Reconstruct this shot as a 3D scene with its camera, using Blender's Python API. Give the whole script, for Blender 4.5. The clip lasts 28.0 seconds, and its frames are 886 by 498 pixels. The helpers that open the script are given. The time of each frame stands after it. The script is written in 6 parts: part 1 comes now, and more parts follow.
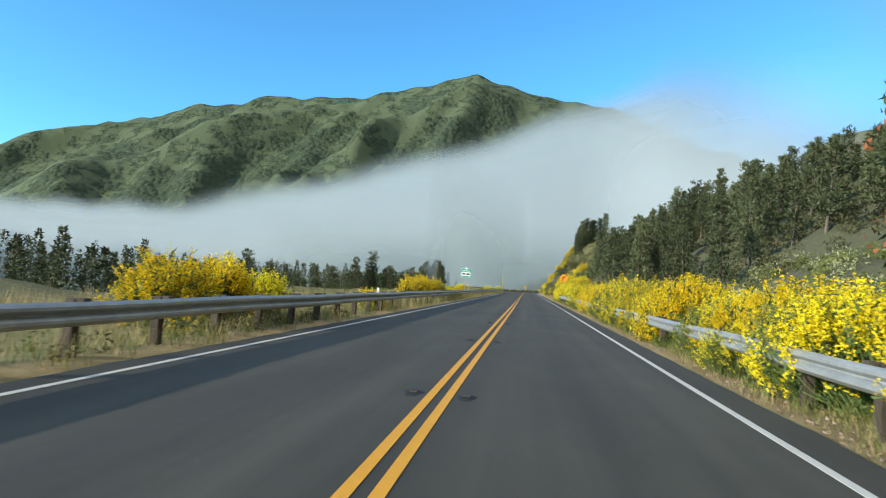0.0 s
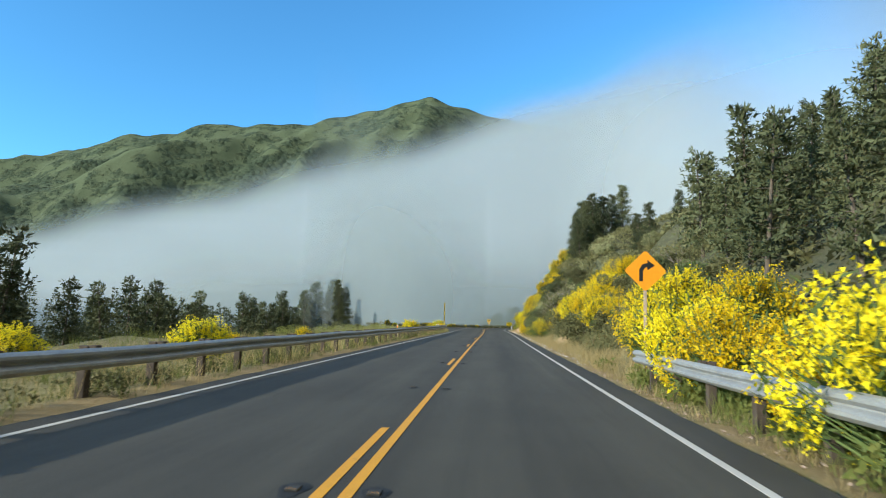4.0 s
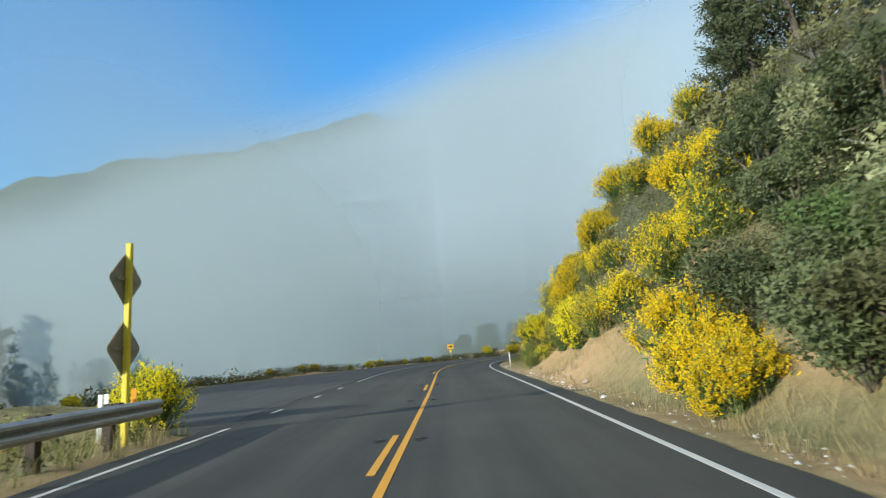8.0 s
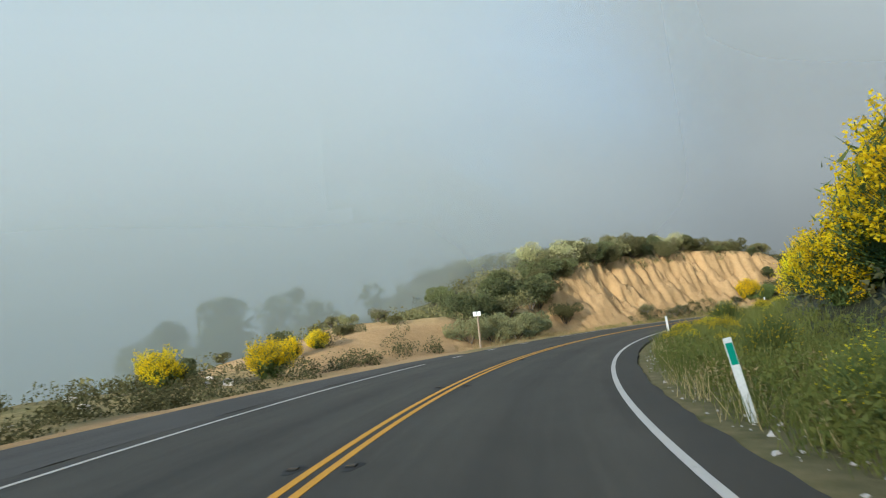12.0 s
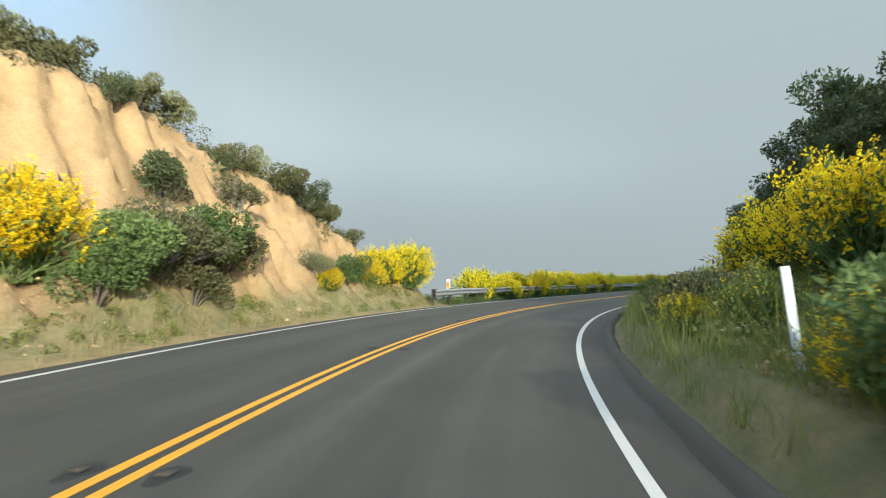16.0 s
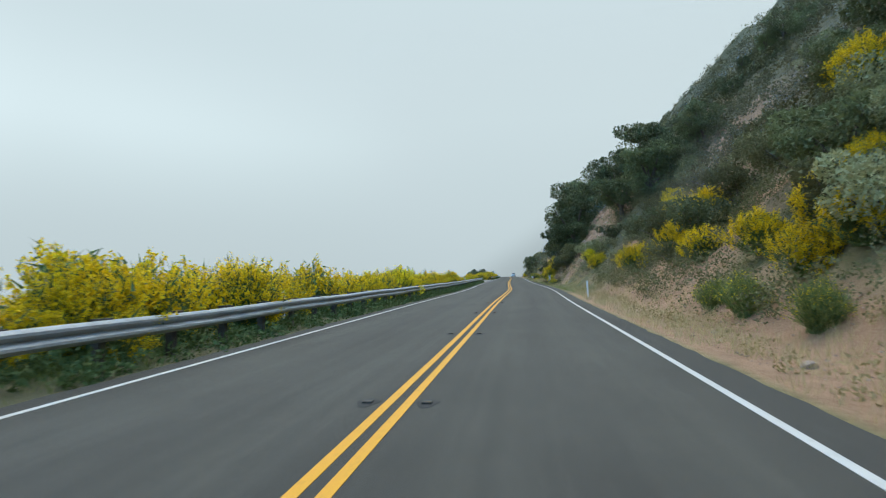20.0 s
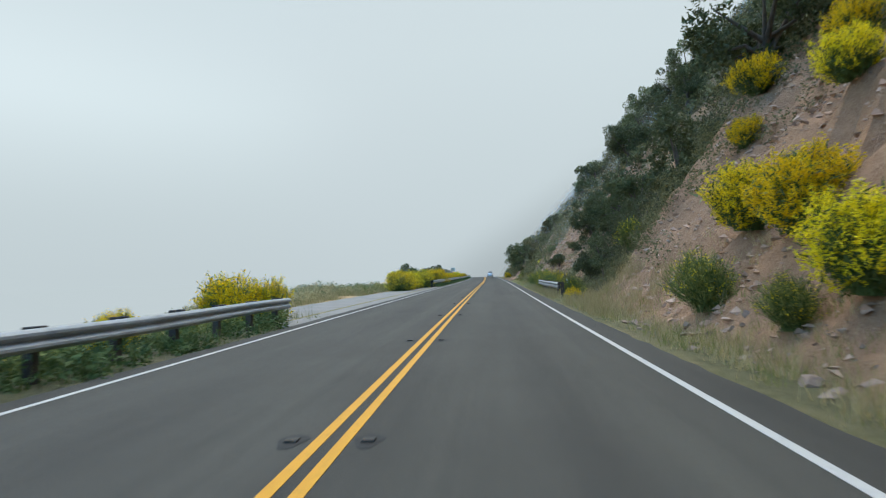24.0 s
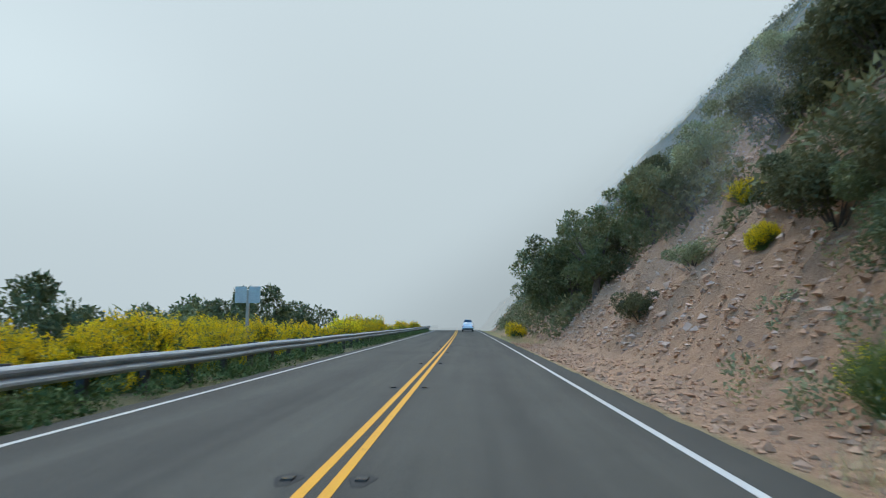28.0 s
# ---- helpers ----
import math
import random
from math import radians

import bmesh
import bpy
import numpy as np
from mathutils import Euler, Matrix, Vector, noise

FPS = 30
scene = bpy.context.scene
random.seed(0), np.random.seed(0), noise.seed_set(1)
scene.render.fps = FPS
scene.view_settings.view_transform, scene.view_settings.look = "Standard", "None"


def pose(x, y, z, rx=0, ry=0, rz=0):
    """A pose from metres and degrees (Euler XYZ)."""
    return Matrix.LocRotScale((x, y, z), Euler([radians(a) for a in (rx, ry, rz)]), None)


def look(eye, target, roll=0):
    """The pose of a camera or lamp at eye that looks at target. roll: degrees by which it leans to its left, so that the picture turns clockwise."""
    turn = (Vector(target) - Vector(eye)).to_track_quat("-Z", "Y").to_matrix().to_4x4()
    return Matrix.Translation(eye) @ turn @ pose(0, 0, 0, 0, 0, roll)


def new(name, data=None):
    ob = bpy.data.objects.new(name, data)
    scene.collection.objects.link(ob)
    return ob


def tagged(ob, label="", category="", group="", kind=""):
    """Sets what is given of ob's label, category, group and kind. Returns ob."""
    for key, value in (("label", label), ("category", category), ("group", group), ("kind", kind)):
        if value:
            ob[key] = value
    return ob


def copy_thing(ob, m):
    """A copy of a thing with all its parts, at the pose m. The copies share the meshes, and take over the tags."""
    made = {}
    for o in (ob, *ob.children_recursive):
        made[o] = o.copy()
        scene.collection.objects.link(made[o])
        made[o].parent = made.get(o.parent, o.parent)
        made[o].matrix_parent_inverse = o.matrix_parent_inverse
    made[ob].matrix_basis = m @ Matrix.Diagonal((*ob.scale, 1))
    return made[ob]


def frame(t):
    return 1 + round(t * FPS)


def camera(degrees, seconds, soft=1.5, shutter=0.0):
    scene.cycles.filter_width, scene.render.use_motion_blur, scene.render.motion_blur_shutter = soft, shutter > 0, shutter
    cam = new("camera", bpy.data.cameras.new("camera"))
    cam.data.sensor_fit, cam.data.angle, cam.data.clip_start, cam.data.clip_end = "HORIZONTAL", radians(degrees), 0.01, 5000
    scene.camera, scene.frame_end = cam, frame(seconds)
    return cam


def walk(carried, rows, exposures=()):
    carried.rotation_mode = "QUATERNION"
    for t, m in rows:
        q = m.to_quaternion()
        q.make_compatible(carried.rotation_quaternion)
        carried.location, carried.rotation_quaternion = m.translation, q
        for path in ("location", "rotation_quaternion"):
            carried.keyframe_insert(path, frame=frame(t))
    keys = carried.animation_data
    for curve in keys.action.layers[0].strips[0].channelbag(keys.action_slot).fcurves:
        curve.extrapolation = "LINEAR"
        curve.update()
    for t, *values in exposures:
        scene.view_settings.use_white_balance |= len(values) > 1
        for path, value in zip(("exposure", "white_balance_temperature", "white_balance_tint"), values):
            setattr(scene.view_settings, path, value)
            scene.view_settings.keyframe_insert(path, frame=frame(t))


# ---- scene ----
cam = camera(72.8, 28.0, soft=1.1, shutter=0.1)

# ---- the road's line: distance along it (m) and curvature (1/100 m, positive to the right) ----
BENDS = [(-80, 0.0), (-40, 0.09), (40, -0.02), (120, 0.03), (132, -0.09), (144, -0.01), (156, -0.08), (168, -0.01), (180, 0.95), (192, 1.69),
         (204, 1.37), (216, 1.38), (228, 1.29), (240, 1.17), (252, 1.36), (264, 1.4), (276, 0.94), (288, 1.38), (300, 1.25), (312, 0.64),
         (324, 0.04), (336, 0.05), (348, 0.04), (360, -0.03), (372, -0.02), (384, 0.13), (396, -0.06), (408, -0.33), (420, 0.04), (540, -0.02),
         (900, 0.0)]
S = np.arange(-80.0, 901.0, 1.0)
_k = np.interp(S, [b[0] for b in BENDS], [b[1] / 100 for b in BENDS])
HEAD = np.concatenate([[0], np.cumsum((_k[1:] + _k[:-1]) / 2)])
HEAD -= np.interp(0, S, HEAD)
_m = (HEAD[1:] + HEAD[:-1]) / 2
PX = np.concatenate([[0], np.cumsum(np.sin(_m))])
PY = np.concatenate([[0], np.cumsum(np.cos(_m))])
PX -= np.interp(0, S, PX)
PY -= np.interp(0, S, PY)
RIGHT, LEFT = 3.52, 3.86     # edge lines from the centre line
EYE = 1.343


def at(s, d):
    """The place d metres right of the centre line, s metres along it, and the heading there."""
    h = np.interp(s, S, HEAD)
    return np.interp(s, S, PX) + d * np.cos(h), np.interp(s, S, PY) - d * np.sin(h), h


def along(x, y):
    """The distance along the road and the offset from it, of places x, y."""
    x, y = np.asarray(x, float), np.asarray(y, float)
    i = ((PX[None, ::4] - x[:, None]) ** 2 + (PY[None, ::4] - y[:, None]) ** 2).argmin(1) * 4
    s = S[i]
    for _ in range(4):
        px, py, h = at(s, 0)
        s = np.clip(s + (x - px) * np.sin(h) + (y - py) * np.cos(h), S[0], S[-1])
    px, py, h = at(s, 0)
    return s, (x - px) * np.cos(h) - (y - py) * np.sin(h)


# seconds, metres along, metres right of the centre line, yaw from the road, pitch, roll (degrees)
DRIVE = [
    (0.0, -0.65, 0.93, -8.05, 3.17, 4.08), (1.0, 16.76, 1.05, -6.0, 5.49, 1.96), (2.0, 34.14, 1.18, -3.44, 3.66, 2.09),
    (3.0, 51.14, 1.23, -4.87, 5.22, 2.46), (5.5, 93.95, 1.02, -2.75, 9.2, -0.38), (6.0, 102.56, 1.01, -2.01, 10.01, -1.41),
    (7.0, 119.73, 0.95, -2.23, 9.31, -1.63), (8.0, 137.04, 0.91, -0.38, 9.5, -3.64), (8.5, 145.77, 0.94, -1.8, 10.06, -3.71),
    (9.0, 154.55, 0.98, -2.52, 9.77, -2.33), (9.5, 163.4, 1.08, -1.3, 9.15, -2.06), (10.0, 172.3, 1.47, -1.29, 9.13, -3.6),
    (10.5, 181.13, 1.94, -1.67, 9.01, -4.6), (11.0, 189.76, 1.98, 0.47, 6.78, -7.61), (11.5, 198.29, 2.09, -1.35, 7.87, -7.4),
    (12.0, 206.74, 2.07, -2.84, 7.39, -5.4), (12.5, 215.18, 1.96, -2.23, 5.49, -4.29), (14.5, 248.65, 2.18, -3.59, 3.54, -3.2),
    (15.0, 257.4, 2.14, -3.06, 1.4, -1.19), (16.0, 275.61, 2.55, -4.23, 2.73, 0.19), (17.0, 294.22, 2.32, -5.32, 1.17, -0.25),
    (18.0, 313.64, 2.13, -6.56, -1.79, 3.45), (19.0, 333.73, 1.42, -2.76, 0.15, 5.83), (20.0, 354.49, 1.36, -7.74, 2.51, -1.05),
    (20.5, 365.08, 1.25, -4.93, 3.32, 4.98), (22.5, 409.52, 1.09, -3.59, 4.92, 1.89), (23.0, 421.04, 1.11, -3.68, 3.63, 1.96),
    (24.0, 444.44, 1.33, -4.25, 2.42, -1.67), (25.0, 468.09, 1.25, -2.88, 2.26, -0.82), (26.0, 491.94, 0.99, -0.93, 3.15, 0.32),
    (27.0, 515.89, 1.11, -3.33, 7.87, -0.88), (28.0, 539.98, 1.23, -2.53, 7.0, 0.14)]


def glide(t):
    """The drive at t seconds, by a smooth curve through its rows."""
    T = np.array([r[0] for r in DRIVE])
    V = np.array([r[1:] for r in DRIVE])
    g = np.zeros_like(V)
    sl = (V[1:] - V[:-1]) / (T[1:] - T[:-1])[:, None]
    w = (T[1:] - T[:-1])[:, None]
    g[1:-1] = (sl[:-1] * w[1:] + sl[1:] * w[:-1]) / (w[1:] + w[:-1])
    g[0], g[-1] = sl[0], sl[-1]
    i = int(np.clip(np.searchsorted(T, t, side="right") - 1, 0, len(T) - 2))
    h = T[i + 1] - T[i]
    u = (t - T[i]) / h
    return ((2 * u ** 3 - 3 * u ** 2 + 1) * V[i] + (u ** 3 - 2 * u ** 2 + u) * h * g[i]
            + (3 * u ** 2 - 2 * u ** 3) * V[i + 1] + (u ** 3 - u ** 2) * h * g[i + 1])


def view(t):
    s, d, yaw, pitch, roll = glide(t)
    x, y, h = at(s, d)
    a, p, r = h + radians(yaw), radians(pitch), radians(roll)
    ahead = Vector((math.sin(a) * math.cos(p), math.cos(a) * math.cos(p), math.sin(p)))
    right = Vector((math.cos(a), -math.sin(a), 0))
    up = right.cross(ahead)
    right, up = right * math.cos(r) + up * math.sin(r), up * math.cos(r) - right * math.sin(r)
    return Matrix(((right.x, up.x, -ahead.x, x), (right.y, up.y, -ahead.y, y), (right.z, up.z, -ahead.z, EYE), (0, 0, 0, 1)))


EXPOSURES = [(0, -0.05, 6250, 5), (6, -0.1, 6150, 4), (8, -0.08, 6000, 3), (9, -0.12, 6050, 3), (10, -0.02, 6100, 5), (11, 0.03, 6250, 7), (12, 0.1, 6400, 7), (15, 0.8, 6350, 5),
             (16, 0.9, 6250, 4), (17, 1.0, 6100, 1), (18, 1.37, 6150, 3), (19, 1.42, 6350, 6), (20, 1.32, 6250, 4), (23, 1.33, 6350, 6), (25, 1.36, 6450, 9),
             (26, 1.42, 6600, 11), (28, 1.3, 6200, 6)]
walk(cam, [(k / 2, view(k / 2)) for k in range(57)], EXPOSURES)

# ---- world and sun ----
SUN_FROM, SUN_UP = 235.0, 15.8      # compass degrees from +y, clockwise; elevation
world = bpy.data.worlds.new("sky")
scene.world = world
world.use_nodes = True
wn, wl = world.node_tree.nodes, world.node_tree.links
wn.clear()
w_out, w_bg = wn.new("ShaderNodeOutputWorld"), wn.new("ShaderNodeBackground")
sky = wn.new("ShaderNodeTexSky")
sky.sky_type, sky.sun_disc = "NISHITA", False
sky.sun_elevation, sky.sun_rotation = radians(SUN_UP), radians(SUN_FROM)
sky.air_density, sky.dust_density, sky.ozone_density = 1.0, 0.15, 3.5
w_co = wn.new("ShaderNodeTexCoord")
w_dot = wn.new("ShaderNodeVectorMath")
w_dot.operation = "DOT_PRODUCT"
w_dot.inputs[1].default_value = (math.sin(radians(112)), math.cos(radians(112)), 0.55)
w_fac = wn.new("ShaderNodeMapRange")
w_fac.interpolation_type = "SMOOTHSTEP"
w_fac.inputs["From Min"].default_value, w_fac.inputs["From Max"].default_value = 0.2, 0.6
w_sep = wn.new("ShaderNodeSeparateXYZ")
w_ramp = wn.new("ShaderNodeValToRGB")
w_ramp.color_ramp.elements[0].color, w_ramp.color_ramp.elements[0].position = (0.228, 0.256, 0.265, 1), 0.02
w_ramp.color_ramp.elements[1].color, w_ramp.color_ramp.elements[1].position = (0.256, 0.287, 0.302, 1), 0.3
w_mid = w_ramp.color_ramp.elements.new(0.58)
w_mid.color = (0.262, 0.295, 0.312, 1)
w_top = w_ramp.color_ramp.elements.new(0.86)
w_top.color = (1.4, 1.38, 1.34, 1)
w_gain = wn.new("ShaderNodeVectorMath")
w_gain.operation = "MULTIPLY"
w_gain.inputs[1].default_value = (0.165, 0.285, 0.33)
w_mix = wn.new("ShaderNodeMix")
w_mix.data_type = "RGBA"
wl.new(w_co.outputs["Generated"], w_dot.inputs[0])
wl.new(w_dot.outputs["Value"], w_fac.inputs["Value"])
wl.new(w_co.outputs["Generated"], w_sep.inputs[0])
wl.new(w_sep.outputs["Z"], w_ramp.inputs[0])
wl.new(sky.outputs[0], w_gain.inputs[0])
wl.new(w_fac.outputs[0], w_mix.inputs[0])
wl.new(w_gain.outputs[0], w_mix.inputs[6])
w_north = wn.new("ShaderNodeMapRange")
w_north.interpolation_type = "SMOOTHSTEP"
w_north.inputs["From Min"].default_value, w_north.inputs["From Max"].default_value = 0.55, 0.92
w_north.inputs["To Min"].default_value, w_north.inputs["To Max"].default_value = 1.0, 1.5
w_lit = wn.new("ShaderNodeVectorMath")
w_lit.operation = "SCALE"
wl.new(w_sep.outputs["Y"], w_north.inputs["Value"])
wl.new(w_ramp.outputs[0], w_lit.inputs[0])
wl.new(w_north.outputs[0], w_lit.inputs["Scale"])
wl.new(w_lit.outputs[0], w_mix.inputs[7])
wl.new(w_mix.outputs[2], w_bg.inputs[0])
wl.new(w_bg.outputs[0], w_out.inputs[0])
sun = new("sun", bpy.data.lights.new("sun", "SUN"))
sun.data.energy, sun.data.angle, sun.data.color = 7.0, radians(0.6), (1.0, 0.9, 0.74)
_a, _e = radians(SUN_FROM), radians(SUN_UP)
sun.matrix_world = look((math.sin(_a) * 50, math.cos(_a) * 50, 80 + math.tan(_e) * 50), (0, 0, 80))


# ---- materials ----
def material(name, color=(0.5, 0.5, 0.5), rough=0.8, metal=0.0, spec=0.5):
    m = bpy.data.materials.new(name)
    m.use_nodes = True
    b = m.node_tree.nodes["Principled BSDF"]
    b.inputs["Base Color"].default_value = (*color, 1)
    b.inputs["Roughness"].default_value, b.inputs["Metallic"].default_value = rough, metal
    b.inputs["Specular IOR Level"].default_value = spec
    return m


def node(m, kind, **inputs):
    n = m.node_tree.nodes.new(kind)
    for k, v in inputs.items():
        n.inputs[k].default_value = v
    return n


def link(m, a, b):
    m.node_tree.links.new(a, b)


def bsdf(m):
    return m.node_tree.nodes["Principled BSDF"]


def place(m):
    return m.node_tree.nodes.new("ShaderNodeNewGeometry").outputs["Position"]


def grain(m, scale, detail=6.0, rough=0.6, vector=None, dist=0.0):
    n = node(m, "ShaderNodeTexNoise", Scale=scale, Detail=detail, Roughness=rough, Distortion=dist)
    link(m, vector if vector is not None else place(m), n.inputs["Vector"])
    return n.outputs["Fac"]


def ramp(m, fac, *stops):
    n = m.node_tree.nodes.new("ShaderNodeValToRGB")
    e = n.color_ramp.elements
    while len(e) < len(stops):
        e.new(0.5)
    for el, (p, c) in zip(e, stops):
        el.position, el.color = p, (*c, 1) if len(c) == 3 else c
    link(m, fac, n.inputs[0])
    return n.outputs[0]


def mix(m, fac, a, b, how="MIX"):
    n = m.node_tree.nodes.new("ShaderNodeMix")
    n.data_type, n.blend_type = "RGBA", how
    for sock, v in ((n.inputs[0], fac), (n.inputs[6], a), (n.inputs[7], b)):
        if isinstance(v, (int, float)):
            sock.default_value = v
        elif isinstance(v, tuple):
            sock.default_value = (*v, 1)
        else:
            link(m, v, sock)
    return n.outputs[2]


def bump(m, height, strength=0.4, distance=0.02):
    n = node(m, "ShaderNodeBump", Strength=strength, Distance=distance)
    link(m, height, n.inputs["Height"])
    link(m, n.outputs[0], bsdf(m).inputs["Normal"])


def mottled(name, a, b, scale=3.0, rough=0.85, fine=60.0, relief=0.3, spec=0.3, metal=0.0):
    """A surface of two tones at two scales, with fine relief."""
    m = material(name, a, rough, metal, spec)
    big, small = grain(m, scale), grain(m, fine)
    c = ramp(m, big, (0.3, a), (0.7, b))
    c = mix(m, 0.35, c, ramp(m, small, (0.25, tuple(v * 0.55 for v in a)), (0.75, tuple(min(1, v * 1.25) for v in b))))
    link(m, c, bsdf(m).inputs["Base Color"])
    bump(m, small, relief, 0.01)
    return m


def leafy(name, a, b, rough=0.6, shine=0.25, through_=0.3):
    """Leaves: each plant and each leaf a little different, some light passing through."""
    m = material(name, a, rough, 0.0, shine)
    info = m.node_tree.nodes.new("ShaderNodeObjectInfo").outputs["Random"]
    isl = m.node_tree.nodes.new("ShaderNodeNewGeometry").outputs["Random Per Island"]
    c = ramp(m, isl, (0.0, a), (1.0, b))
    c = mix(m, 0.45, c, ramp(m, info, (0.0, tuple(v * 0.6 for v in a)), (0.5, a), (1.0, tuple(min(1, v * 1.35) for v in b))))
    link(m, c, bsdf(m).inputs["Base Color"])
    tr = node(m, "ShaderNodeBsdfTranslucent")
    link(m, c, tr.inputs[0])
    mx = node(m, "ShaderNodeMixShader", Fac=through_)
    out = m.node_tree.nodes["Material Output"]
    link(m, bsdf(m).outputs[0], mx.inputs[1])
    link(m, tr.outputs[0], mx.inputs[2])
    link(m, mx.outputs[0], out.inputs[0])
    return m


def attribute(m, name):
    n = m.node_tree.nodes.new("ShaderNodeAttribute")
    n.attribute_name = name
    return n.outputs["Fac"]


def streaks(m, across, along_, detail=5.0):
    """Noise drawn out along the road."""
    v = m.node_tree.nodes.new("ShaderNodeCombineXYZ")
    for k, (name, f) in enumerate((("across", across), ("along", along_))):
        q = m.node_tree.nodes.new("ShaderNodeMath")
        q.operation = "MULTIPLY"
        link(m, attribute(m, name), q.inputs[0])
        q.inputs[1].default_value = f
        link(m, q.outputs[0], v.inputs[k])
    return grain(m, 1.0, detail, 0.6, v.outputs[0])


def asphalt(name, dark, pale, tracks):
    """Worn asphalt: stone grain, blotches, streaks and polished wheel tracks along the lanes."""
    m = material(name, dark, 0.78, 0, 0.3)
    c = ramp(m, grain(m, 0.3, 6, 0.65), (0.32, dark), (0.7, pale))
    f = grain(m, 95, 4, 0.75)
    c = mix(m, 0.55, c, ramp(m, f, (0.36, tuple(v * 0.55 for v in dark)), (0.7, tuple(v * 1.7 for v in pale))))
    c = mix(m, 0.55, c, ramp(m, streaks(m, 2.6, 0.05), (0.3, (0.62, 0.62, 0.63)), (0.72, (1.25, 1.24, 1.22))), "MULTIPLY")
    c = mix(m, 0.5, c, ramp(m, streaks(m, 0.8, 0.16), (0.34, (0.7, 0.7, 0.7)), (0.68, (1.2, 1.2, 1.2))), "MULTIPLY")
    if tracks:
        w = m.node_tree.nodes.new("ShaderNodeMapRange")
        w.inputs["From Min"].default_value, w.inputs["From Max"].default_value = -4.3, 4.3
        link(m, attribute(m, "across"), w.inputs["Value"])
        lo, hi = (0.78, 0.78, 0.79), (1.16, 1.16, 1.14)
        c = mix(m, 0.8, c, ramp(m, w.outputs[0], (0.03, lo), (0.17, hi), (0.29, (0.84, 0.84, 0.84)), (0.40, hi), (0.5, lo), (0.6, hi), (0.71, (0.84, 0.84, 0.84)), (0.82, hi), (0.93, lo)), "MULTIPLY")
    link(m, c, bsdf(m).inputs["Base Color"])
    bump(m, f, 0.6, 0.006)
    return m


ASPHALT = asphalt("asphalt", (0.043, 0.04, 0.032), (0.078, 0.073, 0.058), True)


def road_paint(name, color, worn):
    m = material(name, color, 0.6, 0, 0.35)
    f = mix(m, 0.5, ramp(m, grain(m, 9, 8, 0.7), (0.3, (0, 0, 0)), (0.44, (1, 1, 1))), ramp(m, grain(m, 70, 4, 0.7), (0.28, (0, 0, 0)), (0.46, (1, 1, 1))))
    c = mix(m, f, worn, mix(m, grain(m, 1.2), tuple(v * 0.8 for v in color), color))
    link(m, c, bsdf(m).inputs["Base Color"])
    bump(m, grain(m, 90), 0.3, 0.004)
    return m


YELLOW = road_paint("yellow road paint", (0.76, 0.36, 0.022), (0.3, 0.16, 0.035))
WHITE = road_paint("white road paint", (0.58, 0.555, 0.5), (0.28, 0.27, 0.25))
GALV = mottled("galvanised steel", (0.24, 0.25, 0.25), (0.4, 0.41, 0.405), 2.5, 0.5, 40, 0.12, 0.4, 0.3)
WOOD = mottled("weathered post wood", (0.045, 0.034, 0.026), (0.09, 0.07, 0.054), 4, 0.9, 45, 0.5)
GRAVEL = mottled("turnout gravel", (0.21, 0.193, 0.165), (0.32, 0.295, 0.255), 0.8, 0.95, 40, 0.8)

GROUND = material("soil and grass", (0.3, 0.25, 0.15), 0.95, 0, 0.15)

_g1, _g2, _g3 = grain(GROUND, 0.22, 6), grain(GROUND, 2.6, 8, 0.65), grain(GROUND, 24, 6, 0.7)
_grass = mix(GROUND, 0.5, ramp(GROUND, _g1, (0.35, (0.15, 0.16, 0.055)), (0.65, (0.36, 0.28, 0.14))), ramp(GROUND, _g2, (0.3, (0.09, 0.1, 0.035)), (0.7, (0.42, 0.33, 0.18))))
_earth = mix(GROUND, 0.55, ramp(GROUND, _g2, (0.28, (0.36, 0.22, 0.1)), (0.7, (0.6, 0.4, 0.19))), ramp(GROUND, _g3, (0.3, (0.24, 0.145, 0.07)), (0.7, (0.6, 0.42, 0.23))))
_red = mix(GROUND, 0.5, ramp(GROUND, _g2, (0.3, (0.29, 0.16, 0.088)), (0.7, (0.54, 0.32, 0.185))), ramp(GROUND, _g3, (0.3, (0.17, 0.105, 0.065)), (0.72, (0.54, 0.36, 0.23))))
_scrub = mix(GROUND, 0.5, ramp(GROUND, _g2, (0.32, (0.06, 0.068, 0.04)), (0.6, (0.11, 0.11, 0.055)), (0.75, (0.18, 0.145, 0.08))), ramp(GROUND, _g3, (0.3, (0.05, 0.055, 0.034)), (0.7, (0.15, 0.14, 0.088))))
_gc = mix(GROUND, attribute(GROUND, "scrub"), _grass, _scrub)
_gc = mix(GROUND, attribute(GROUND, "red"), _gc, _red)
_gc = mix(GROUND, attribute(GROUND, "sand"), _gc, _earth)
link(GROUND, _gc, bsdf(GROUND).inputs["Base Color"])
bump(GROUND, mix(GROUND, 0.5, _g2, _g3), 0.9, 0.12)

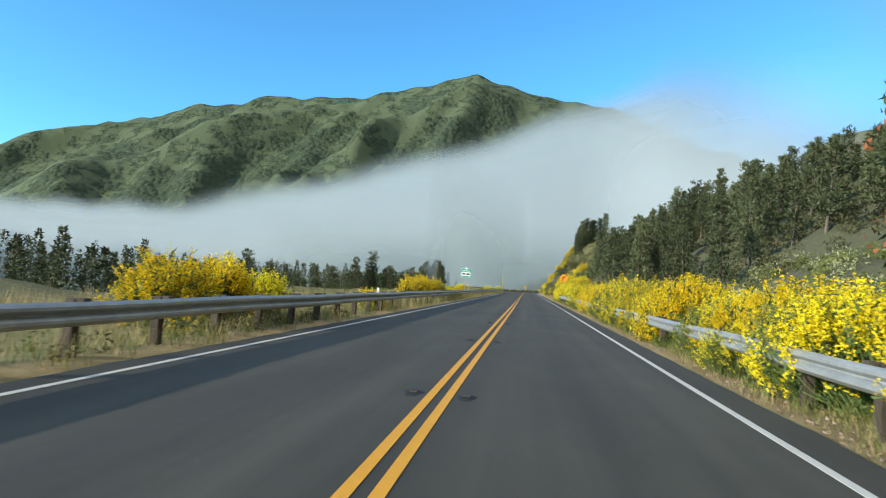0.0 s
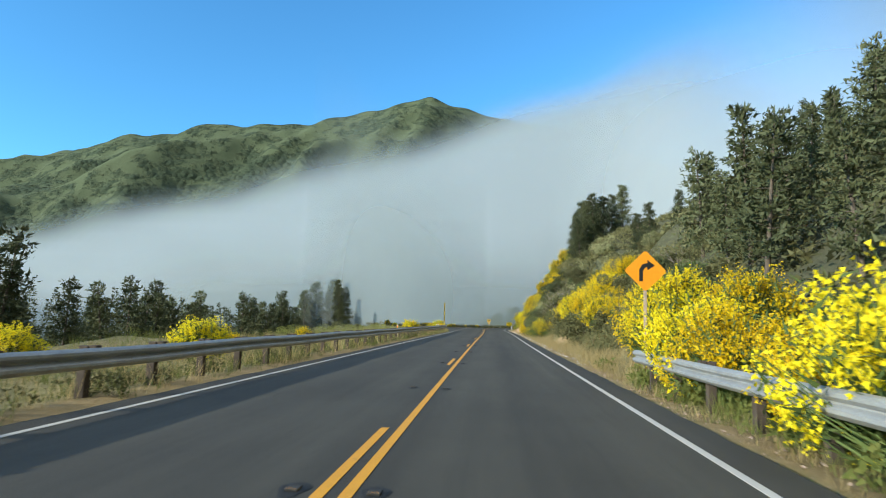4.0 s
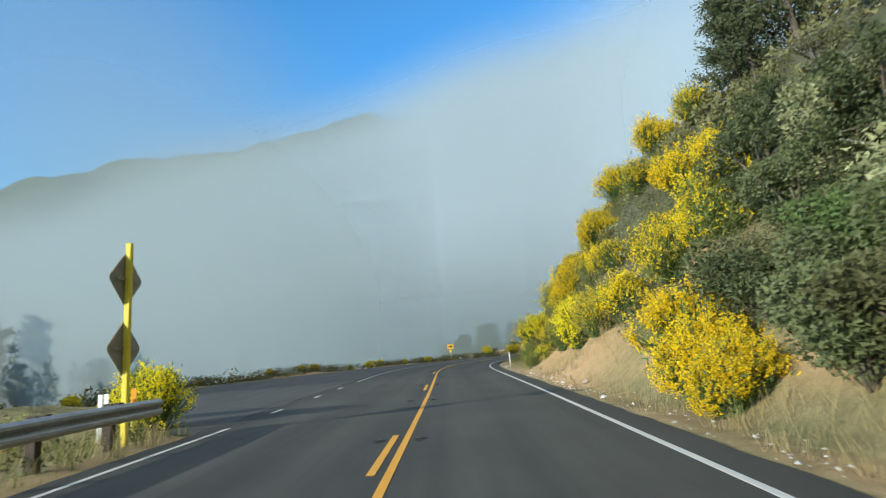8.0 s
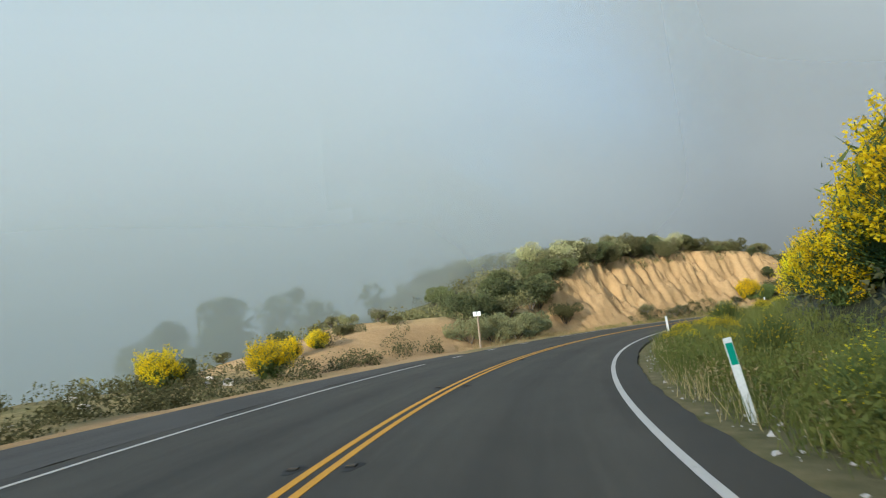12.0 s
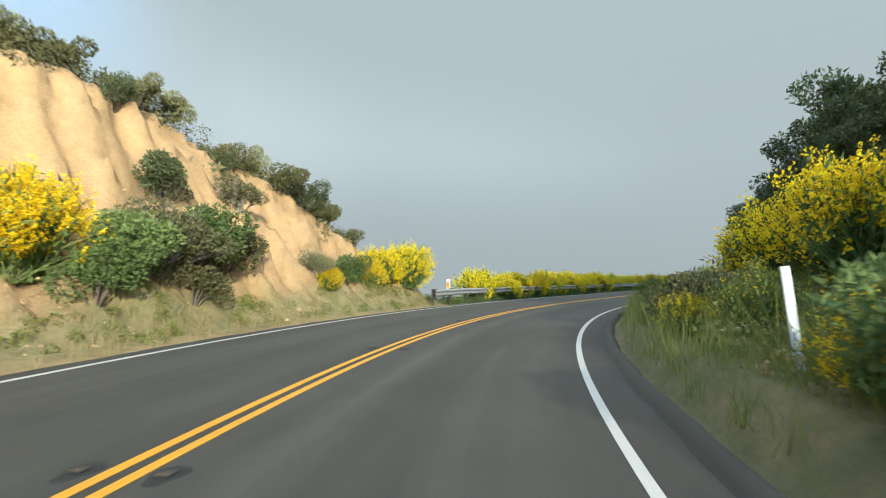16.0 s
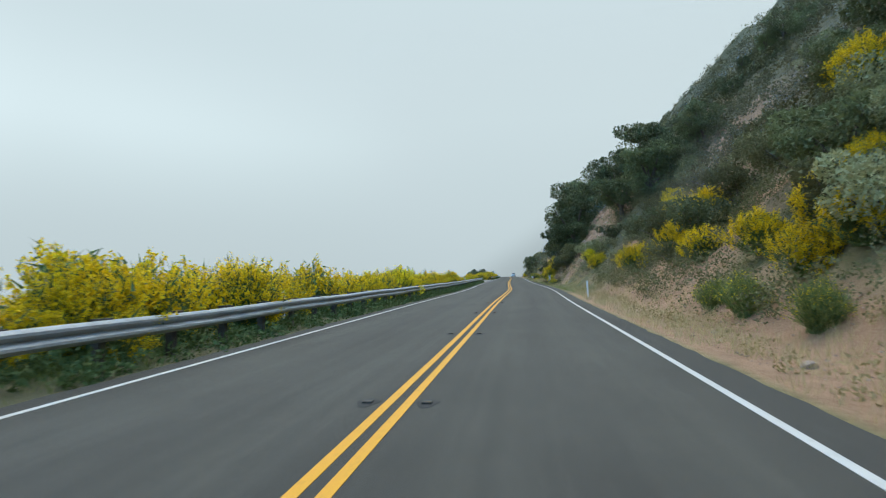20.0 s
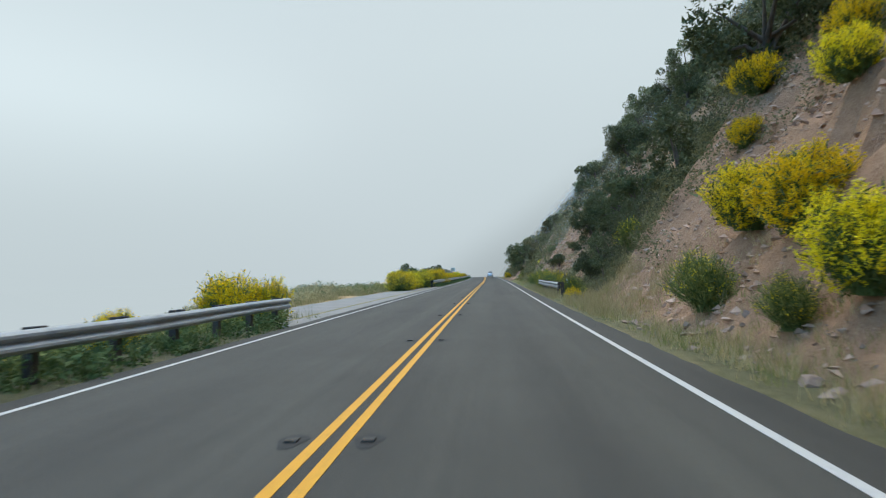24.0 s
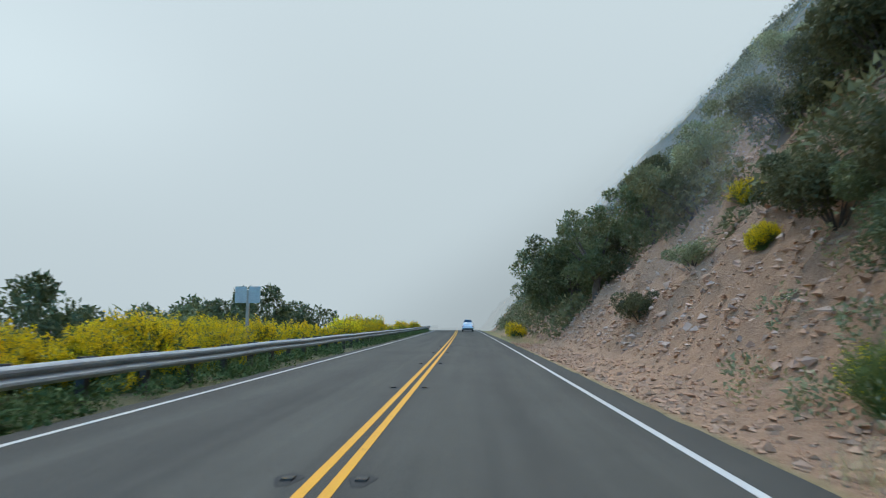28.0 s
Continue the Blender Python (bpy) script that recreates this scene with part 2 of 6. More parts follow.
PETAL = leafy("broom petals", (0.84, 0.575, 0.01), (0.95, 0.73, 0.025), 0.55, 0.15, 0.38)
STEM = leafy("broom stems", (0.08, 0.12, 0.035), (0.155, 0.205, 0.065), 0.65, 0.2, 0.2)
SCRUB = leafy("scrub leaves", (0.085, 0.085, 0.036), (0.2, 0.19, 0.088), 0.75, 0.12, 0.25)
PALE = leafy("pale scrub leaves", (0.21, 0.22, 0.1), (0.38, 0.37, 0.19), 0.65, 0.2, 0.2)
OAK = leafy("oak leaves", (0.068, 0.082, 0.034), (0.17, 0.19, 0.08), 0.6, 0.25, 0.3)
NEEDLE = leafy("pine needles", (0.055, 0.066, 0.03), (0.115, 0.125, 0.058), 0.65, 0.2, 0.1)
BARK = mottled("bark", (0.07, 0.055, 0.042), (0.16, 0.13, 0.1), 4, 0.95, 30, 0.7)
DEAD = mottled("bare grey branches", (0.2, 0.17, 0.14), (0.34, 0.3, 0.25), 5, 0.9, 40, 0.5)
BLADE = leafy("grass blades", (0.13, 0.155, 0.036), (0.26, 0.265, 0.078), 0.7, 0.15, 0.3)
STRAW = leafy("dry grass", (0.3, 0.23, 0.1), (0.5, 0.4, 0.2), 0.7, 0.15, 0.25)
RUBBLE = mottled("broken orange rock", (0.36, 0.195, 0.11), (0.56, 0.34, 0.205), 3.0, 0.95, 30, 0.8)
ROCKFACE = mottled("fractured rock face", (0.34, 0.2, 0.125), (0.5, 0.33, 0.22), 1.5, 0.95, 25, 0.8)
_i = ROCKFACE.node_tree.nodes.new("ShaderNodeNewGeometry").outputs["Random Per Island"]
link(ROCKFACE, mix(ROCKFACE, 0.6, ramp(ROCKFACE, grain(ROCKFACE, 6, 6), (0.3, (0.32, 0.2, 0.135)), (0.7, (0.58, 0.39, 0.27))), ramp(ROCKFACE, _i, (0.0, (0.26, 0.175, 0.13)), (0.4, (0.5, 0.33, 0.225)), (1.0, (0.66, 0.52, 0.41)))), bsdf(ROCKFACE).inputs["Base Color"])
REDLEAF = leafy("reddish young leaves", (0.3, 0.09, 0.04), (0.45, 0.17, 0.06), 0.55, 0.25, 0.3)
ROCK = mottled("broken rock", (0.26, 0.18, 0.13), (0.42, 0.32, 0.25), 2.5, 0.92, 30, 0.8)
PALEROCK = mottled("pale boulder", (0.42, 0.38, 0.33), (0.6, 0.56, 0.5), 2.5, 0.92, 30, 0.8)


# ---- mesh helpers ----
def mesh_of(name, verts, faces, mat):
    me = bpy.data.meshes.new(name)
    me.from_pydata([tuple(v) for v in verts], [], [tuple(f) for f in faces])
    me.materials.append(mat)
    return me


def quads_mesh(name, corners, mat):
    """A mesh of loose quads; corners is an array n x 4 x 3."""
    n = len(corners)
    me = bpy.data.meshes.new(name)
    me.vertices.add(n * 4)
    me.vertices.foreach_set("co", np.asarray(corners, np.float32).reshape(-1))
    me.loops.add(n * 4)
    me.loops.foreach_set("vertex_index", np.arange(n * 4, dtype=np.int32))
    me.polygons.add(n)
    me.polygons.foreach_set("loop_start", np.arange(0, n * 4, 4, dtype=np.int32))
    me.materials.append(mat)
    me.update(calc_edges=True)
    return me


def tris_mesh(name, corners, mat):
    """A mesh of loose triangles; corners is an array n x 3 x 3."""
    n = len(corners)
    me = bpy.data.meshes.new(name)
    me.vertices.add(n * 3)
    me.vertices.foreach_set("co", np.asarray(corners, np.float32).reshape(-1))
    me.loops.add(n * 3)
    me.loops.foreach_set("vertex_index", np.arange(n * 3, dtype=np.int32))
    me.polygons.add(n)
    me.polygons.foreach_set("loop_start", np.arange(0, n * 3, 3, dtype=np.int32))
    me.materials.append(mat)
    me.update(calc_edges=True)
    return me


def part(name, me, parent, label="", m=None):
    """Links a mesh (or a bmesh with its material) as one part under a thing."""
    ob = new(name, me)
    ob.parent = parent
    if name in ("bloom", "foliage", "crown", "stem_fan"):
        ob["kind"] = "stuff"
    if m is not None:
        ob.matrix_basis = m
    if label:
        ob["label"] = label
    return ob


def from_bm(name, bm, mat, smooth=False):
    bmesh.ops.recalc_face_normals(bm, faces=bm.faces)
    me = bpy.data.meshes.new(name)
    bm.to_mesh(me)
    bm.free()
    me.materials.append(mat)
    if smooth:
        me.polygons.foreach_set("use_smooth", [True] * len(me.polygons))
    return me


def box(bm, x0, x1, y0, y1, z0, z1, bevel=0.0):
    g = bmesh.ops.create_cube(bm, size=1, matrix=Matrix.Translation(((x0 + x1) / 2, (y0 + y1) / 2, (z0 + z1) / 2)) @ Matrix.Diagonal((x1 - x0, y1 - y0, z1 - z0, 1)))
    if bevel:
        vs = set(g["verts"])
        bmesh.ops.bevel(bm, geom=[e for e in bm.edges if e.verts[0] in vs], offset=bevel, segments=2, affect="EDGES", profile=0.5)


def box_mesh(name, x0, x1, y0, y1, z0, z1, mat, bevel=0.0):
    bm = bmesh.new()
    box(bm, x0, x1, y0, y1, z0, z1, bevel)
    return from_bm(name, bm, mat)


def tube(points, radii, sides=7):
    """Vertices and faces of a tapering tube through the points."""
    vs, fs = [], []
    for i, p in enumerate(points):
        a = Vector(points[min(i + 1, len(points) - 1)]) - Vector(points[max(i - 1, 0)])
        a = a.normalized() if a.length > 1e-6 else Vector((0, 0, 1))
        u = a.orthogonal().normalized()
        v = a.cross(u)
        for k in range(sides):
            w = 2 * math.pi * k / sides
            vs.append(Vector(p) + (u * math.cos(w) + v * math.sin(w)) * radii[i])
    for i in range(len(points) - 1):
        for k in range(sides):
            a, b = i * sides + k, i * sides + (k + 1) % sides
            fs.append((a, b, b + sides, a + sides))
    fs.append(tuple(range((len(points) - 1) * sides, len(points) * sides)))
    return vs, fs


def tubes_mesh(name, lines, mat):
    vs, fs = [], []
    for pts, rad, sides in lines:
        v, f = tube(pts, rad, sides)
        fs += [tuple(i + len(vs) for i in q) for q in f]
        vs += v
    me = mesh_of(name, vs, fs, mat)
    me.polygons.foreach_set("use_smooth", [True] * len(me.polygons))
    return me


def stand(s, d, z=None, turn=0.0, size=1.0, tilt=(0, 0)):
    """The pose of a thing that stands at s, d on the ground, facing along the road."""
    x, y, h = at(s, d)
    if z is None:
        z = float(height(np.array([s]), np.array([d]))[0])
    return Matrix.LocRotScale((x, y, z), Euler((tilt[0], tilt[1], -h + turn)), (size, size, size))


# ---- the lie of the land ----
def smooth(a, b, x):
    t = np.clip((x - a) / (b - a), 0, 1)
    return t * t * (3 - 2 * t)


def bumps(s, d, scale, seed=0.0):
    """Smooth noise from -1 to 1 in the road's own coordinates, made of crossed waves."""
    s, d = np.asarray(s, float) / scale, np.asarray(d, float) / scale
    r = 0
    for k, (a, b, p) in enumerate(((1.0, 0.35, 0.3), (-0.5, 1.1, 1.9), (1.7, -0.9, 4.1), (0.4, 2.1, 2.2), (2.9, 1.3, 5.0), (-2.3, 2.6, 0.7))):
        r = r + np.sin(s * a * 2 + d * b * 2 + p + seed * (k + 1)) / (1 + 0.45 * k)
    return r / 3.2


#        along  foot  slope  to   slope beyond, of the hill on the right
HILL = [(-80, 9.0, 0.25, 18, 0.50), (50, 9.0, 0.28, 16, 0.58), (85, 7.0, 0.75, 14, 0.46), (115, 5.6, 0.95, 16, 0.40), (138, 5.4, 0.9, 15, 0.4),
        (152, 5.3, 1.3, 15, 0.5), (165, 5.3, 1.5, 14, 0.42), (178, 5.5, 1.5, 13, 0.42), (188, 6.2, 1.3, 13, 0.45), (212, 9.0, 0.9, 15, 0.5), (250, 7.5, 0.55, 14, 0.62), (290, 7.0, 0.5, 12, 0.8), (325, 6.2, 0.8, 14, 0.85),
        (350, 6.4, 0.9, 14, 0.92), (400, 6.0, 1.0, 14, 1.0), (430, 5.4, 1.35, 12, 1.05), (465, 5.6, 1.25, 12, 1.1), (471, 5.7, 1.3, 12, 1.15), (478, 7.5, 0.7, 12, 1.1),
        (495, 6.6, 0.9, 12, 1.15), (512, 5.8, 1.2, 16, 1.15), (560, 6.2, 1.15, 16, 1.1), (900, 6.0, 1.1, 16, 1.0)]


TURNOUT = ([-80, 149, 156, 165, 176, 190, 203, 215, 236, 900], [4.3, 4.4, 9, 13, 14.5, 10.8, 8.2, 6.8, 5.0, 4.3])     # how far paving reaches on the left


CUT_S, CUT_TOP = [250, 257, 263, 272, 288, 294, 299, 303, 306], [0, 2.6, 5.9, 7.4, 7.7, 7.0, 5.0, 2.4, 0]       # height of the cut slope


def height(s, d):
    """The height of the ground at s along and d right of the centre line."""
    s, d = np.asarray(s, float), np.asarray(d, float)
    foot, m1, knee, m2 = (np.interp(s, [h[0] for h in HILL], [h[k] for h in HILL]) for k in (1, 2, 3, 4))
    r = np.maximum(d - foot, 0)
    low = np.minimum(r, knee - foot)
    z = m1 * (low * low / (low + 0.7)) + m2 * np.maximum(np.minimum(d, 75) - knee, 0) + 0.25 * np.maximum(np.minimum(d, 160) - 75, 0)
    crag = smooth(415, 425, s) * np.clip(1 - (d - 14) / 12, 0, 1)
    z = z + crag * (np.minimum(r * 0.45, 1.1) * np.abs(bumps(s, d, 1.9, 9.0)) + np.minimum(r * 0.35, 0.7) * np.abs(bumps(s, d, 0.9, 4.0)) + np.minimum(r * 0.2, 0.3) * bumps(s, d, 0.45, 7.0))
    z = z + bumps(s, d, 6.0) * np.minimum(r * 0.16, 1.3) + bumps(s, d, 2.0, 2.0) * np.minimum(r * 0.09, 0.4) + bumps(s, d, 0.8, 1.0) * np.minimum(r * 0.05, 0.14)
    right = -0.05 - 0.07 * smooth(4.3, 5.2, d) + z + 0.5 * smooth(250, 265, s) * (1 - smooth(326, 336, s)) * smooth(4.4, 4.85, d) + 0.45 * smooth(541, 548, s) * (1 - smooth(572, 584, s)) * smooth(4.5, 7.2, d) * (0.8 + 0.3 * bumps(s, d, 1.6, 3.0))
    right = right + 0.75 * (np.exp(-((s - 159.5) / 2.6) ** 2) + 0.6 * np.exp(-((s - 167) / 1.8) ** 2)) * smooth(4.5, 5.5, d) * (1 - smooth(6, 8, d)) * (1 + 0.4 * bumps(s, d, 0.9, 2.0))
    q = -d
    # left: a verge that drops away to the valley, further out along the turnout of the bend
    brink = np.interp(s, [-80, 60, 120, 145, 165, 200, 225, 262, 285, 302, 312, 460, 475, 500, 512, 900],
                      [20, 18, 14, 14, 19, 15.5, 17, 30, 26, 14, 7.5, 8, 12, 11, 8.5, 8.5])
    fall = np.interp(s, [-80, 150, 240, 300], [0.2, 0.24, 0.5, 0.5])
    left = -0.15 * smooth(4.2, 5.6, q) - fall * np.maximum(q - brink, 0)
    left = left + bumps(s, d, 5.0, 3.0) * np.minimum(np.maximum(q - 5.5, 0) * 0.06, 0.5) + bumps(s, d, 1.3, 1.0) * np.minimum(np.maximum(q - 5, 0) * 0.04, 0.12)
    edge = np.interp(s, *TURNOUT)
    left = left * smooth(edge + 0.2, edge + 2.5, q) - 0.06 * (1 - smooth(edge - 0.1, edge + 0.4, q))
    # sandy bank after the turnout, then the cut slope
    left = left + 2.3 * np.exp(-((s - 244) / 11.0) ** 2) * smooth(7.5, 12, q) * (1 - smooth(15, 24, q))
    top = np.interp(s, CUT_S, CUT_TOP)
    gully = 0.4 * np.abs(np.sin(s * 0.8 + 1.9 * np.sin(s * 0.31) + 0.15 * d)) * (0.6 + 0.5 * np.sin(s * 0.47)) + 0.2 * np.abs(np.sin(s * 1.9 + 1.5 * np.sin(s * 0.77 + 0.4 * d))) + 0.6 * bumps(s, d, 1.6, 5.0) + 0.55 * np.abs(bumps(s, d, 3.1, 2.0)) + 0.4 * np.abs(bumps(s, d, 0.85, 6.0)) + 0.3 * np.abs(np.sin(s * 4.1 + 1.8 * np.sin(s * 1.3 + d))) * (0.5 + 0.5 * np.sin(s * 0.9 + d * 0.6)) + 0.2 * bumps(s, d, 0.5, 2.0)
    crack = np.exp(-(np.sin(s * 1.15 + 1.3 * np.sin(s * 0.43) + 0.22 * d + 0.5 * bumps(s, d, 1.8)) / 0.2) ** 2) * (0.5 + 0.5 * bumps(s, d, 4.0, 6.0)) + 0.55 * np.exp(-(np.sin(s * 2.7 + 1.1 * np.sin(s * 0.9) - 0.3 * d + 0.6 * bumps(s, d, 1.2, 3.0)) / 0.25) ** 2) * (0.5 + 0.5 * bumps(s, d, 3.0, 1.0))
    gully = gully + 0.62 * crack * (1.3 - 0.75 * smooth(262, 282, s)) + 0.26 * bumps(s, d, 0.33, 4.0)
    base = np.interp(s, [246, 262, 275, 290, 306], [11, 7.0, 6.2, 5.6, 5.6])
    face = np.clip((q - base - gully * np.clip((q - base) / 2, 0, 1.2)) * 1.45, 0, None)
    left = left + np.where(face < top, face, top + 0.14 * np.maximum(np.minimum(q, 40) - base - top / 1.45, 0) * np.minimum(top / 4, 1))
    z = np.where(d >= 0, right, left)
    return z


# ---- ground ----
def bare_earth(s, d):
    """Patches of raw earth in the bank, where nothing grows."""
    return sum(np.exp(-((s - a) / w) ** 4 - ((d - b) / v) ** 4) for a, b, w, v in ((113, 6.6, 2.8, 1.1), (146.6, 6.9, 1.4, 0.9), (155, 8.0, 1.2, 0.9))) * (0.8 + 0.5 * bumps(s, d, 0.8, 3.0))


def attributes(me, s, d):
    q = -d
    sand = np.exp(-((s - 237) / 9.0) ** 2) * smooth(6.5, 8.5, q) * (1 - smooth(20, 26, q)) + smooth(250, 258, s) * (1 - smooth(304, 308, s)) * smooth(6.2, 7.2, q) * (1 - smooth(12, 14.5, q + bumps(s, d, 3.0)))
    sand = sand + smooth(226, 236, s) * (1 - smooth(242, 250, s)) * smooth(5.0, 6.5, q) * (1 - smooth(9, 12, q))
    sand = sand + 0.5 * np.where(d > 0, 1 - smooth(185, 200, s), 1 - 0.97 * smooth(303, 310, s)) * smooth(4.1, 4.4, np.abs(d)) * (1 - smooth(4.7, 5.5, np.abs(d) + 0.4 * bumps(s, d, 1.5)))
    _e = np.interp(s, *TURNOUT)
    sand = sand + smooth(172, 182, s) * (1 - smooth(232, 238, s)) * smooth(_e - 0.3, _e + 0.1, q) * (1 - smooth(_e + 1.2, _e + 2.2, q))
    sand = sand + (np.exp(-((s - 159.5) / 4.0) ** 2) + np.exp(-((s - 167) / 3.0) ** 2) + np.exp(-((s - 173) / 2.0) ** 2) + np.exp(-((s - 142) / 1.6) ** 2)) * smooth(4.4, 4.8, d) * (1 - smooth(6.4, 7.6, d))
    sand = sand + bare_earth(s, d)
    sand = sand + 0.6 * smooth(0.4, 0.7, bumps(s, d, 5.0, 7.0)) * (d > 5.5) * (d < 11) * ((s > 92) & (s < 215))
    sand = sand + smooth(472, 476, s) * (1 - smooth(502, 508, s)) * smooth(7.8, 8.2, q) * (1 - smooth(8.8, 9.6, q))
    red = smooth(330, 345, s) * smooth(5.2, 6.4, d) * (smooth(-0.15, 0.3, bumps(s, d, 7.0, 4.0)) * (1 - smooth(16, 28, d)) + 0.9 * (1 - smooth(7, 9, d)) * ((s > 345) & (s < 372)))
    red = red + smooth(343, 350, s) * (1 - smooth(392, 404, s)) * smooth(4.15, 4.5, d) * (1 - smooth(7.0, 8.5, d + bumps(s, d, 1.5)))
    red = red + smooth(418, 424, s) * (1 - smooth(466, 472, s)) * smooth(5.2, 6, d) * (1 - smooth(20, 26, d + 4 * bumps(s, d, 6.0)))
    red = red + smooth(496, 501, s) * (1 - smooth(600, 640, s)) * smooth(5, 5.8, d) * (1 - smooth(14, 22, d + 5 * bumps(s, d, 5.0, 2.0)))
    red = red + smooth(540, 545, s) * (1 - smooth(576, 586, s)) * smooth(4.1, 4.5, d) * (1 - smooth(11, 14, d))
    scrub = smooth(7, 11, d) * (1 - 0.8 * np.clip(red, 0, 1)) + smooth(12, 20, q) + 0.45 * smooth(190, 198, s) * (1 - smooth(336, 345, s)) * smooth(4.1, 4.3, d) + 0.6 * smooth(372, 380, s) * smooth(4.1, 4.3, d) * (1 - smooth(536, 541, s)) + 0.75 * smooth(303, 310, s) * (1 - smooth(460, 464, s) * (1 - smooth(508, 512, s))) * smooth(4.25, 4.5, q)
    for name, val in (("sand", sand), ("red", red), ("scrub", scrub)):
        a = me.attributes.new(name, "FLOAT", "POINT")
        a.data.foreach_set("value", np.clip(val, 0, 1).astype(np.float32))


def sheet(name, ss, dd, mat, lift=0.0, under=0.0):
    s, d = np.meshgrid(ss, dd, indexing="ij")
    s, d = s.ravel(), d.ravel()
    x, y, _ = at(s, d)
    z = height(s, d) + lift - under * (np.abs(d) < 4.0) - 14.0 * ((d > 60.3) | (d < -75.2))
    n, m = len(ss), len(dd)
    i, j = np.meshgrid(np.arange(n - 1), np.arange(m - 1), indexing="ij")
    a = (i * m + j).ravel()
    me = mesh_of(name, np.stack([x, y, z], 1), np.stack([a, a + 1, a + m + 1, a + m], 1)[:, ::-1], mat)
    me.polygons.foreach_set("use_smooth", [True] * len(me.polygons))
    attributes(me, s, d)
    return me


_ss = np.concatenate([np.arange(-70, 240, 1.0), np.arange(240, 306, 0.25), np.arange(306, 415, 1.0), np.arange(415, 610, 0.5), np.arange(610, 761, 1.0)])
_dd = np.concatenate([-np.array([75.5, 75, 65, 56, 48, 41, 35, 30, 26, 23]), np.arange(-21, -15, 0.7), np.arange(-15, -5, 0.25), np.arange(-5, -3.9, 0.25), [-3, 0, 3],
                      np.arange(3.95, 5, 0.25), np.arange(5, 20, 0.5), np.arange(20, 30, 1.0), np.arange(30, 61, 2.5), [60.6]])
ground_mesh = sheet("ground", _ss, _dd, GROUND, 0, 0.09)
_fs, _fd = np.meshgrid(_ss[:-1], _dd[:-1], indexing="ij")
ground_mesh.polygons.foreach_set("use_smooth", [bool(v) for v in ~((_fs > 415) & (_fs < 612) & (_fd > 5.4) & (_fd < 24)).ravel()])
ground = tagged(new("ground", ground_mesh), "roadside verge, cut banks and hillside of earth and dry grass", "ground", kind="structure")

# the far land, one sheet to the horizon, with the mountain across the valley
_r = np.concatenate([np.arange(0, 420, 12.0), 420 * 1.12 ** np.arange(0, 22)])
_n = 180
_th = np.linspace(0, 2 * math.pi, _n, endpoint=False)
_R, _T = np.meshgrid(_r[1:], _th, indexing="ij")
_X, _Y = (140 + _R * np.sin(_T)).ravel(), (170 + _R * np.cos(_T)).ravel()


def ridged(x, y, n=5):
    v, a, f = 0.0, 1.0, 1.0
    for k in range(n):
        w = np.sin(x * f + 1.7 * k + 1.3 * np.sin(y * f * 0.7 + k)) * np.cos(y * f * 0.9 - 0.6 * k + np.sin(x * f * 0.55 + 2.1 * k))
        v = v + a * (1 - np.abs(w) * 2)
        a, f = a * 0.5, f * 2.03
    return v / 2


def far_height(x, y):
    s, d = along(x, y)
    near = height(s, np.clip(d, -75, 160)) - 1.0 - 9.0 * (1 - smooth(60, 115, np.abs(d)))
    off = np.hypot(x - at(s, 0)[0], y - at(s, 0)[1])
    valley = -28 + 8 * np.sin(x * 0.006) * np.cos(y * 0.005)
    w = smooth(90, 260, off)
    return near * (1 - w) + np.where(d > 0, 30.0, valley) * w


_Z = far_height(_X, _Y)
_verts = np.concatenate([[[140, 170, far_height(np.array([140.0]), np.array([170.0]))[0]]], np.stack([_X, _Y, _Z], 1)])
_faces = [(0, 1 + (k + 1) % _n, 1 + k) for k in range(_n)]
for i in range(len(_r) - 2):
    for k in range(_n):
        a, b = 1 + i * _n + k, 1 + i * _n + (k + 1) % _n
        _faces.append((a, b, b + _n, a + _n))
FARLAND = mottled("valley scrub and grass", (0.07, 0.085, 0.04), (0.16, 0.15, 0.075), 0.02, 0.95, 0.2, 0.3)
far_me = mesh_of("far_ground", _verts, _faces, FARLAND)
far_me.polygons.foreach_set("use_smooth", [True] * len(far_me.polygons))
tagged(new("ground_far", far_me), "valley floor and hills of scrub and grass reaching the horizon", "ground", kind="structure")

# mountain across the valley
MOUNTAIN = material("mountain grass and forest", (0.1, 0.12, 0.05), 0.95, 0, 0.1)
_mp = place(MOUNTAIN)
_n1, _n2, _n3 = grain(MOUNTAIN, 0.011, 8, 0.62, _mp, 0.6), grain(MOUNTAIN, 0.06, 8, 0.7, _mp), grain(MOUNTAIN, 0.3, 5, 0.7, _mp)
_trees = mix(MOUNTAIN, 0.45, mix(MOUNTAIN, 0.35, ramp(MOUNTAIN, _n1, (0.42, (0, 0, 0)), (0.56, (1, 1, 1))), attribute(MOUNTAIN, "ravine")), ramp(MOUNTAIN, _n2, (0.42, (0, 0, 0)), (0.6, (1, 1, 1))))
_mg = mix(MOUNTAIN, _n2, (0.082, 0.105, 0.058), (0.122, 0.145, 0.082))
_mf = mix(MOUNTAIN, ramp(MOUNTAIN, _n3, (0.3, (0, 0, 0)), (0.7, (1, 1, 1))), (0.036, 0.052, 0.034), (0.07, 0.09, 0.052))
link(MOUNTAIN, mix(MOUNTAIN, ramp(MOUNTAIN, _trees, (0.35, (0, 0, 0)), (0.6, (1, 1, 1))), _mg, _mf), bsdf(MOUNTAIN).inputs["Base Color"])
_vt = node(MOUNTAIN, "ShaderNodeTexVoronoi", Scale=0.13, Randomness=1.0)
link(MOUNTAIN, _mp, _vt.inputs["Vector"])
_wood = ramp(MOUNTAIN, _trees, (0.35, (0.12, 0.12, 0.12)), (0.6, (1, 1, 1)))
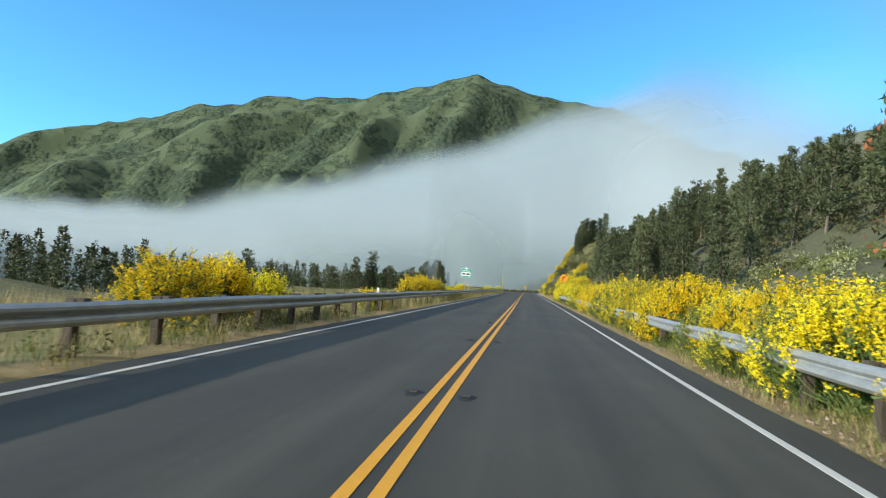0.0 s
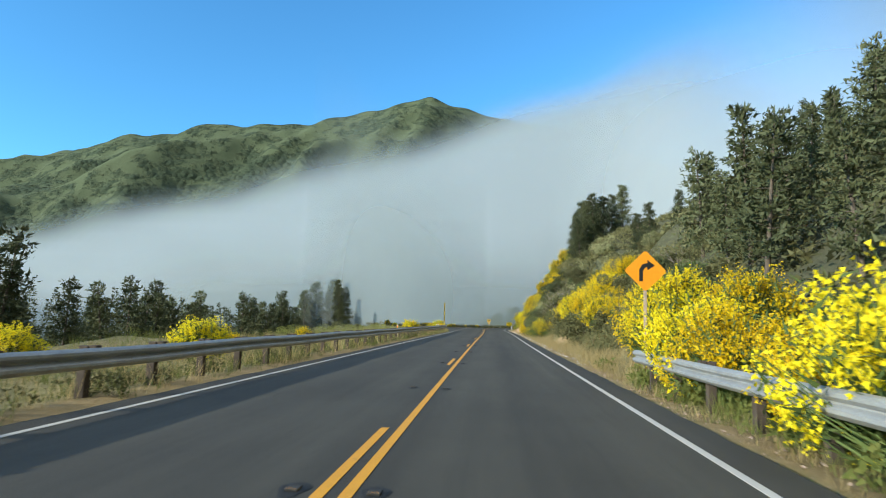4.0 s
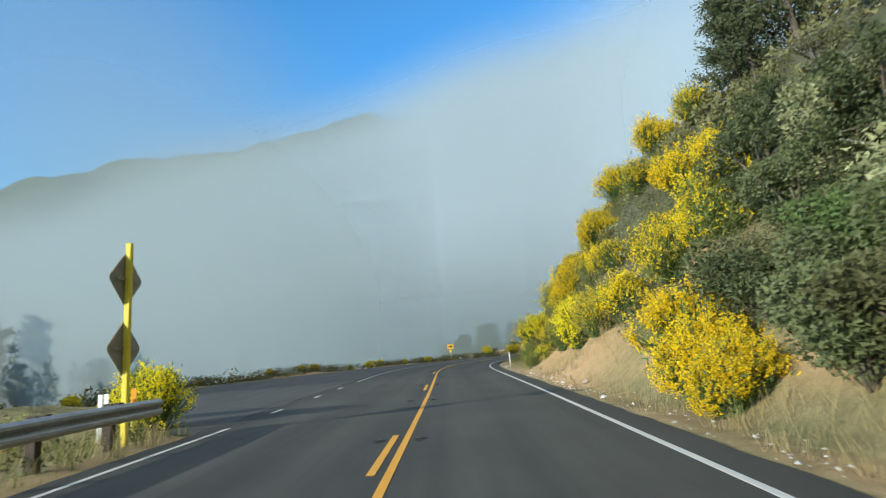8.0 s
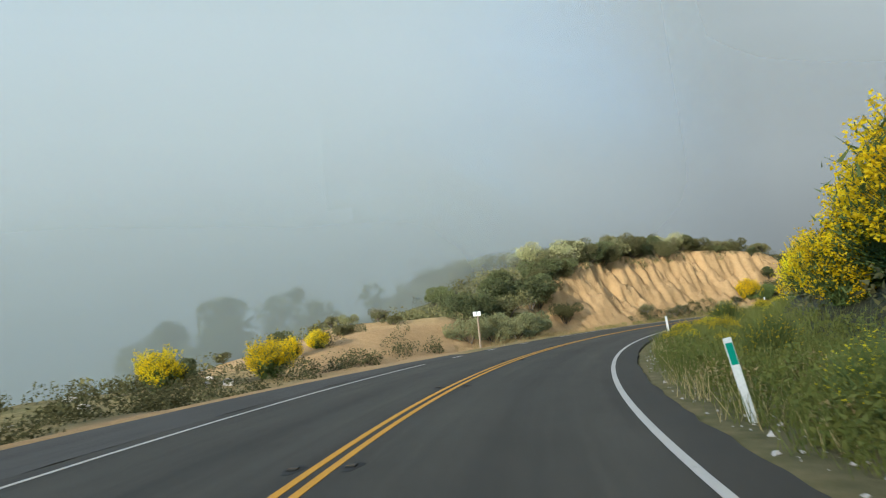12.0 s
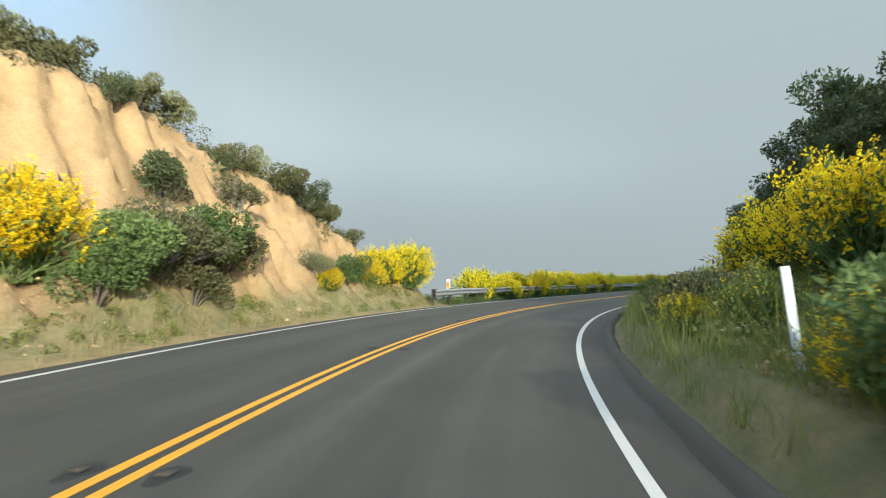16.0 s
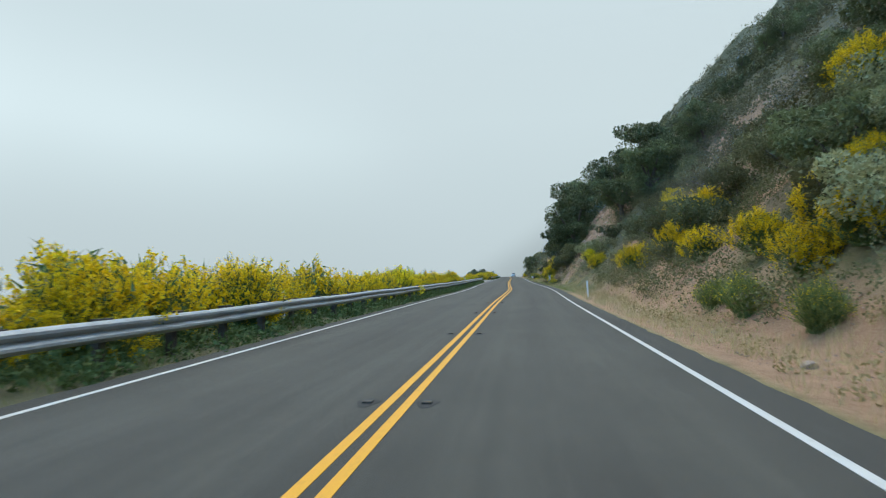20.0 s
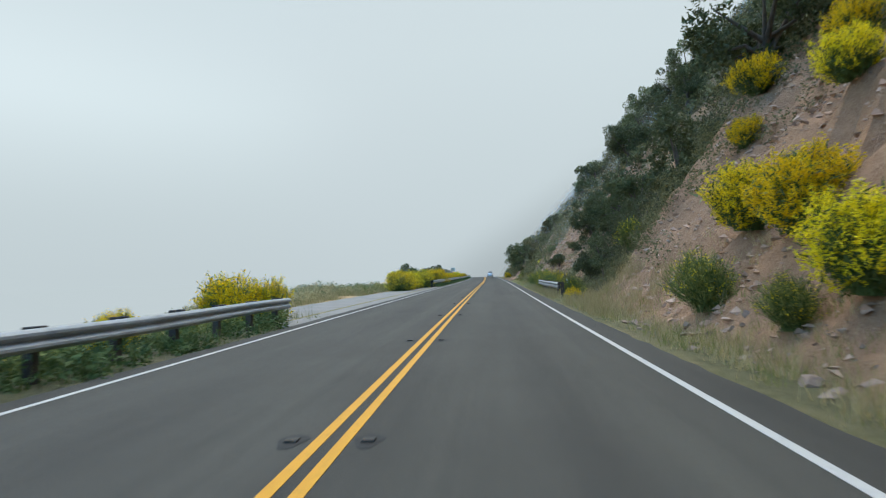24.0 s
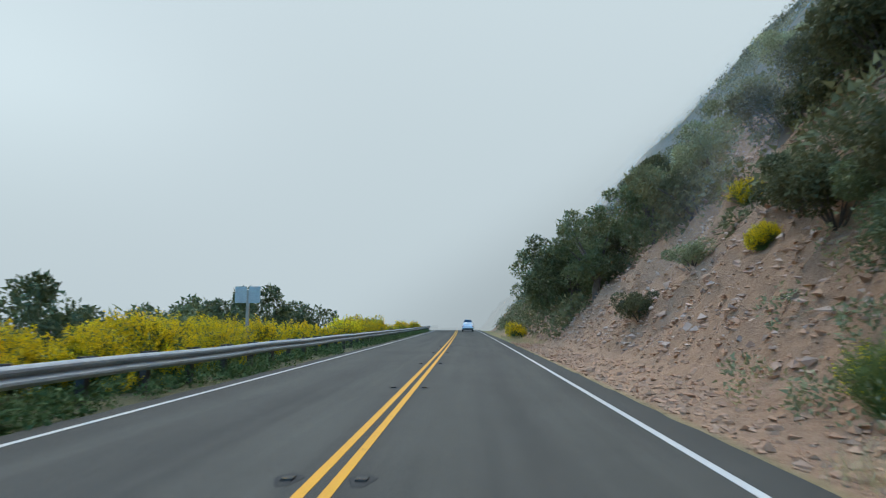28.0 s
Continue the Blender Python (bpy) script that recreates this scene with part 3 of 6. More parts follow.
_crowns = mix(MOUNTAIN, 1.0, ramp(MOUNTAIN, _vt.outputs["Distance"], (0.0, (1, 1, 1)), (0.75, (0, 0, 0))), _wood, "MULTIPLY")
bump(MOUNTAIN, mix(MOUNTAIN, 0.6, _n2, _crowns), 1.0, 4.0)


CREST = ([-1500, -929, -802, -667, -565, -484, -436, -281, -207, -153, -98, -45, 8, 86, 145, 204, 400, 900], [90, 194, 241, 276, 299, 302, 320, 321, 332, 350, 364, 350, 327, 318, 304, 280, 190, 60])


def mountain_height(x, y):
    """The mountain: a long ridge that rises to a peak, cut by ravines on its near side."""
    crest = np.interp(x, CREST[0], CREST[1]) + 3 * np.sin(x * 0.022) + 2 * np.sin(x * 0.054 + 1) + 1.5 * np.sin(x * 0.12)
    back = (y - 930) / np.where(y < 930, 430, 500)
    prof = np.clip(1 - np.abs(back), 0, 1) ** 0.85
    # spurs run down and to the left, with ravines between them
    u = (x + 0.75 * (930 - y)) / 95 + 0.6 * np.sin(y * 0.011) + 0.5 * np.sin(x * 0.009 + 2)
    spur = 1 - np.abs(np.sin(u)) + 0.45 * (1 - np.abs(np.sin(2.3 * u + 1.1 + 0.02 * y))) + 0.2 * (1 - np.abs(np.sin(5.1 * u + 0.03 * y)))
    carve = np.clip((1 - prof) * 4, 0, 1) * np.clip(prof * 3, 0, 1)
    global RAVINE
    RAVINE = smooth(0.75, 0.25, spur / 1.4) * np.clip((1 - prof) * 5, 0, 1)
    return crest * prof + 44 * (spur - 0.85) * carve + 5 * ridged(x * 0.04, y * 0.04, 3) * np.clip(prof * 4, 0, 1) * np.clip((1 - prof) * 8, 0.2, 1) - 30


_gx, _gy = np.meshgrid(np.linspace(-1500, 900, 300), np.linspace(480, 1420, 170), indexing="ij")
_gz = mountain_height(_gx, _gy)
_i, _j = np.meshgrid(np.arange(299), np.arange(169), indexing="ij")
_a = (_i * 170 + _j).ravel()
mt = mesh_of("mountain", np.stack([_gx.ravel(), _gy.ravel(), _gz.ravel()], 1), np.stack([_a, _a + 170, _a + 171, _a + 1], 1), MOUNTAIN)
mt.polygons.foreach_set("use_smooth", [True] * len(mt.polygons))
_at = mt.attributes.new("ravine", "FLOAT", "POINT")
_at.data.foreach_set("value", RAVINE.ravel().astype(np.float32))
tagged(new("mountain", mt), "green mountain with grassy spurs and dark wooded ravines", "mountain", kind="structure")


# ---- fog ----
def fog_material(name, color, scale, low=0.72):
    m = bpy.data.materials.new(name)
    m.use_nodes = True
    m.node_tree.nodes.clear()
    out = m.node_tree.nodes.new("ShaderNodeOutputMaterial")
    dif, tra, clear = node(m, "ShaderNodeBsdfDiffuse"), node(m, "ShaderNodeBsdfTranslucent"), node(m, "ShaderNodeBsdfTransparent")
    for n in (dif, tra):
        n.inputs[0].default_value = (*color, 1)
    both, mx = node(m, "ShaderNodeMixShader", Fac=0.5), node(m, "ShaderNodeMixShader")
    link(m, dif.outputs[0], both.inputs[1])
    link(m, tra.outputs[0], both.inputs[2])
    wisp = ramp(m, grain(m, scale, 4, 0.5), (0.25, (low, low, low)), (0.75, (1, 1, 1)))
    a = m.node_tree.nodes.new("ShaderNodeMath")
    a.operation = "MULTIPLY"
    link(m, attribute(m, "dense"), a.inputs[0])
    link(m, wisp, a.inputs[1])
    link(m, a.outputs[0], mx.inputs[0])
    link(m, clear.outputs[0], mx.inputs[1])
    link(m, both.outputs[0], mx.inputs[2])
    link(m, mx.outputs[0], out.inputs[0])
    return m


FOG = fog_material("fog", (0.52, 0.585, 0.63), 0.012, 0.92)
# lighter, warmer copy: its colour offsets the blue shade on the hillside
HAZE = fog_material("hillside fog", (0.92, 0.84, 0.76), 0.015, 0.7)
# darker copy of the fog: the valley's shade is put into its colour
SHADE_FOG = fog_material("valley fog", (0.37, 0.425, 0.435), 0.02, 0.8)
# fog backdrop that glows by itself; its brightness is painted as the tone attribute
GLOWING_FOG = bpy.data.materials.new("fog distance")
GLOWING_FOG.use_nodes = True
GLOWING_FOG.node_tree.nodes.clear()
_o, _em, _cl, _mx = (GLOWING_FOG.node_tree.nodes.new(k) for k in ("ShaderNodeOutputMaterial", "ShaderNodeEmission", "ShaderNodeBsdfTransparent", "ShaderNodeMixShader"))
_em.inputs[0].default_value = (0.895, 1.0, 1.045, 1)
link(GLOWING_FOG, attribute(GLOWING_FOG, "tone"), _em.inputs[1])
link(GLOWING_FOG, attribute(GLOWING_FOG, "dense"), _mx.inputs[0])
link(GLOWING_FOG, _cl.outputs[0], _mx.inputs[1])
link(GLOWING_FOG, _em.outputs[0], _mx.inputs[2])
link(GLOWING_FOG, _mx.outputs[0], _o.inputs[0])


def curtain(name, pts, zs, dense, label, mat=FOG, tone=None):
    """A hanging sheet of fog along the points in plan; dense(i share, z) gives how thick it is."""
    n, m = len(pts), len(zs)
    v = np.array([(p[0], p[1], z) for p in pts for z in zs])
    f = [(i * m + j, (i + 1) * m + j, (i + 1) * m + j + 1, i * m + j + 1) for i in range(n - 1) for j in range(m - 1)]
    thick = np.clip(dense(v[:, 0], v[:, 1], v[:, 2]), 0, 1)
    me = mesh_of(name, v, [q for q in f if thick[list(q)].max() > 0.004], mat)
    a = me.attributes.new("dense", "FLOAT", "POINT")
    a.data.foreach_set("value", thick.astype(np.float32))
    if tone is not None:
        a = me.attributes.new("tone", "FLOAT", "POINT")
        a.data.foreach_set("value", tone(v[:, 0], v[:, 1], v[:, 2]).astype(np.float32))
    me.polygons.foreach_set("use_smooth", [True] * len(me.polygons))
    ob = tagged(new(name, me), label, "fog", kind="stuff")
    return ob


def bank_top(x):
    return np.interp(x, [-1500, -600, -280, -214, -140, -98, -70, -34, -3, 10, 50, 66, 90, 200, 900], [30, 27, 26, 27, 36, 46, 55, 65, 71, 74, 84, 90, 101, 132, 132]) + 2.5 * np.sin(x * 0.035) + 1.5 * np.sin(x * 0.083 + 1)


def fade(x):
    return np.interp(x, [-140, -40, 60, 200], [6, 8, 11, 40])


def fog_glow(e):
    """How strongly the fog sheets glow at the rise e over the horizon, as the sky there."""
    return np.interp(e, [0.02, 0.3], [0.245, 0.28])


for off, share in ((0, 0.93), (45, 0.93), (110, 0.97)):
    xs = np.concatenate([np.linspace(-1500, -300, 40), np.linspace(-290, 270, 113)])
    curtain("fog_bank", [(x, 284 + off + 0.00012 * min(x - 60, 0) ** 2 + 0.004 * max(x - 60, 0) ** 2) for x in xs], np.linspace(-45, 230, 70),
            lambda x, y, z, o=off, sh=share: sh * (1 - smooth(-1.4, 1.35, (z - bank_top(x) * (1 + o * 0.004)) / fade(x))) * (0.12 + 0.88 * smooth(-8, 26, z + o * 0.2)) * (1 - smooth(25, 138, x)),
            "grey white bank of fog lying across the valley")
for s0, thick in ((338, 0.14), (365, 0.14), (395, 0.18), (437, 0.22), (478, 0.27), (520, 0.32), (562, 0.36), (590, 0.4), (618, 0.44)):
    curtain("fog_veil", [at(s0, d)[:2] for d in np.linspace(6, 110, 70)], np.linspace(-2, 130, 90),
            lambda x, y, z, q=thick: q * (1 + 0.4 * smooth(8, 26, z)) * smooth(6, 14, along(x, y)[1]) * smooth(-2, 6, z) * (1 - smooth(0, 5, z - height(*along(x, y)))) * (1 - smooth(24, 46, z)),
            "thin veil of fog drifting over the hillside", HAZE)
# sheet added between the sun and the end of the bend, to shade the road there
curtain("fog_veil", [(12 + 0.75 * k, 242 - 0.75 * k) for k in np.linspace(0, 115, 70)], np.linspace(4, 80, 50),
        lambda x, y, z: 0.8 * smooth(14, 46, x) * (1 - smooth(62, 98, x)) * smooth(4, 14, z) * (1 - smooth(34, 80, z)), "fog sheet added over the hill inside the bend to dim the sun", FOG)
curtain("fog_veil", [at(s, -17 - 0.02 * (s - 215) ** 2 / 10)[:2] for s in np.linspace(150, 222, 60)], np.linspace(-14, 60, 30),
        lambda x, y, z: 0.8 * np.sin(math.pi * np.clip((along(x, y)[0] - 150) / 72, 0, 1)) ** 0.7 * (1 - smooth(8, 45, z)), "thin fog at the edge of the valley, shade put into its colour", SHADE_FOG)
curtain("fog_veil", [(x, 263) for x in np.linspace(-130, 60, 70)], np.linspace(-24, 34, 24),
        lambda x, y, z: 0.62 * (1 - smooth(4, 33, z)) * smooth(-130, -90, x) * (1 - smooth(24, 60, x)), "thin fog at the edge of the valley, shade put into its colour", SHADE_FOG)
# glowing sheets; darker grey painted into the glow below a slanting line on the right
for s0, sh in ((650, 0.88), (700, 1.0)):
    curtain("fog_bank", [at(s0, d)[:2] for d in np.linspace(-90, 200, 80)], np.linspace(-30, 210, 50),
            lambda x, y, z, q=sh: q * (1 - smooth(60, 170, z)) * smooth(-90, -5, along(x, y)[1]), "glowing sheet of dense grey fog closing the road ahead", GLOWING_FOG,
            lambda x, y, z: fog_glow(z / 260) * (1.02 - 0.26 * smooth(-6, 18, 4 + 0.63 * (along(x, y)[1] + 18) - z)))
# glowing ring; sunlit fog painted as a stronger glow high up and northward
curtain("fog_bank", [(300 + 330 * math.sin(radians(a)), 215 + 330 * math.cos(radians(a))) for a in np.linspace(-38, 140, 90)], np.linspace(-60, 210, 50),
        lambda x, y, z: 0.99 * (1 - smooth(90, 205, z)) * smooth(-38, -15, np.degrees(np.arctan2(x - 300, y - 215))), "glowing sheet of pale fog filling the valley beyond the road", GLOWING_FOG,
        lambda x, y, z: fog_glow(z / 360) * (1 + 0.25 * smooth(0.72, 1.0, (y - 215) / 330) * smooth(10, 100, z) + 0.2 * np.exp(-((np.degrees(np.arctan2(x - 300, y - 215)) - 45) / 36) ** 2) * smooth(30, 130, z)))


# ---- road ----
def strip(name, s0, s1, d0, d1, z, mat, step=1.0, ragged=0.0):
    ss = np.arange(s0, s1 + 1e-6, step)
    if ss[-1] < s1 - 1e-6:
        ss = np.append(ss, s1)
    nz = ragged * (bumps(ss, ss * 0, 0.7, 1.0) + bumps(ss, ss * 0, 0.25, 3.0) * 0.6)
    d0 = np.interp(ss, *d0) if isinstance(d0, tuple) else np.full(len(ss), d0)
    d1 = np.interp(ss, *d1) if isinstance(d1, tuple) else np.full(len(ss), d1)
    vs, fs = [], []
    for k, s in enumerate(ss):
        for dd, zz in ((d0[k] - nz[k], z - 0.1), (d0[k] - nz[k], z), (d1[k] + nz[k], z), (d1[k] + nz[k], z - 0.1)):
            x, y, _ = at(s, dd)
            vs.append((x, y, zz))
    for k in range(len(ss) - 1):
        a = 4 * k
        fs += [(a, a + 1, a + 5, a + 4), (a + 1, a + 2, a + 6, a + 5), (a + 2, a + 3, a + 7, a + 6)]
    e = 4 * (len(ss) - 1)
    fs += [(0, 3, 2, 1), (e, e + 1, e + 2, e + 3)]
    me = mesh_of(name, vs, fs, mat)
    for nm, val in (("across", np.repeat(np.stack([d0, d0, d1, d1], 1).ravel(), 1)), ("along", np.repeat(ss, 4))):
        me.attributes.new(nm, "FLOAT", "POINT").data.foreach_set("value", val.astype(np.float32))
    return me


tagged(new("road", strip("road", -70, 760, -4.3, 4.12, 0.0, ASPHALT, 0.5, 0.05)), "dark grey asphalt two-lane road with worn wheel tracks", "road", kind="structure")
PAVED = asphalt("turnout asphalt", (0.05, 0.048, 0.043), (0.085, 0.081, 0.072), False)
tagged(new("pavement", strip("turnout", 149.5, 235, (TURNOUT[0], [-v - 0.05 for v in TURNOUT[1]]), -4.34, -0.004, PAVED, 1.0, 0.06)), "paler worn asphalt turnout beside the bend", "turnout", kind="structure")
tagged(new("pavement", strip("gravel_turnout", 461, 512, ([461, 470, 500, 512], [-4.6, -8.1, -7.6, -4.6]), -4.34, -0.01, GRAVEL, 1.0, 0.12)), "grey gravel turnout beside the road", "turnout", kind="structure")


_ds = np.arange(238, 347, 0.6)
_dv, _df = [], []
for k, s in enumerate(_ds):
    rise = min(1.0, (s - 238) / 4, (346.5 - s) / 4)
    for dd, zz in ((4.0, -0.01), (4.07, 0.05), (4.15, 0.095), (4.21, 0.09), (4.27, 0.03), (4.34, -0.12)):
        x, y, _ = at(s, dd + 0.015 * math.sin(s * 1.7) + 0.01 * math.sin(s * 5.3))
        _dv.append((x, y, zz * max(0.05, rise) if zz > 0 else zz))
    if k:
        _df += [(6 * k - 6 + j, 6 * k - 5 + j, 6 * k + 1 + j, 6 * k + j) for j in range(5)]
dike = mesh_of("kerb", _dv, _df, ASPHALT)
dike.polygons.foreach_set("use_smooth", [True] * len(dike.polygons))
tagged(new("kerb", dike), "low rounded asphalt kerb along the inside of the bend", "kerb", kind="structure")


def stripe(name, s0, s1, d, width, mat, label, group=""):
    me = strip(name, s0, s1, d - width / 2, d + width / 2, 0.005, mat, 1.0)
    for v in me.vertices:
        v.co.z = max(v.co.z, -0.004)
    return tagged(new(name, me), label, "road marking", group, kind="structure")


stripe("edge_line", -70, 760, RIGHT, 0.098, WHITE, "white painted edge line on the asphalt")
stripe("edge_line", -70, 150, -LEFT, 0.095, WHITE, "white painted edge line on the asphalt")
stripe("edge_line", 168.5, 229.3, -LEFT, 0.095, WHITE, "white painted edge line on the asphalt")
stripe("edge_line", 247, 760, -LEFT, 0.095, WHITE, "white painted edge line on the asphalt")
for s0 in (153.1, 158.1, 162.7, 232.3, 236.5, 241.0):
    stripe("edge_dash", s0, s0 + 0.95, -LEFT, 0.12, WHITE, "short white dash of a broken edge line", "dashes of the broken edge line")
stripe("centre_line", -70, 760, 0.105, 0.1, YELLOW, "solid yellow centre line on the asphalt")
stripe("centre_line", -70, 55.3, -0.105, 0.1, YELLOW, "solid yellow centre line on the asphalt")
stripe("centre_line", 201, 760, -0.105, 0.1, YELLOW, "solid yellow centre line on the asphalt")
for k in range(10):
    s0 = 58.3 + k * 14.3
    stripe("centre_dash", s0, s0 + 3.2, -0.105, 0.1, YELLOW, "yellow dash of the broken centre line", "dashes of the centre line")

# raised markers beside the centre line
MARKER = mottled("dark marker body", (0.02, 0.019, 0.017), (0.06, 0.055, 0.045), 20, 0.6, 90, 0.2)
AMBER = material("amber reflector", (0.6, 0.28, 0.04), 0.2, 0, 0.6)
TAR = mottled("bitumen pad", (0.014, 0.014, 0.013), (0.03, 0.03, 0.028), 5, 0.7, 60, 0.4)
bm = bmesh.new()
box(bm, -0.055, 0.055, -0.055, 0.055, 0.0, 0.02, 0.008)
_mk = from_bm("marker_body", bm, MARKER)
_rf = mesh_of("reflector", [(-0.045, -0.053, 0.004), (0.045, -0.053, 0.004), (0.045, -0.04, 0.021), (-0.045, -0.04, 0.021), (-0.045, -0.03, 0.004), (0.045, -0.03, 0.004)], [(0, 1, 2, 3), (3, 2, 5, 4)], AMBER)
_an = np.linspace(0, 2 * math.pi, 14, endpoint=False)
_pad = mesh_of("pad", [(0.1 * math.cos(a) * (1 + 0.25 * math.sin(3 * a)), 0.21 * math.sin(a), 0.006) for a in _an] + [(0.12 * math.cos(a) * (1 + 0.25 * math.sin(3 * a)), 0.23 * math.sin(a), 0.0) for a in _an],
               [tuple(range(14))] + [(k, k + 14, (k + 1) % 14 + 14, (k + 1) % 14) for k in range(14)], TAR)
first = None
for k in range(-2, 80):
    for d in (-0.33, 0.31):
        m = stand(6.54 + 7.38 * k, d, 0.001)
        if first is None:
            first = tagged(new("road_marker"), "amber raised reflective marker on a tar pad", "road marker", "markers along the centre line")
            part("pad", _pad, first, "black bitumen pad")
            part("body", _mk, first, m=Matrix.Translation((0, 0, 0.006)))
            part("reflector", _rf, first, "amber reflector", Matrix.Translation((0, 0, 0.006)))
            first.matrix_basis = m
        else:
            copy_thing(first, m)


# ---- guard rails ----
def wbeam(s0, s1, d, face, flare=0.0):
    """A corrugated beam along the road; face is +1 where its folds bulge to the right."""
    prof = [(0.0, 0.44), (0.045, 0.47), (0.08, 0.50), (0.08, 0.54), (0.045, 0.57), (0.0, 0.595), (0.0, 0.615), (0.045, 0.64), (0.08, 0.67), (0.08, 0.71), (0.045, 0.74), (0.0, 0.76)]
    ss = np.append(np.arange(s0, s1, 1.27), s1)
    vs, fs, n = [], [], len(prof)
    for s in ss:
        for back in (0, 0.008):
            for px, pz in prof:
                x, y, _ = at(s, d + face * (px - back) + flare * max(0, (s0 + 7 - s) / 7) ** 2)
                vs.append((x, y, pz + 0.012 * math.sin(s * 0.7)))
    for k in range(len(ss) - 1):
        a, b = k * 2 * n, (k + 1) * 2 * n
        for j in range(n - 1):
            fs += [(a + j, a + j + 1, b + j + 1, b + j), (a + n + j, b + n + j, b + n + j + 1, a + n + j + 1)]
        fs += [(a, b, b + n, a + n), (a + n - 1, a + 2 * n - 1, b + 2 * n - 1, b + n - 1)]
    for a in (0, (len(ss) - 1) * 2 * n):
        fs += [(a + j, a + j + 1, a + n + j + 1, a + n + j) for j in range(n - 1)]
    return mesh_of("rail", vs, fs, GALV)


_post = box_mesh("post", -0.075, 0.075, -0.075, 0.075, -0.35, 0.78, WOOD, 0.012)
_block = box_mesh("block", -0.06, 0.06, -0.07, 0.07, 0.44, 0.79, WOOD, 0.01)


def guard_rail(s0, s1, d, label):
    face = 1 if d < 0 else -1
    g = tagged(new("guard_rail"), label, "guard rail", "guard rails")
    part("rail", wbeam(s0, s1, d, face), g, "galvanised corrugated steel beam")
    n = int((s1 - s0) / 1.905)
    for k in range(n + 1):
        s = s0 + 0.3 + k * 1.905
        x, y, h = at(s, d - face * 0.22)
        z = float(height(np.array([s]), np.array([d - face * 0.22]))[0])
        p = part("post", _post, g, "dark weathered wooden post" if k == 0 else "", Matrix.LocRotScale((x, y, 0), Euler((0, 0, -h)), None))
        x, y, h = at(s, d - face * 0.066)
        part("block", _block, g, "", Matrix.LocRotScale((x, y, 0), Euler((0, 0, -h)), None))
    return g


guard_rail(-66, 149, -4.85, "galvanised steel guard rail on dark wooden posts beside dry grass")
guard_rail(303.5, 462.5, -4.85, "galvanised steel guard rail half hidden by yellow broom")
guard_rail(507.5, 700, -4.85, "galvanised steel guard rail on wooden posts before yellow broom")
guard_rail(-60, 84, 4.85, "grey steel guard rail overgrown by yellow broom")
guard_rail(475.3, 487.8, 4.75, "short length of galvanised guard rail under dark trees")


# ---- plants ----
def unit(n, rng):
    v = rng.normal(size=(n, 3))
    return v / np.linalg.norm(v, axis=1)[:, None]


def leaves_at(points, size, rng, long=1.6, up=None):
    """Loose leaf quads at the points, turned at random."""
    n = len(points)
    a = unit(n, rng)
    if up is not None:
        a = a + up
        a /= np.linalg.norm(a, axis=1)[:, None]
    b = np.cross(a, unit(n, rng))
    b /= np.linalg.norm(b, axis=1)[:, None] + 1e-9
    s = (size * rng.uniform(0.6, 1.3, n))[:, None]
    return np.stack([points - b * s * 0.5, points + b * s * 0.5, points + a * s * long], 1)


def broom_shape(rng, seed, bloom, tall, petal, count, n=820, g=2600):
    """Rods (quads), leaves and flowers (triangles) of a Spanish broom bush about 1.9 m high: mounds of green rods that end in spikes of yellow flowers."""
    c = 13
    az = np.arange(c) * 2.4 + rng.normal(0, 0.25, c)
    el = np.sqrt((np.arange(c) + 0.5) / c)
    mc = np.stack([0.82 * el * np.cos(az), 0.82 * el * np.sin(az), (0.36 + 0.86 * np.sqrt(1 - el ** 2 * 0.93)) * tall + rng.normal(0, 0.07, c)], 1)
    mc = mc * rng.uniform(0.8, 1.14, (c, 1))
    mr = rng.uniform(0.26, 0.6, c)
    k = rng.integers(0, c, n)
    u = unit(n, rng) + 0.6 * (mc[k] - np.array([0, 0, 0.5])) + np.array([0, 0, 0.25])
    u /= np.linalg.norm(u, axis=1)[:, None]
    tip = mc[k] + u * (mr[k] * rng.uniform(0.85, 1.2, n))[:, None]
    tip[:, 2] = np.maximum(tip[:, 2], 0.12)
    aim = u * 0.55 + np.array([0, 0, 0.6])
    aim /= np.linalg.norm(aim, axis=1)[:, None]
    tip = tip + aim * (0.4 * rng.random(n) ** 2.2)[:, None]
    base = np.stack([rng.normal(0, 0.16, n), rng.normal(0, 0.16, n), np.zeros(n)], 1)
    mid = base + (tip - base) * 0.55 - aim * 0.06 + rng.normal(0, 0.05, (n, 3))
    w = 0.009
    q = []
    for p0, p1, w0, w1 in ((base, mid, w, w), (mid, tip, w, w * 0.4)):
        sd = np.cross(p1 - p0, unit(n, rng))
        sd /= np.linalg.norm(sd, axis=1)[:, None]
        q.append(np.stack([p0 - sd * w0, p0 + sd * w0, p1 + sd * w1, p1 - sd * w1], 1))
    k = rng.integers(0, n, g)
    f = rng.uniform(0.3, 0.97, g)[:, None]
    p = base[k] + (tip[k] - base[k]) * f + rng.normal(0, 0.07, (g, 3))
    leaves = leaves_at(p, 0.045 * (2600 / g) ** 0.5, rng, 4.5, np.array([0, 0, 0.9]))
    # each spike carries flowers along its end; whole patches stay green, the foot most of all
    lit = 0.5 + 0.5 * np.sin(3.1 * tip[:, 0] + seed) * np.sin(2.7 * tip[:, 1] + 1.3 * seed) + 0.55 * np.clip(tip[:, 2] / (1.3 * tall) - 0.35, -0.45, 0.5)
    on = np.nonzero(rng.random(n) < np.clip(lit * 1.15 + 0.34, 0, 1) * min(1, bloom + 0.1))[0]
    per = max(3, int(count * min(bloom, 1.1) * 0.68 / max(1, len(on))))
    k = np.repeat(on, per)
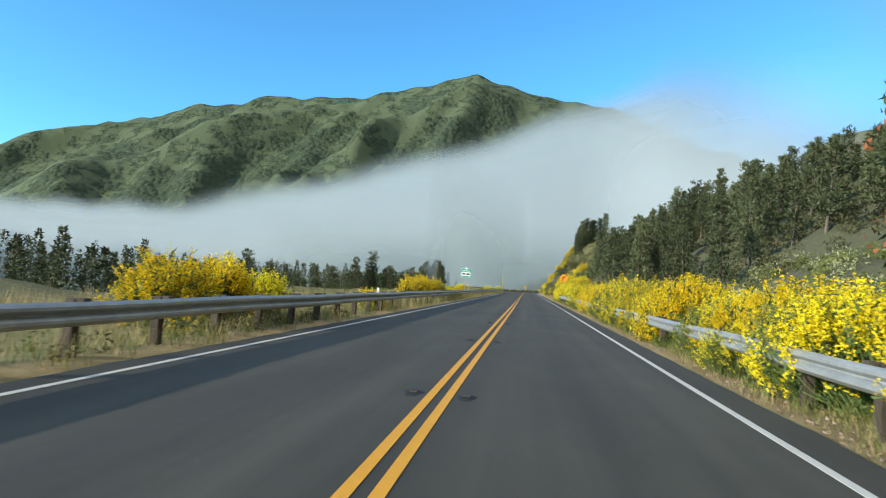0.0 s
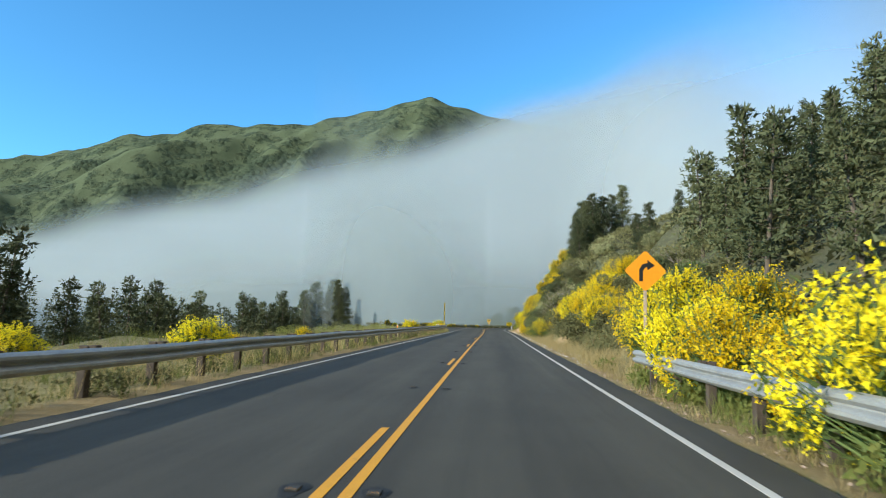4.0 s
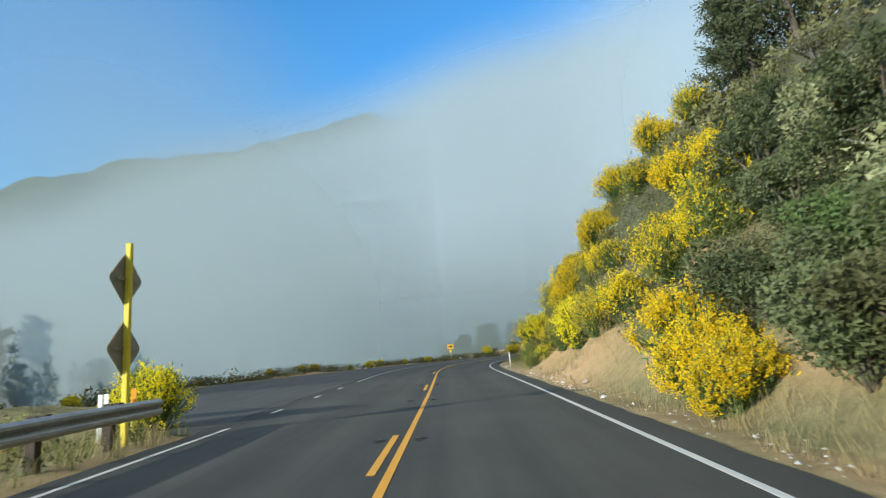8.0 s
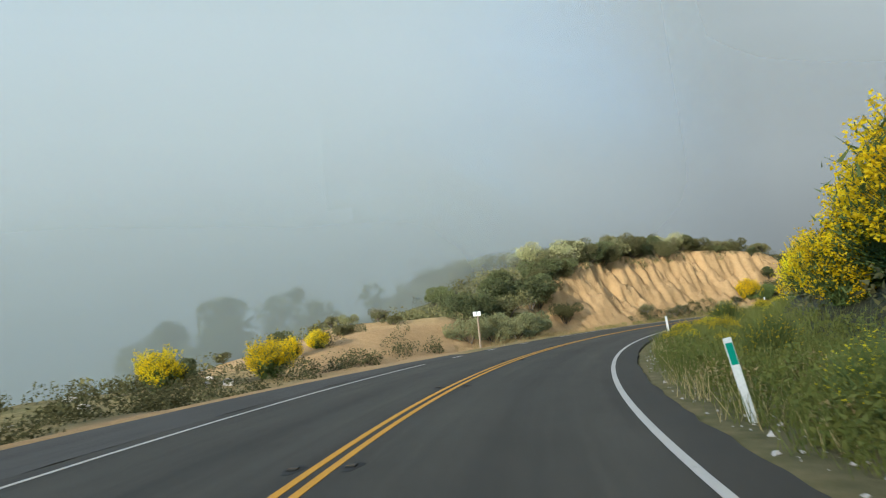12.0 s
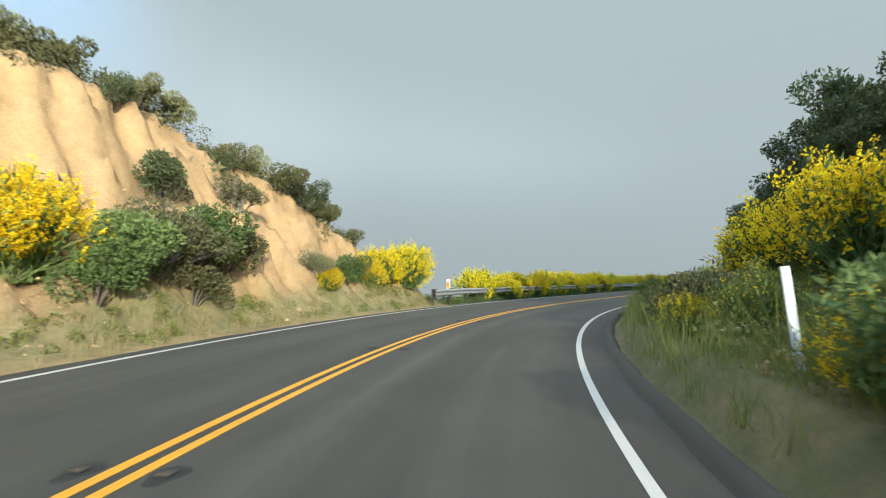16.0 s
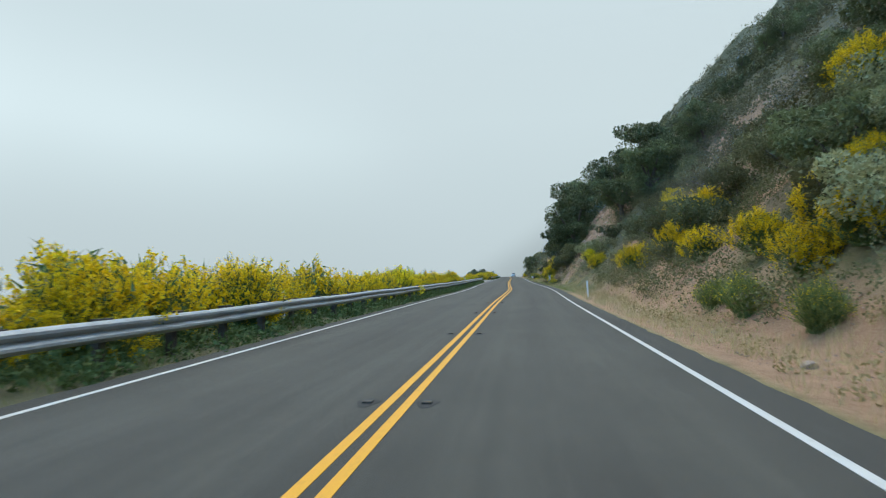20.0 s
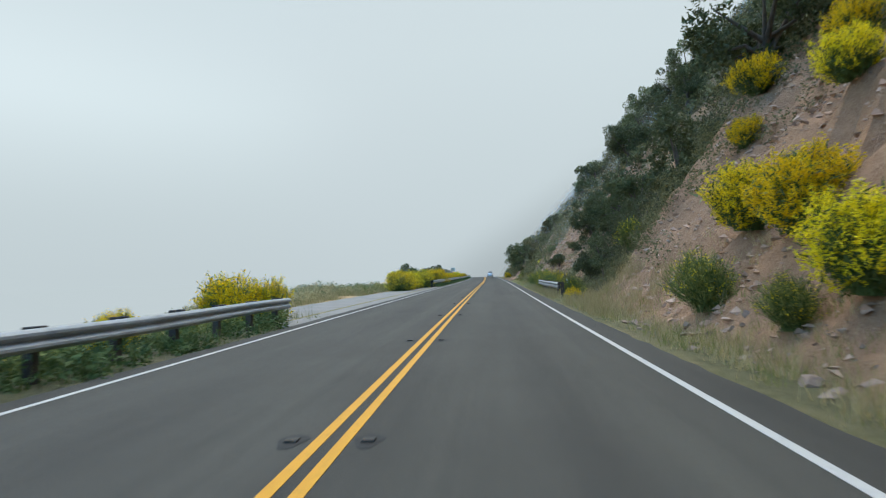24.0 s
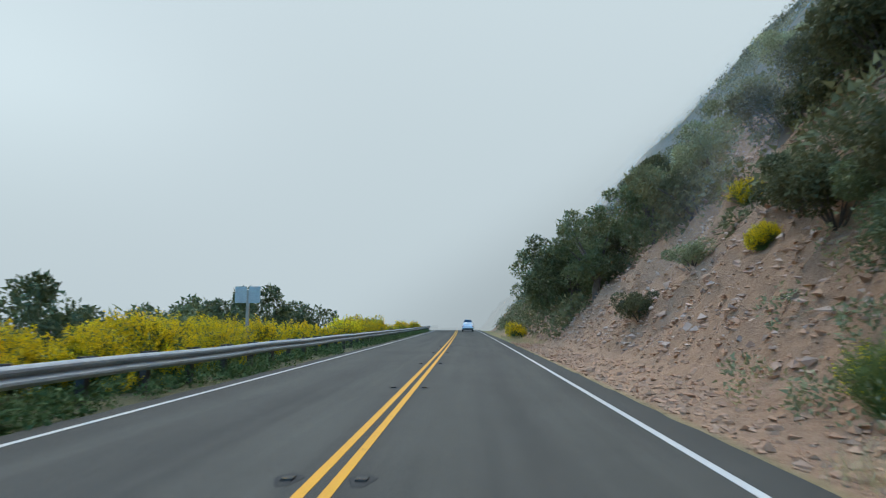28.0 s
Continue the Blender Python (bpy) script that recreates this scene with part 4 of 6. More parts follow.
    p = tip[k] - aim[k] * rng.uniform(-0.05, 1.0, len(k))[:, None] * 0.3 + rng.normal(0, 0.016 + 0.3 * petal, (len(k), 3))
    p = np.concatenate([p, p + rng.normal(0, 0.012, p.shape)])
    return np.concatenate(q), leaves, leaves_at(p, petal * 0.9, rng, 1.0)


def broom(seed, bloom=1.0, tall=1.0, petal=0.052, count=11000):
    """One broom bush, dark green inside."""
    ob = new("broom_bush")
    rods, leaves, flowers = broom_shape(np.random.default_rng(seed), seed, bloom, tall, petal, count, 820, 2600 if bloom > 0.2 else 4200)
    part("stem_fan", quads_mesh("stem_fan", rods, STEM), ob, "thin green rods")
    part("foliage", tris_mesh("foliage", leaves, STEM if bloom > 0.6 else BLADE), ob, "small green leaves")
    part("bloom", tris_mesh("bloom", flowers, PETAL), ob, "bright yellow flowers")
    return ob


def crown_points(rng, blobs, per, inner=0.35):
    """Points in the outer shells of several clumps (centre, radius)."""
    pts, ups = [], []
    for (c, r) in blobs:
        u = unit(per, rng)
        pts.append(np.array(c) + u * (r * rng.uniform(inner, 1.05, per) ** 0.5)[:, None] * np.array([1, 1, 0.8]))
        ups.append(u * 0.5 + np.array([0, 0, 0.15]))
    return np.concatenate(pts), np.concatenate(ups)


def shrub(seed, leaf, label, bare=0.0):
    """A rounded chaparral shrub about 1.8 m wide and 1.4 m high."""
    rng = np.random.default_rng(seed)
    ob = new("shrub")
    blobs = [((rng.normal(0, 0.42), rng.normal(0, 0.42), rng.uniform(0.45, 1.05)), rng.uniform(0.28, 0.5)) for _ in range(11)]
    part("stem", tubes_mesh("stem", [([(0, 0, -0.15), (c[0] * 0.5 + rng.normal(0, 0.06), c[1] * 0.5, c[2] * 0.55), c], [0.03, 0.018, 0.006], 4) for c, r in blobs] +
         [([(c[0] * 0.4, c[1] * 0.4, c[2] * 0.4), (c[0] * 1.3 + rng.normal(0, 0.2), c[1] * 1.3 + rng.normal(0, 0.2), c[2] + 0.5 * rng.random())], [0.012, 0.003], 3) for c, r in blobs for _ in range(int(bare * 14))], DEAD if bare else BARK), ob, "grey branching stems")
    p, u = crown_points(rng, blobs, int(400 * (1 - bare * 0.6)))
    part("foliage", tris_mesh("foliage", leaves_at(p, 0.052, rng, 1.7, u), leaf), ob, label)
    return ob


def oak(seed, red=False):
    """A dense live oak about 7 m high."""
    rng = np.random.default_rng(seed)
    ob = new("oak_tree")
    blobs = []
    lines = [([(0, 0, -0.6), (0.1, 0.05, 0.9), (0.25 * rng.normal(), 0.25 * rng.normal(), 2.4)], [0.34, 0.27, 0.2], 8)]
    for k in range(11):
        a, r = k * 2.4 + rng.normal(0, 0.3), rng.uniform(1.0, 2.6)
        z = rng.uniform(1.7, 5.8) - 0.2 * r
        c = (r * math.cos(a), r * math.sin(a), z)
        lines.append(([(0, 0, 1.3 + 0.1 * k), (c[0] * 0.5, c[1] * 0.5, 1.2 + z * 0.45), c], [0.14, 0.09, 0.03], 5))
        blobs += [(c, rng.uniform(0.9, 1.35))] + [((c[0] + rng.normal(0, 0.8), c[1] + rng.normal(0, 0.8), c[2] + rng.normal(0.25, 0.6)), rng.uniform(0.5, 0.9)) for _ in range(3)]
    part("trunk", tubes_mesh("trunk", lines, BARK), ob, "grey brown trunk and limbs")
    p, u = crown_points(rng, blobs, 190, 0.3)
    part("crown", tris_mesh("crown", leaves_at(p, 0.15, rng, 1.5, u), OAK), ob, "dense dark green leaves")
    if red:
        p, u = crown_points(rng, blobs[::4], 60, 0.6)
        part("young_leaves", tris_mesh("young_leaves", leaves_at(p + np.array([0, 0, 0.25]), 0.13, rng, 1.5, u), REDLEAF), ob, "reddish young leaves")
    return ob


def pine(seed, slim=1.0, needle=0.2, many=0.95):
    """A pine about 10 m high, with whorls of drooping boughs."""
    rng = np.random.default_rng(seed)
    ob = new("pine_tree")
    bend = rng.normal(0, 0.15, 2)
    lines = [([(0, 0, -0.6), (bend[0] * 0.3, bend[1] * 0.3, 3), (bend[0], bend[1], 7), (bend[0] * 1.2, bend[1] * 1.2, 10)], [0.19, 0.15, 0.08, 0.015], 7)]
    pts, ups = [], []
    for k in range(62):
        z = 1.3 + 8.5 * (k / 62) + rng.normal(0, 0.12)
        a = k * 2.4 + rng.normal(0, 0.4)
        r = (0.35 + 2.0 * (1 - z / 10.4) ** 0.75) * rng.uniform(0.65, 1.15) * slim
        b = Vector((bend[0] * z / 10, bend[1] * z / 10, z))
        e = b + Vector((r * math.cos(a), r * math.sin(a), rng.uniform(-0.1, 0.45)))
        if k % 2 == 0:
            lines.append(([b, e], [0.035, 0.008], 3))
        n = int((15 + 13 * r) * many)
        f = rng.uniform(0.25, 1.05, n)[:, None]
        pts.append(np.array(b) + (np.array(e) - np.array(b)) * f + rng.normal(0, 0.15 + 0.06 * r, (n, 3)) * np.array([1, 1, 0.8]))
        ups.append(np.tile((np.array(e) - np.array(b)) / (r + 0.1) * 0.8 + np.array([0, 0, 0.35]), (n, 1)))
    part("trunk", tubes_mesh("trunk", lines, BARK), ob, "rough grey brown trunk")
    p = np.concatenate(pts)
    part("crown", tris_mesh("crown", leaves_at(p, needle, rng, 2.2, np.concatenate(ups)), NEEDLE), ob, "dark green needle boughs")
    return ob


def put(ob, m, used, label="", category="", group=""):
    """The first call places the model itself, later ones place copies of it."""
    if ob.name in used:
        c = copy_thing(ob, m)
        c.scale = m.to_scale()
    else:
        used.add(ob.name)
        ob.matrix_basis = m
        c = ob
    return tagged(c, label, category, group)


BROOMS = [broom(k + 1, b, t) for k, (b, t) in enumerate(((1.0, 1.0), (1.15, 1.1), (1.0, 0.9), (0.8, 1.0), (0.35, 0.95), (1.2, 1.0)))] + [broom(11, 1.0, 1.0, 0.04, 21000), broom(12, 0.95, 1.0, 0.04, 21000), broom(13, 0.08, 1.15, 0.04, 12000), broom(14, 0.5, 1.0, 0.04, 16000)]
SHRUBS = [shrub(20 + k, SCRUB, "small grey green leaves") for k in range(3)] + [shrub(30, PALE, "pale flowering tips"), shrub(31, SCRUB, "sparse leaves", 0.7), shrub(33, OAK, "small dark green leaves"), shrub(34, STEM, "fresh green leaves")]
OAKS = [oak(40 + k) for k in range(3)] + [oak(47, True)]
PINES = [pine(50 + k, s) for k, s in enumerate((1.0, 0.85, 1.15, 0.7))] + [pine(60, 1.0, 0.1, 4.5), pine(61, 1.15, 0.1, 4.5)]
used = set()
rng = np.random.default_rng(7)


def plant(kind, s, d, size, label, category, group, z=None, sink=0.08):
    base = {"broom": BROOMS, "shrub": SHRUBS, "oak": OAKS, "pine": PINES}[kind[0]]
    ob = base[kind[1] % {"broom": 6, "oak": 3, "pine": 4}.get(kind[0], len(base)) if kind[1] < 1000 else kind[1] - 1000]
    if z is None:
        z = float(height(np.array([s]), np.array([d]))[0])
    m = stand(s, d, z - sink * size, rng.uniform(0, 6.28), size * rng.uniform(0.92, 1.08), (rng.normal(0, 0.05), rng.normal(0, 0.05)))
    return put(ob, m, used, label, category, group)


BR = ("yellow flowering broom bush with thin green rods", "broom bush")


def brooms(n, s0, s1, d0, d1, lo, hi, group="broom bushes along the road", kinds_=(0, 1, 2, 3, 5)):
    for k in range(n):
        s = s0 + (s1 - s0) * (k + rng.uniform(0.2, 0.8)) / n
        plant(("broom", int(rng.choice(kinds_))), s, rng.uniform(d0, d1), rng.uniform(lo, hi), BR[0], BR[1], group)


def shrubs(n, s0, s1, d0, d1, lo, hi, kinds_=(0, 1, 2, 0, 1, 2, 3, 4, 5, 5), group="scrub on the hillside"):
    for k in range(n):
        kk = int(rng.choice(kinds_))
        plant(("shrub", kk), rng.uniform(s0, s1), d0 + (d1 - d0) * rng.random() ** 1.3, rng.uniform(lo, hi),
              ("grey green chaparral shrub on the slope", "grey green chaparral shrub on the slope", "grey green chaparral shrub on the slope", "pale flowering shrub on the slope", "half bare grey shrub on the slope", "dark green chaparral shrub on the slope", "fresh green shrub on the slope")[kk], "shrub", group)


def on_ground(s, d):
    x, y, _ = at(s, d)
    return np.stack([x, y, height(s, d)], 1)


def grass(name, n, s0, s1, d0, d1, tall, mat, label, keep=None, blades=10):
    g = np.random.default_rng(int(s0 * 7 + abs(d0) * 31 + n))
    s, d = g.uniform(s0, s1, n), g.uniform(d0, d1, n)
    ok = bumps(s, d, 2.2, 6.0) > g.uniform(-0.9, 0.5, n)
    if keep is not None:
        ok &= keep(s, d)
    s, d = s[ok], d[ok]
    p = np.repeat(on_ground(s, d), blades, 0)
    m = len(p)
    p = p + np.stack([g.normal(0, 0.1, m), g.normal(0, 0.1, m), np.full(m, -0.03)], 1)
    h = tall * g.uniform(0.45, 1.2, m) * np.repeat(g.uniform(0.6, 1.2, len(s)), blades)
    bend = np.stack([g.normal(0, 0.3, m), g.normal(0, 0.3, m), np.ones(m)], 1) * h[:, None]
    a = g.uniform(0, 6.28, m)
    w = np.stack([np.cos(a), np.sin(a), 0 * a], 1) * (0.004 + 0.005 * tall)
    q = np.stack([p - w, p + w, p + bend + w * 0.25, p + bend - w * 0.25], 1)
    tagged(new(name, quads_mesh(name, q, mat)), label, "grass", kind="stuff")


def cover(name, n, s0, s1, d0, d1, lo, hi, mat, label, per=60, leaf=0.13, keep=None, gaps=0.3):
    """Low scrub grown together: many leafy clumps in one piece."""
    g = np.random.default_rng(int(s0 * 3 + n))
    s, d = g.uniform(s0, s1, n), d0 + (d1 - d0) * g.random(n) ** 1.2
    ok = bumps(s, d, 3.5, 8.0) > g.uniform(-1.3, gaps, n)
    if keep is not None:
        ok &= keep(s, d)
    s, d = s[ok], d[ok]
    c = on_ground(s, d)
    r = g.uniform(lo, hi, len(s))
    u = unit(len(s) * per, g)
    rr = np.repeat(r, per)
    p = np.repeat(c, per, 0) + u * (rr * g.uniform(0.3, 1.05, len(rr)) ** 0.5)[:, None] * np.array([1, 1, 0.85]) + np.stack([0 * rr, 0 * rr, rr * 0.35], 1)
    tagged(new(name, tris_mesh(name, leaves_at(p, leaf, g, 1.7, u * 0.5), mat)), label, "scrub", kind="stuff")


def broom_hedge(n, s0, s1, d0, d1, lo, hi, label):
    """Broom bushes grown together behind the guard rail: one thicket."""
    g = np.random.default_rng(int(s0))
    rods, leaves, flowers = [], [], []
    for k in range(n):
        s, d = s0 + (s1 - s0) * (k + g.uniform(0.1, 0.9)) / n, g.uniform(d0, d1)
        shape = broom_shape(g, k * 1.7, g.uniform(0.8, 1.1), g.uniform(0.9, 1.15), 0.068, 5600, 300, 1500)
        m = np.array(stand(s, d, None, g.uniform(0, 6.28), g.uniform(lo, hi)))
        for store, tri in zip((rods, leaves, flowers), shape):
            store.append(tri @ m[:3, :3].T + m[:3, 3])
    hedge = tagged(new("broom_thicket"), label, "broom thicket", kind="stuff")
    part("stem_fan", quads_mesh("stem_fan", np.concatenate(rods), STEM), hedge, "thin green rods")
    part("foliage", tris_mesh("foliage", np.concatenate(leaves), STEM), hedge, "small green leaves")
    part("bloom", tris_mesh("bloom", np.concatenate(flowers), PETAL), hedge, "bright yellow flowers")


# right side, first straight
FINE = (1006, 1007, 1006, 1009)
brooms(16, -6, 36, 5.6, 7.0, 0.95, 1.3, kinds_=FINE)
brooms(7, 4, 34, 5.2, 5.6, 0.6, 0.85, kinds_=(1008, 1008, 1009))
brooms(6, 10, 60, 4.95, 5.2, 0.4, 0.55, kinds_=(1008, 1009))
brooms(9, 36, 58, 5.6, 7.0, 0.95, 1.25, kinds_=FINE)
brooms(10, 58, 84, 5.6, 7.0, 0.95, 1.3)
brooms(5, 2, 92, 7.6, 9.5, 1.1, 1.5)
brooms(12, 88, 122, 6.4, 10, 0.9, 1.4)
brooms(9, 123, 135.5, 5.8, 7.0, 0.65, 0.9, kinds_=(1009, 1009, 1006))
brooms(6, 123, 134, 5.2, 5.7, 0.5, 0.65, kinds_=(1008, 1009))
for s0, d0, z0 in ((147.6, 5.7, 0.85), (149.3, 5.9, 0.95), (151, 6.4, 1.0)):
    plant(("broom", 1006), s0, d0, z0, *BR, "broom bushes along the road")
shrubs(22, 136, 146, 6.3, 8.6, 0.9, 1.35, (5, 5, 0, 4, 5), group="chaparral on the slope")
brooms(20, 153, 179, 6.2, 9, 0.8, 1.3, kinds_=(1007, 3, 4, 1009))
brooms(12, 158, 184, 8.5, 14, 0.9, 1.5, kinds_=(0, 3, 4, 2))
brooms(11, 194, 222, 8.6, 14, 1.2, 1.8)
brooms(6, 228, 250, 10, 13, 1.0, 1.5)
for s0, d0, z0 in ((219, 12, 1.85), (222, 11.2, 1.8), (225, 12.4, 1.95), (227, 11.4, 1.7), (230, 13, 1.8)):
    plant(("broom", int(s0)), s0, d0, z0, *BR, "broom bushes on the cut slope")
brooms(8, 196, 284, 5.6, 8, 0.4, 0.75, kinds_=(1008, 3, 1009))
brooms(14, 284, 334, 5.8, 8, 0.4, 0.7, kinds_=(1008, 1008, 1009))
brooms(16, 296, 314, 5.2, 6.8, 0.38, 0.6, kinds_=(1008, 1008, 1009))
brooms(12, 258, 294, 5.2, 6.6, 0.3, 0.55, kinds_=(1008, 1009, 1009))
shrubs(16, 256, 316, 5.6, 8.0, 0.6, 1.0, (6, 6, 2), group="weeds on the bank")
brooms(9, 226, 246, 5.1, 6.6, 0.28, 0.42, kinds_=(1009, 1009, 1006))
brooms(9, 258, 300, 8.6, 11, 1.1, 1.6, kinds_=(3, 0, 1))
for s0, d0, z0 in ((343.6, 7.2, 0.75), (340.2, 6.0, 0.55), (361.5, 8.1, 0.8), (354.7, 7.5, 0.55), (360.8, 9.8, 0.9), (365.8, 12.8, 0.9), (353.4, 9.5, 0.85), (354.6, 10.8, 0.75), (358, 12.6, 0.7), (349, 9.6, 0.65), (352, 13, 0.8)):
    plant(("broom", 1006 + int(s0) % 2), s0, d0, z0, *BR, "broom bushes on the cut slope")
for s0, d0, z0, k in ((171.5, 5.6, 0.5, 8), (173.2, 5.9, 0.6, 8), (165.6, 6.3, 0.75, 8), (163.2, 6.5, 0.85, 8), (169.4, 6.1, 0.5, 9), (198.5, 5.4, 0.4, 9), (202, 5.3, 0.45, 9), (206, 5.6, 0.45, 9), (210, 5.4, 0.4, 9), (214, 5.9, 0.5, 8)):
    plant(("broom", 1000 + k), s0, d0, z0, "green broom bush with a few yellow flowers", "broom bush", "broom bushes along the road")
for s0, d0, z0 in ((391.4, 8.0, 0.9), (386.1, 9.3, 1.0), (388.3, 11.1, 1.1), (380, 8.6, 0.8), (374.5, 8.8, 0.8), (370.4, 8.4, 0.75), (368.6, 8.8, 0.75), (371.6, 9.6, 0.8), (379, 14.6, 1.1), (372.4, 10.9, 0.7)):
    plant(("broom", 1006 + int(s0) % 2), s0, d0, z0, *BR, "broom bushes on the cut slope")
for s0, d0, z0 in ((370.9, 7.0, 0.6), (373.4, 6.9, 0.5), (366.8, 6.9, 0.5)):
    plant(("broom", 1008), s0, d0, z0, "green broom bush with a few yellow flowers", "broom bush", "broom bushes on the cut slope")
brooms(4, 392, 420, 7, 14, 0.6, 1.1)
for s0, d0, z0 in ((116, 8.4, 1.2), (118.5, 8.2, 1.25), (121, 7.8, 1.1), (123, 7.2, 0.9), (124.5, 8.6, 1.1), (114, 9.6, 1.2)):
    plant(("broom", 1006 + int(s0) % 2), s0, d0, z0, *BR, "broom bushes along the road")
for s0, d0, z0 in ((448.6, 6.6, 0.9), (445, 6.4, 0.85), (441.3, 6.5, 0.9), (439, 5.8, 0.55), (450.5, 8.2, 0.9), (447, 7.6, 0.9), (456.2, 7.3, 0.9), (459.4, 7.6, 0.85), (453, 6.5, 0.8), (459, 9.9, 0.7), (462.5, 12.2, 0.8), (467, 11.4, 0.8),
                   (466, 10.4, 0.6), (474.5, 5.3, 0.4), (506.4, 6.9, 0.4), (528, 8, 0.4), (556, 9, 0.4), (561, 11, 0.5), (596, 6, 0.8), (601, 6, 0.9)):
    plant(("broom", 1006 + int(s0) % 2), s0, d0, z0, *BR, "broom bushes on the cut slope")
for s0, d0, z0, k in ((458.4, 6.2, 0.7, 8), (472.3, 7.9, 0.7, 8), (454.4, 6.1, 0.45, 8), (497.6, 5.3, 0.75, 8), (498.8, 5.6, 0.7, 9), (488.8, 5.4, 0.75, 8), (490, 5.8, 0.8, 9), (476, 5.5, 0.6, 8), (427.2, 5.2, 0.5, 9), (546.6, 6.7, 0.6, 8), (547.6, 6.3, 0.5, 8), (317.8, 5.2, 0.5, 9), (318.8, 5.5, 0.55, 9)):
    plant(("broom", 1000 + k), s0, d0, z0, "green broom bush with a few yellow flowers", "broom bush", "broom bushes on the cut slope")
for s0, d0, z0, k in ((507.5, 6.3, 1.0, 2), (509, 6.6, 0.9, 0), (506.4, 7.6, 0.7, 0), (503.3, 7.9, 0.9, 5), (504.6, 9.4, 0.8, 0), (516.2, 8.9, 0.8, 5), (549.2, 7.9, 0.9, 5), (550.2, 8.6, 0.9, 5), (562.4, 7.5, 0.9, 0), (560, 8.6, 0.8, 3)):
    plant(("shrub", k), s0, d0, z0, "dark green shrub on the rocky cut" if k == 5 else "grey green shrub on the rocky cut", "shrub", "scrub on the hillside")
shrubs(52, 98, 152, 7.0, 13, 0.9, 1.45, (0, 1, 2, 3, 4, 4, 5, 5, 6))
shrubs(22, 98, 186, 13, 24, 0.9, 1.5, (0, 1, 2, 3, 4))
shrubs(9, 126, 137, 7.2, 9.0, 1.5, 2.0, (4,))
shrubs(12, 428, 438, 6.9, 8.6, 1.3, 1.9, (0, 1, 2, 4, 4))
shrubs(40, 548, 600, 10.5, 24, 1.2, 2.2, (0, 1, 2, 3, 5))
shrubs(30, 352, 420, 8.5, 16, 1.0, 1.8, (0, 5, 1, 3))
shrubs(5, 547, 556, 8.2, 9.5, 0.9, 1.3, (0, 1))
shrubs(14, 196, 300, 15, 28, 1.2, 2.0)
shrubs(34, 330, 600, 11, 30, 0.8, 1.7)
OK = ("dark green live oak with a dense crown", "tree", "oaks on the hillside")
for s0, d0, z0 in ((20.4, 15.0, 1.35), (303, 12.2, 0.95), (307, 11.6, 0.8), (312, 11.5, 0.75), (318, 9.5, 0.62), (321, 11, 0.66), (324, 10, 0.7), (327, 12, 0.7), (331, 11, 0.8), (334, 13, 0.9), (338, 14, 0.9), (322, 14, 0.85), (436, 9.0, 1.1), (440, 9.5, 1.2), (443, 11, 1.3), (447, 12, 1.3), (432, 8.6, 0.75), (435, 8.2, 0.75), (438.5, 8.2, 0.8), (442, 8.3, 0.8), (445.5, 8.8, 0.7), (574, 8.5, 0.8), (579, 8, 0.9), (584, 8.5, 0.9), (590, 8, 0.9), (570, 10.5, 0.7), (487, 8.2, 0.5), (484, 8.6, 0.5)):
    plant(("oak", int(s0) if s0 > 21 else 1003), s0, d0, z0, *OK)
for k in range(16):
    s0 = 290 + 2.9 * k + rng.normal(0, 1)
    plant(("oak", k), s0, rng.uniform(11.5, 22) + 0.3 * max(0, s0 - 301), rng.uniform(0.8, 1.15) * (0.72 if 296 < s0 < 312 else 1.0), *OK)
for s0, d0, z0 in ((441, 11, 1.0), (445, 14, 1.1), (438, 15, 1.0), (448, 17, 1.0), (482, 10.5, 0.62), (486, 11.5, 0.7), (490, 11, 0.65), (494, 12, 0.75), (479, 14, 0.7), (499, 11.5, 0.65), (503, 11, 0.6), (475, 11, 0.9), (470, 13, 0.9),
                   (411, 13, 1.0), (416, 15, 1.1), (420, 12, 0.9), (425, 16, 1.1), (460, 20, 1.0), (385, 20, 0.9), (395, 24, 1.0), (376, 26, 0.9), (600, 9, 0.7), (606, 10, 0.8)):
    plant(("oak", int(s0)), s0, d0, z0, *OK)
PN = ("dark green pine with whorled boughs", "tree", "pines on the hillside")
for k in range(96):
    s0 = 50 + 62 * rng.random()
    d0 = 14.5 + 34 * rng.random() ** 1.1
    plant(("pine", k), s0, d0, rng.uniform(0.5, 0.72) * (1.2 if d0 > 24 else 1.0), *PN)
for k in range(16):
    plant(("pine", k), 66 + 2.6 * k, rng.uniform(11, 15), rng.uniform(0.5, 0.72), *PN)
for s0, d0, z0 in ((153, 15.2, 1.12), (156, 19.8, 1.1), (154.5, 16.6, 1.05), (152, 13.2, 0.9), (153.5, 14.2, 1.0), (157, 18.5, 1.0), (160, 14.0, 1.0), (162.5, 14.6, 0.95), (158.5, 15.0, 1.05), (164, 15.5, 0.8), (161, 17, 1.0)):
    plant(("pine", 1004 + int(s0 * 2) % 2), s0, d0, z0 * 0.74, *PN)

for k in range(16):
    plant(("oak", k), 500 + 4.2 * k + rng.normal(0, 1), rng.uniform(16, 29), rng.uniform(0.55, 0.95), *OK)

for k in range(34):
    plant(("oak", k), 352 + 2.3 * k + rng.normal(0, 1.5), rng.uniform(14, 32), rng.uniform(0.32, 0.62), *OK)

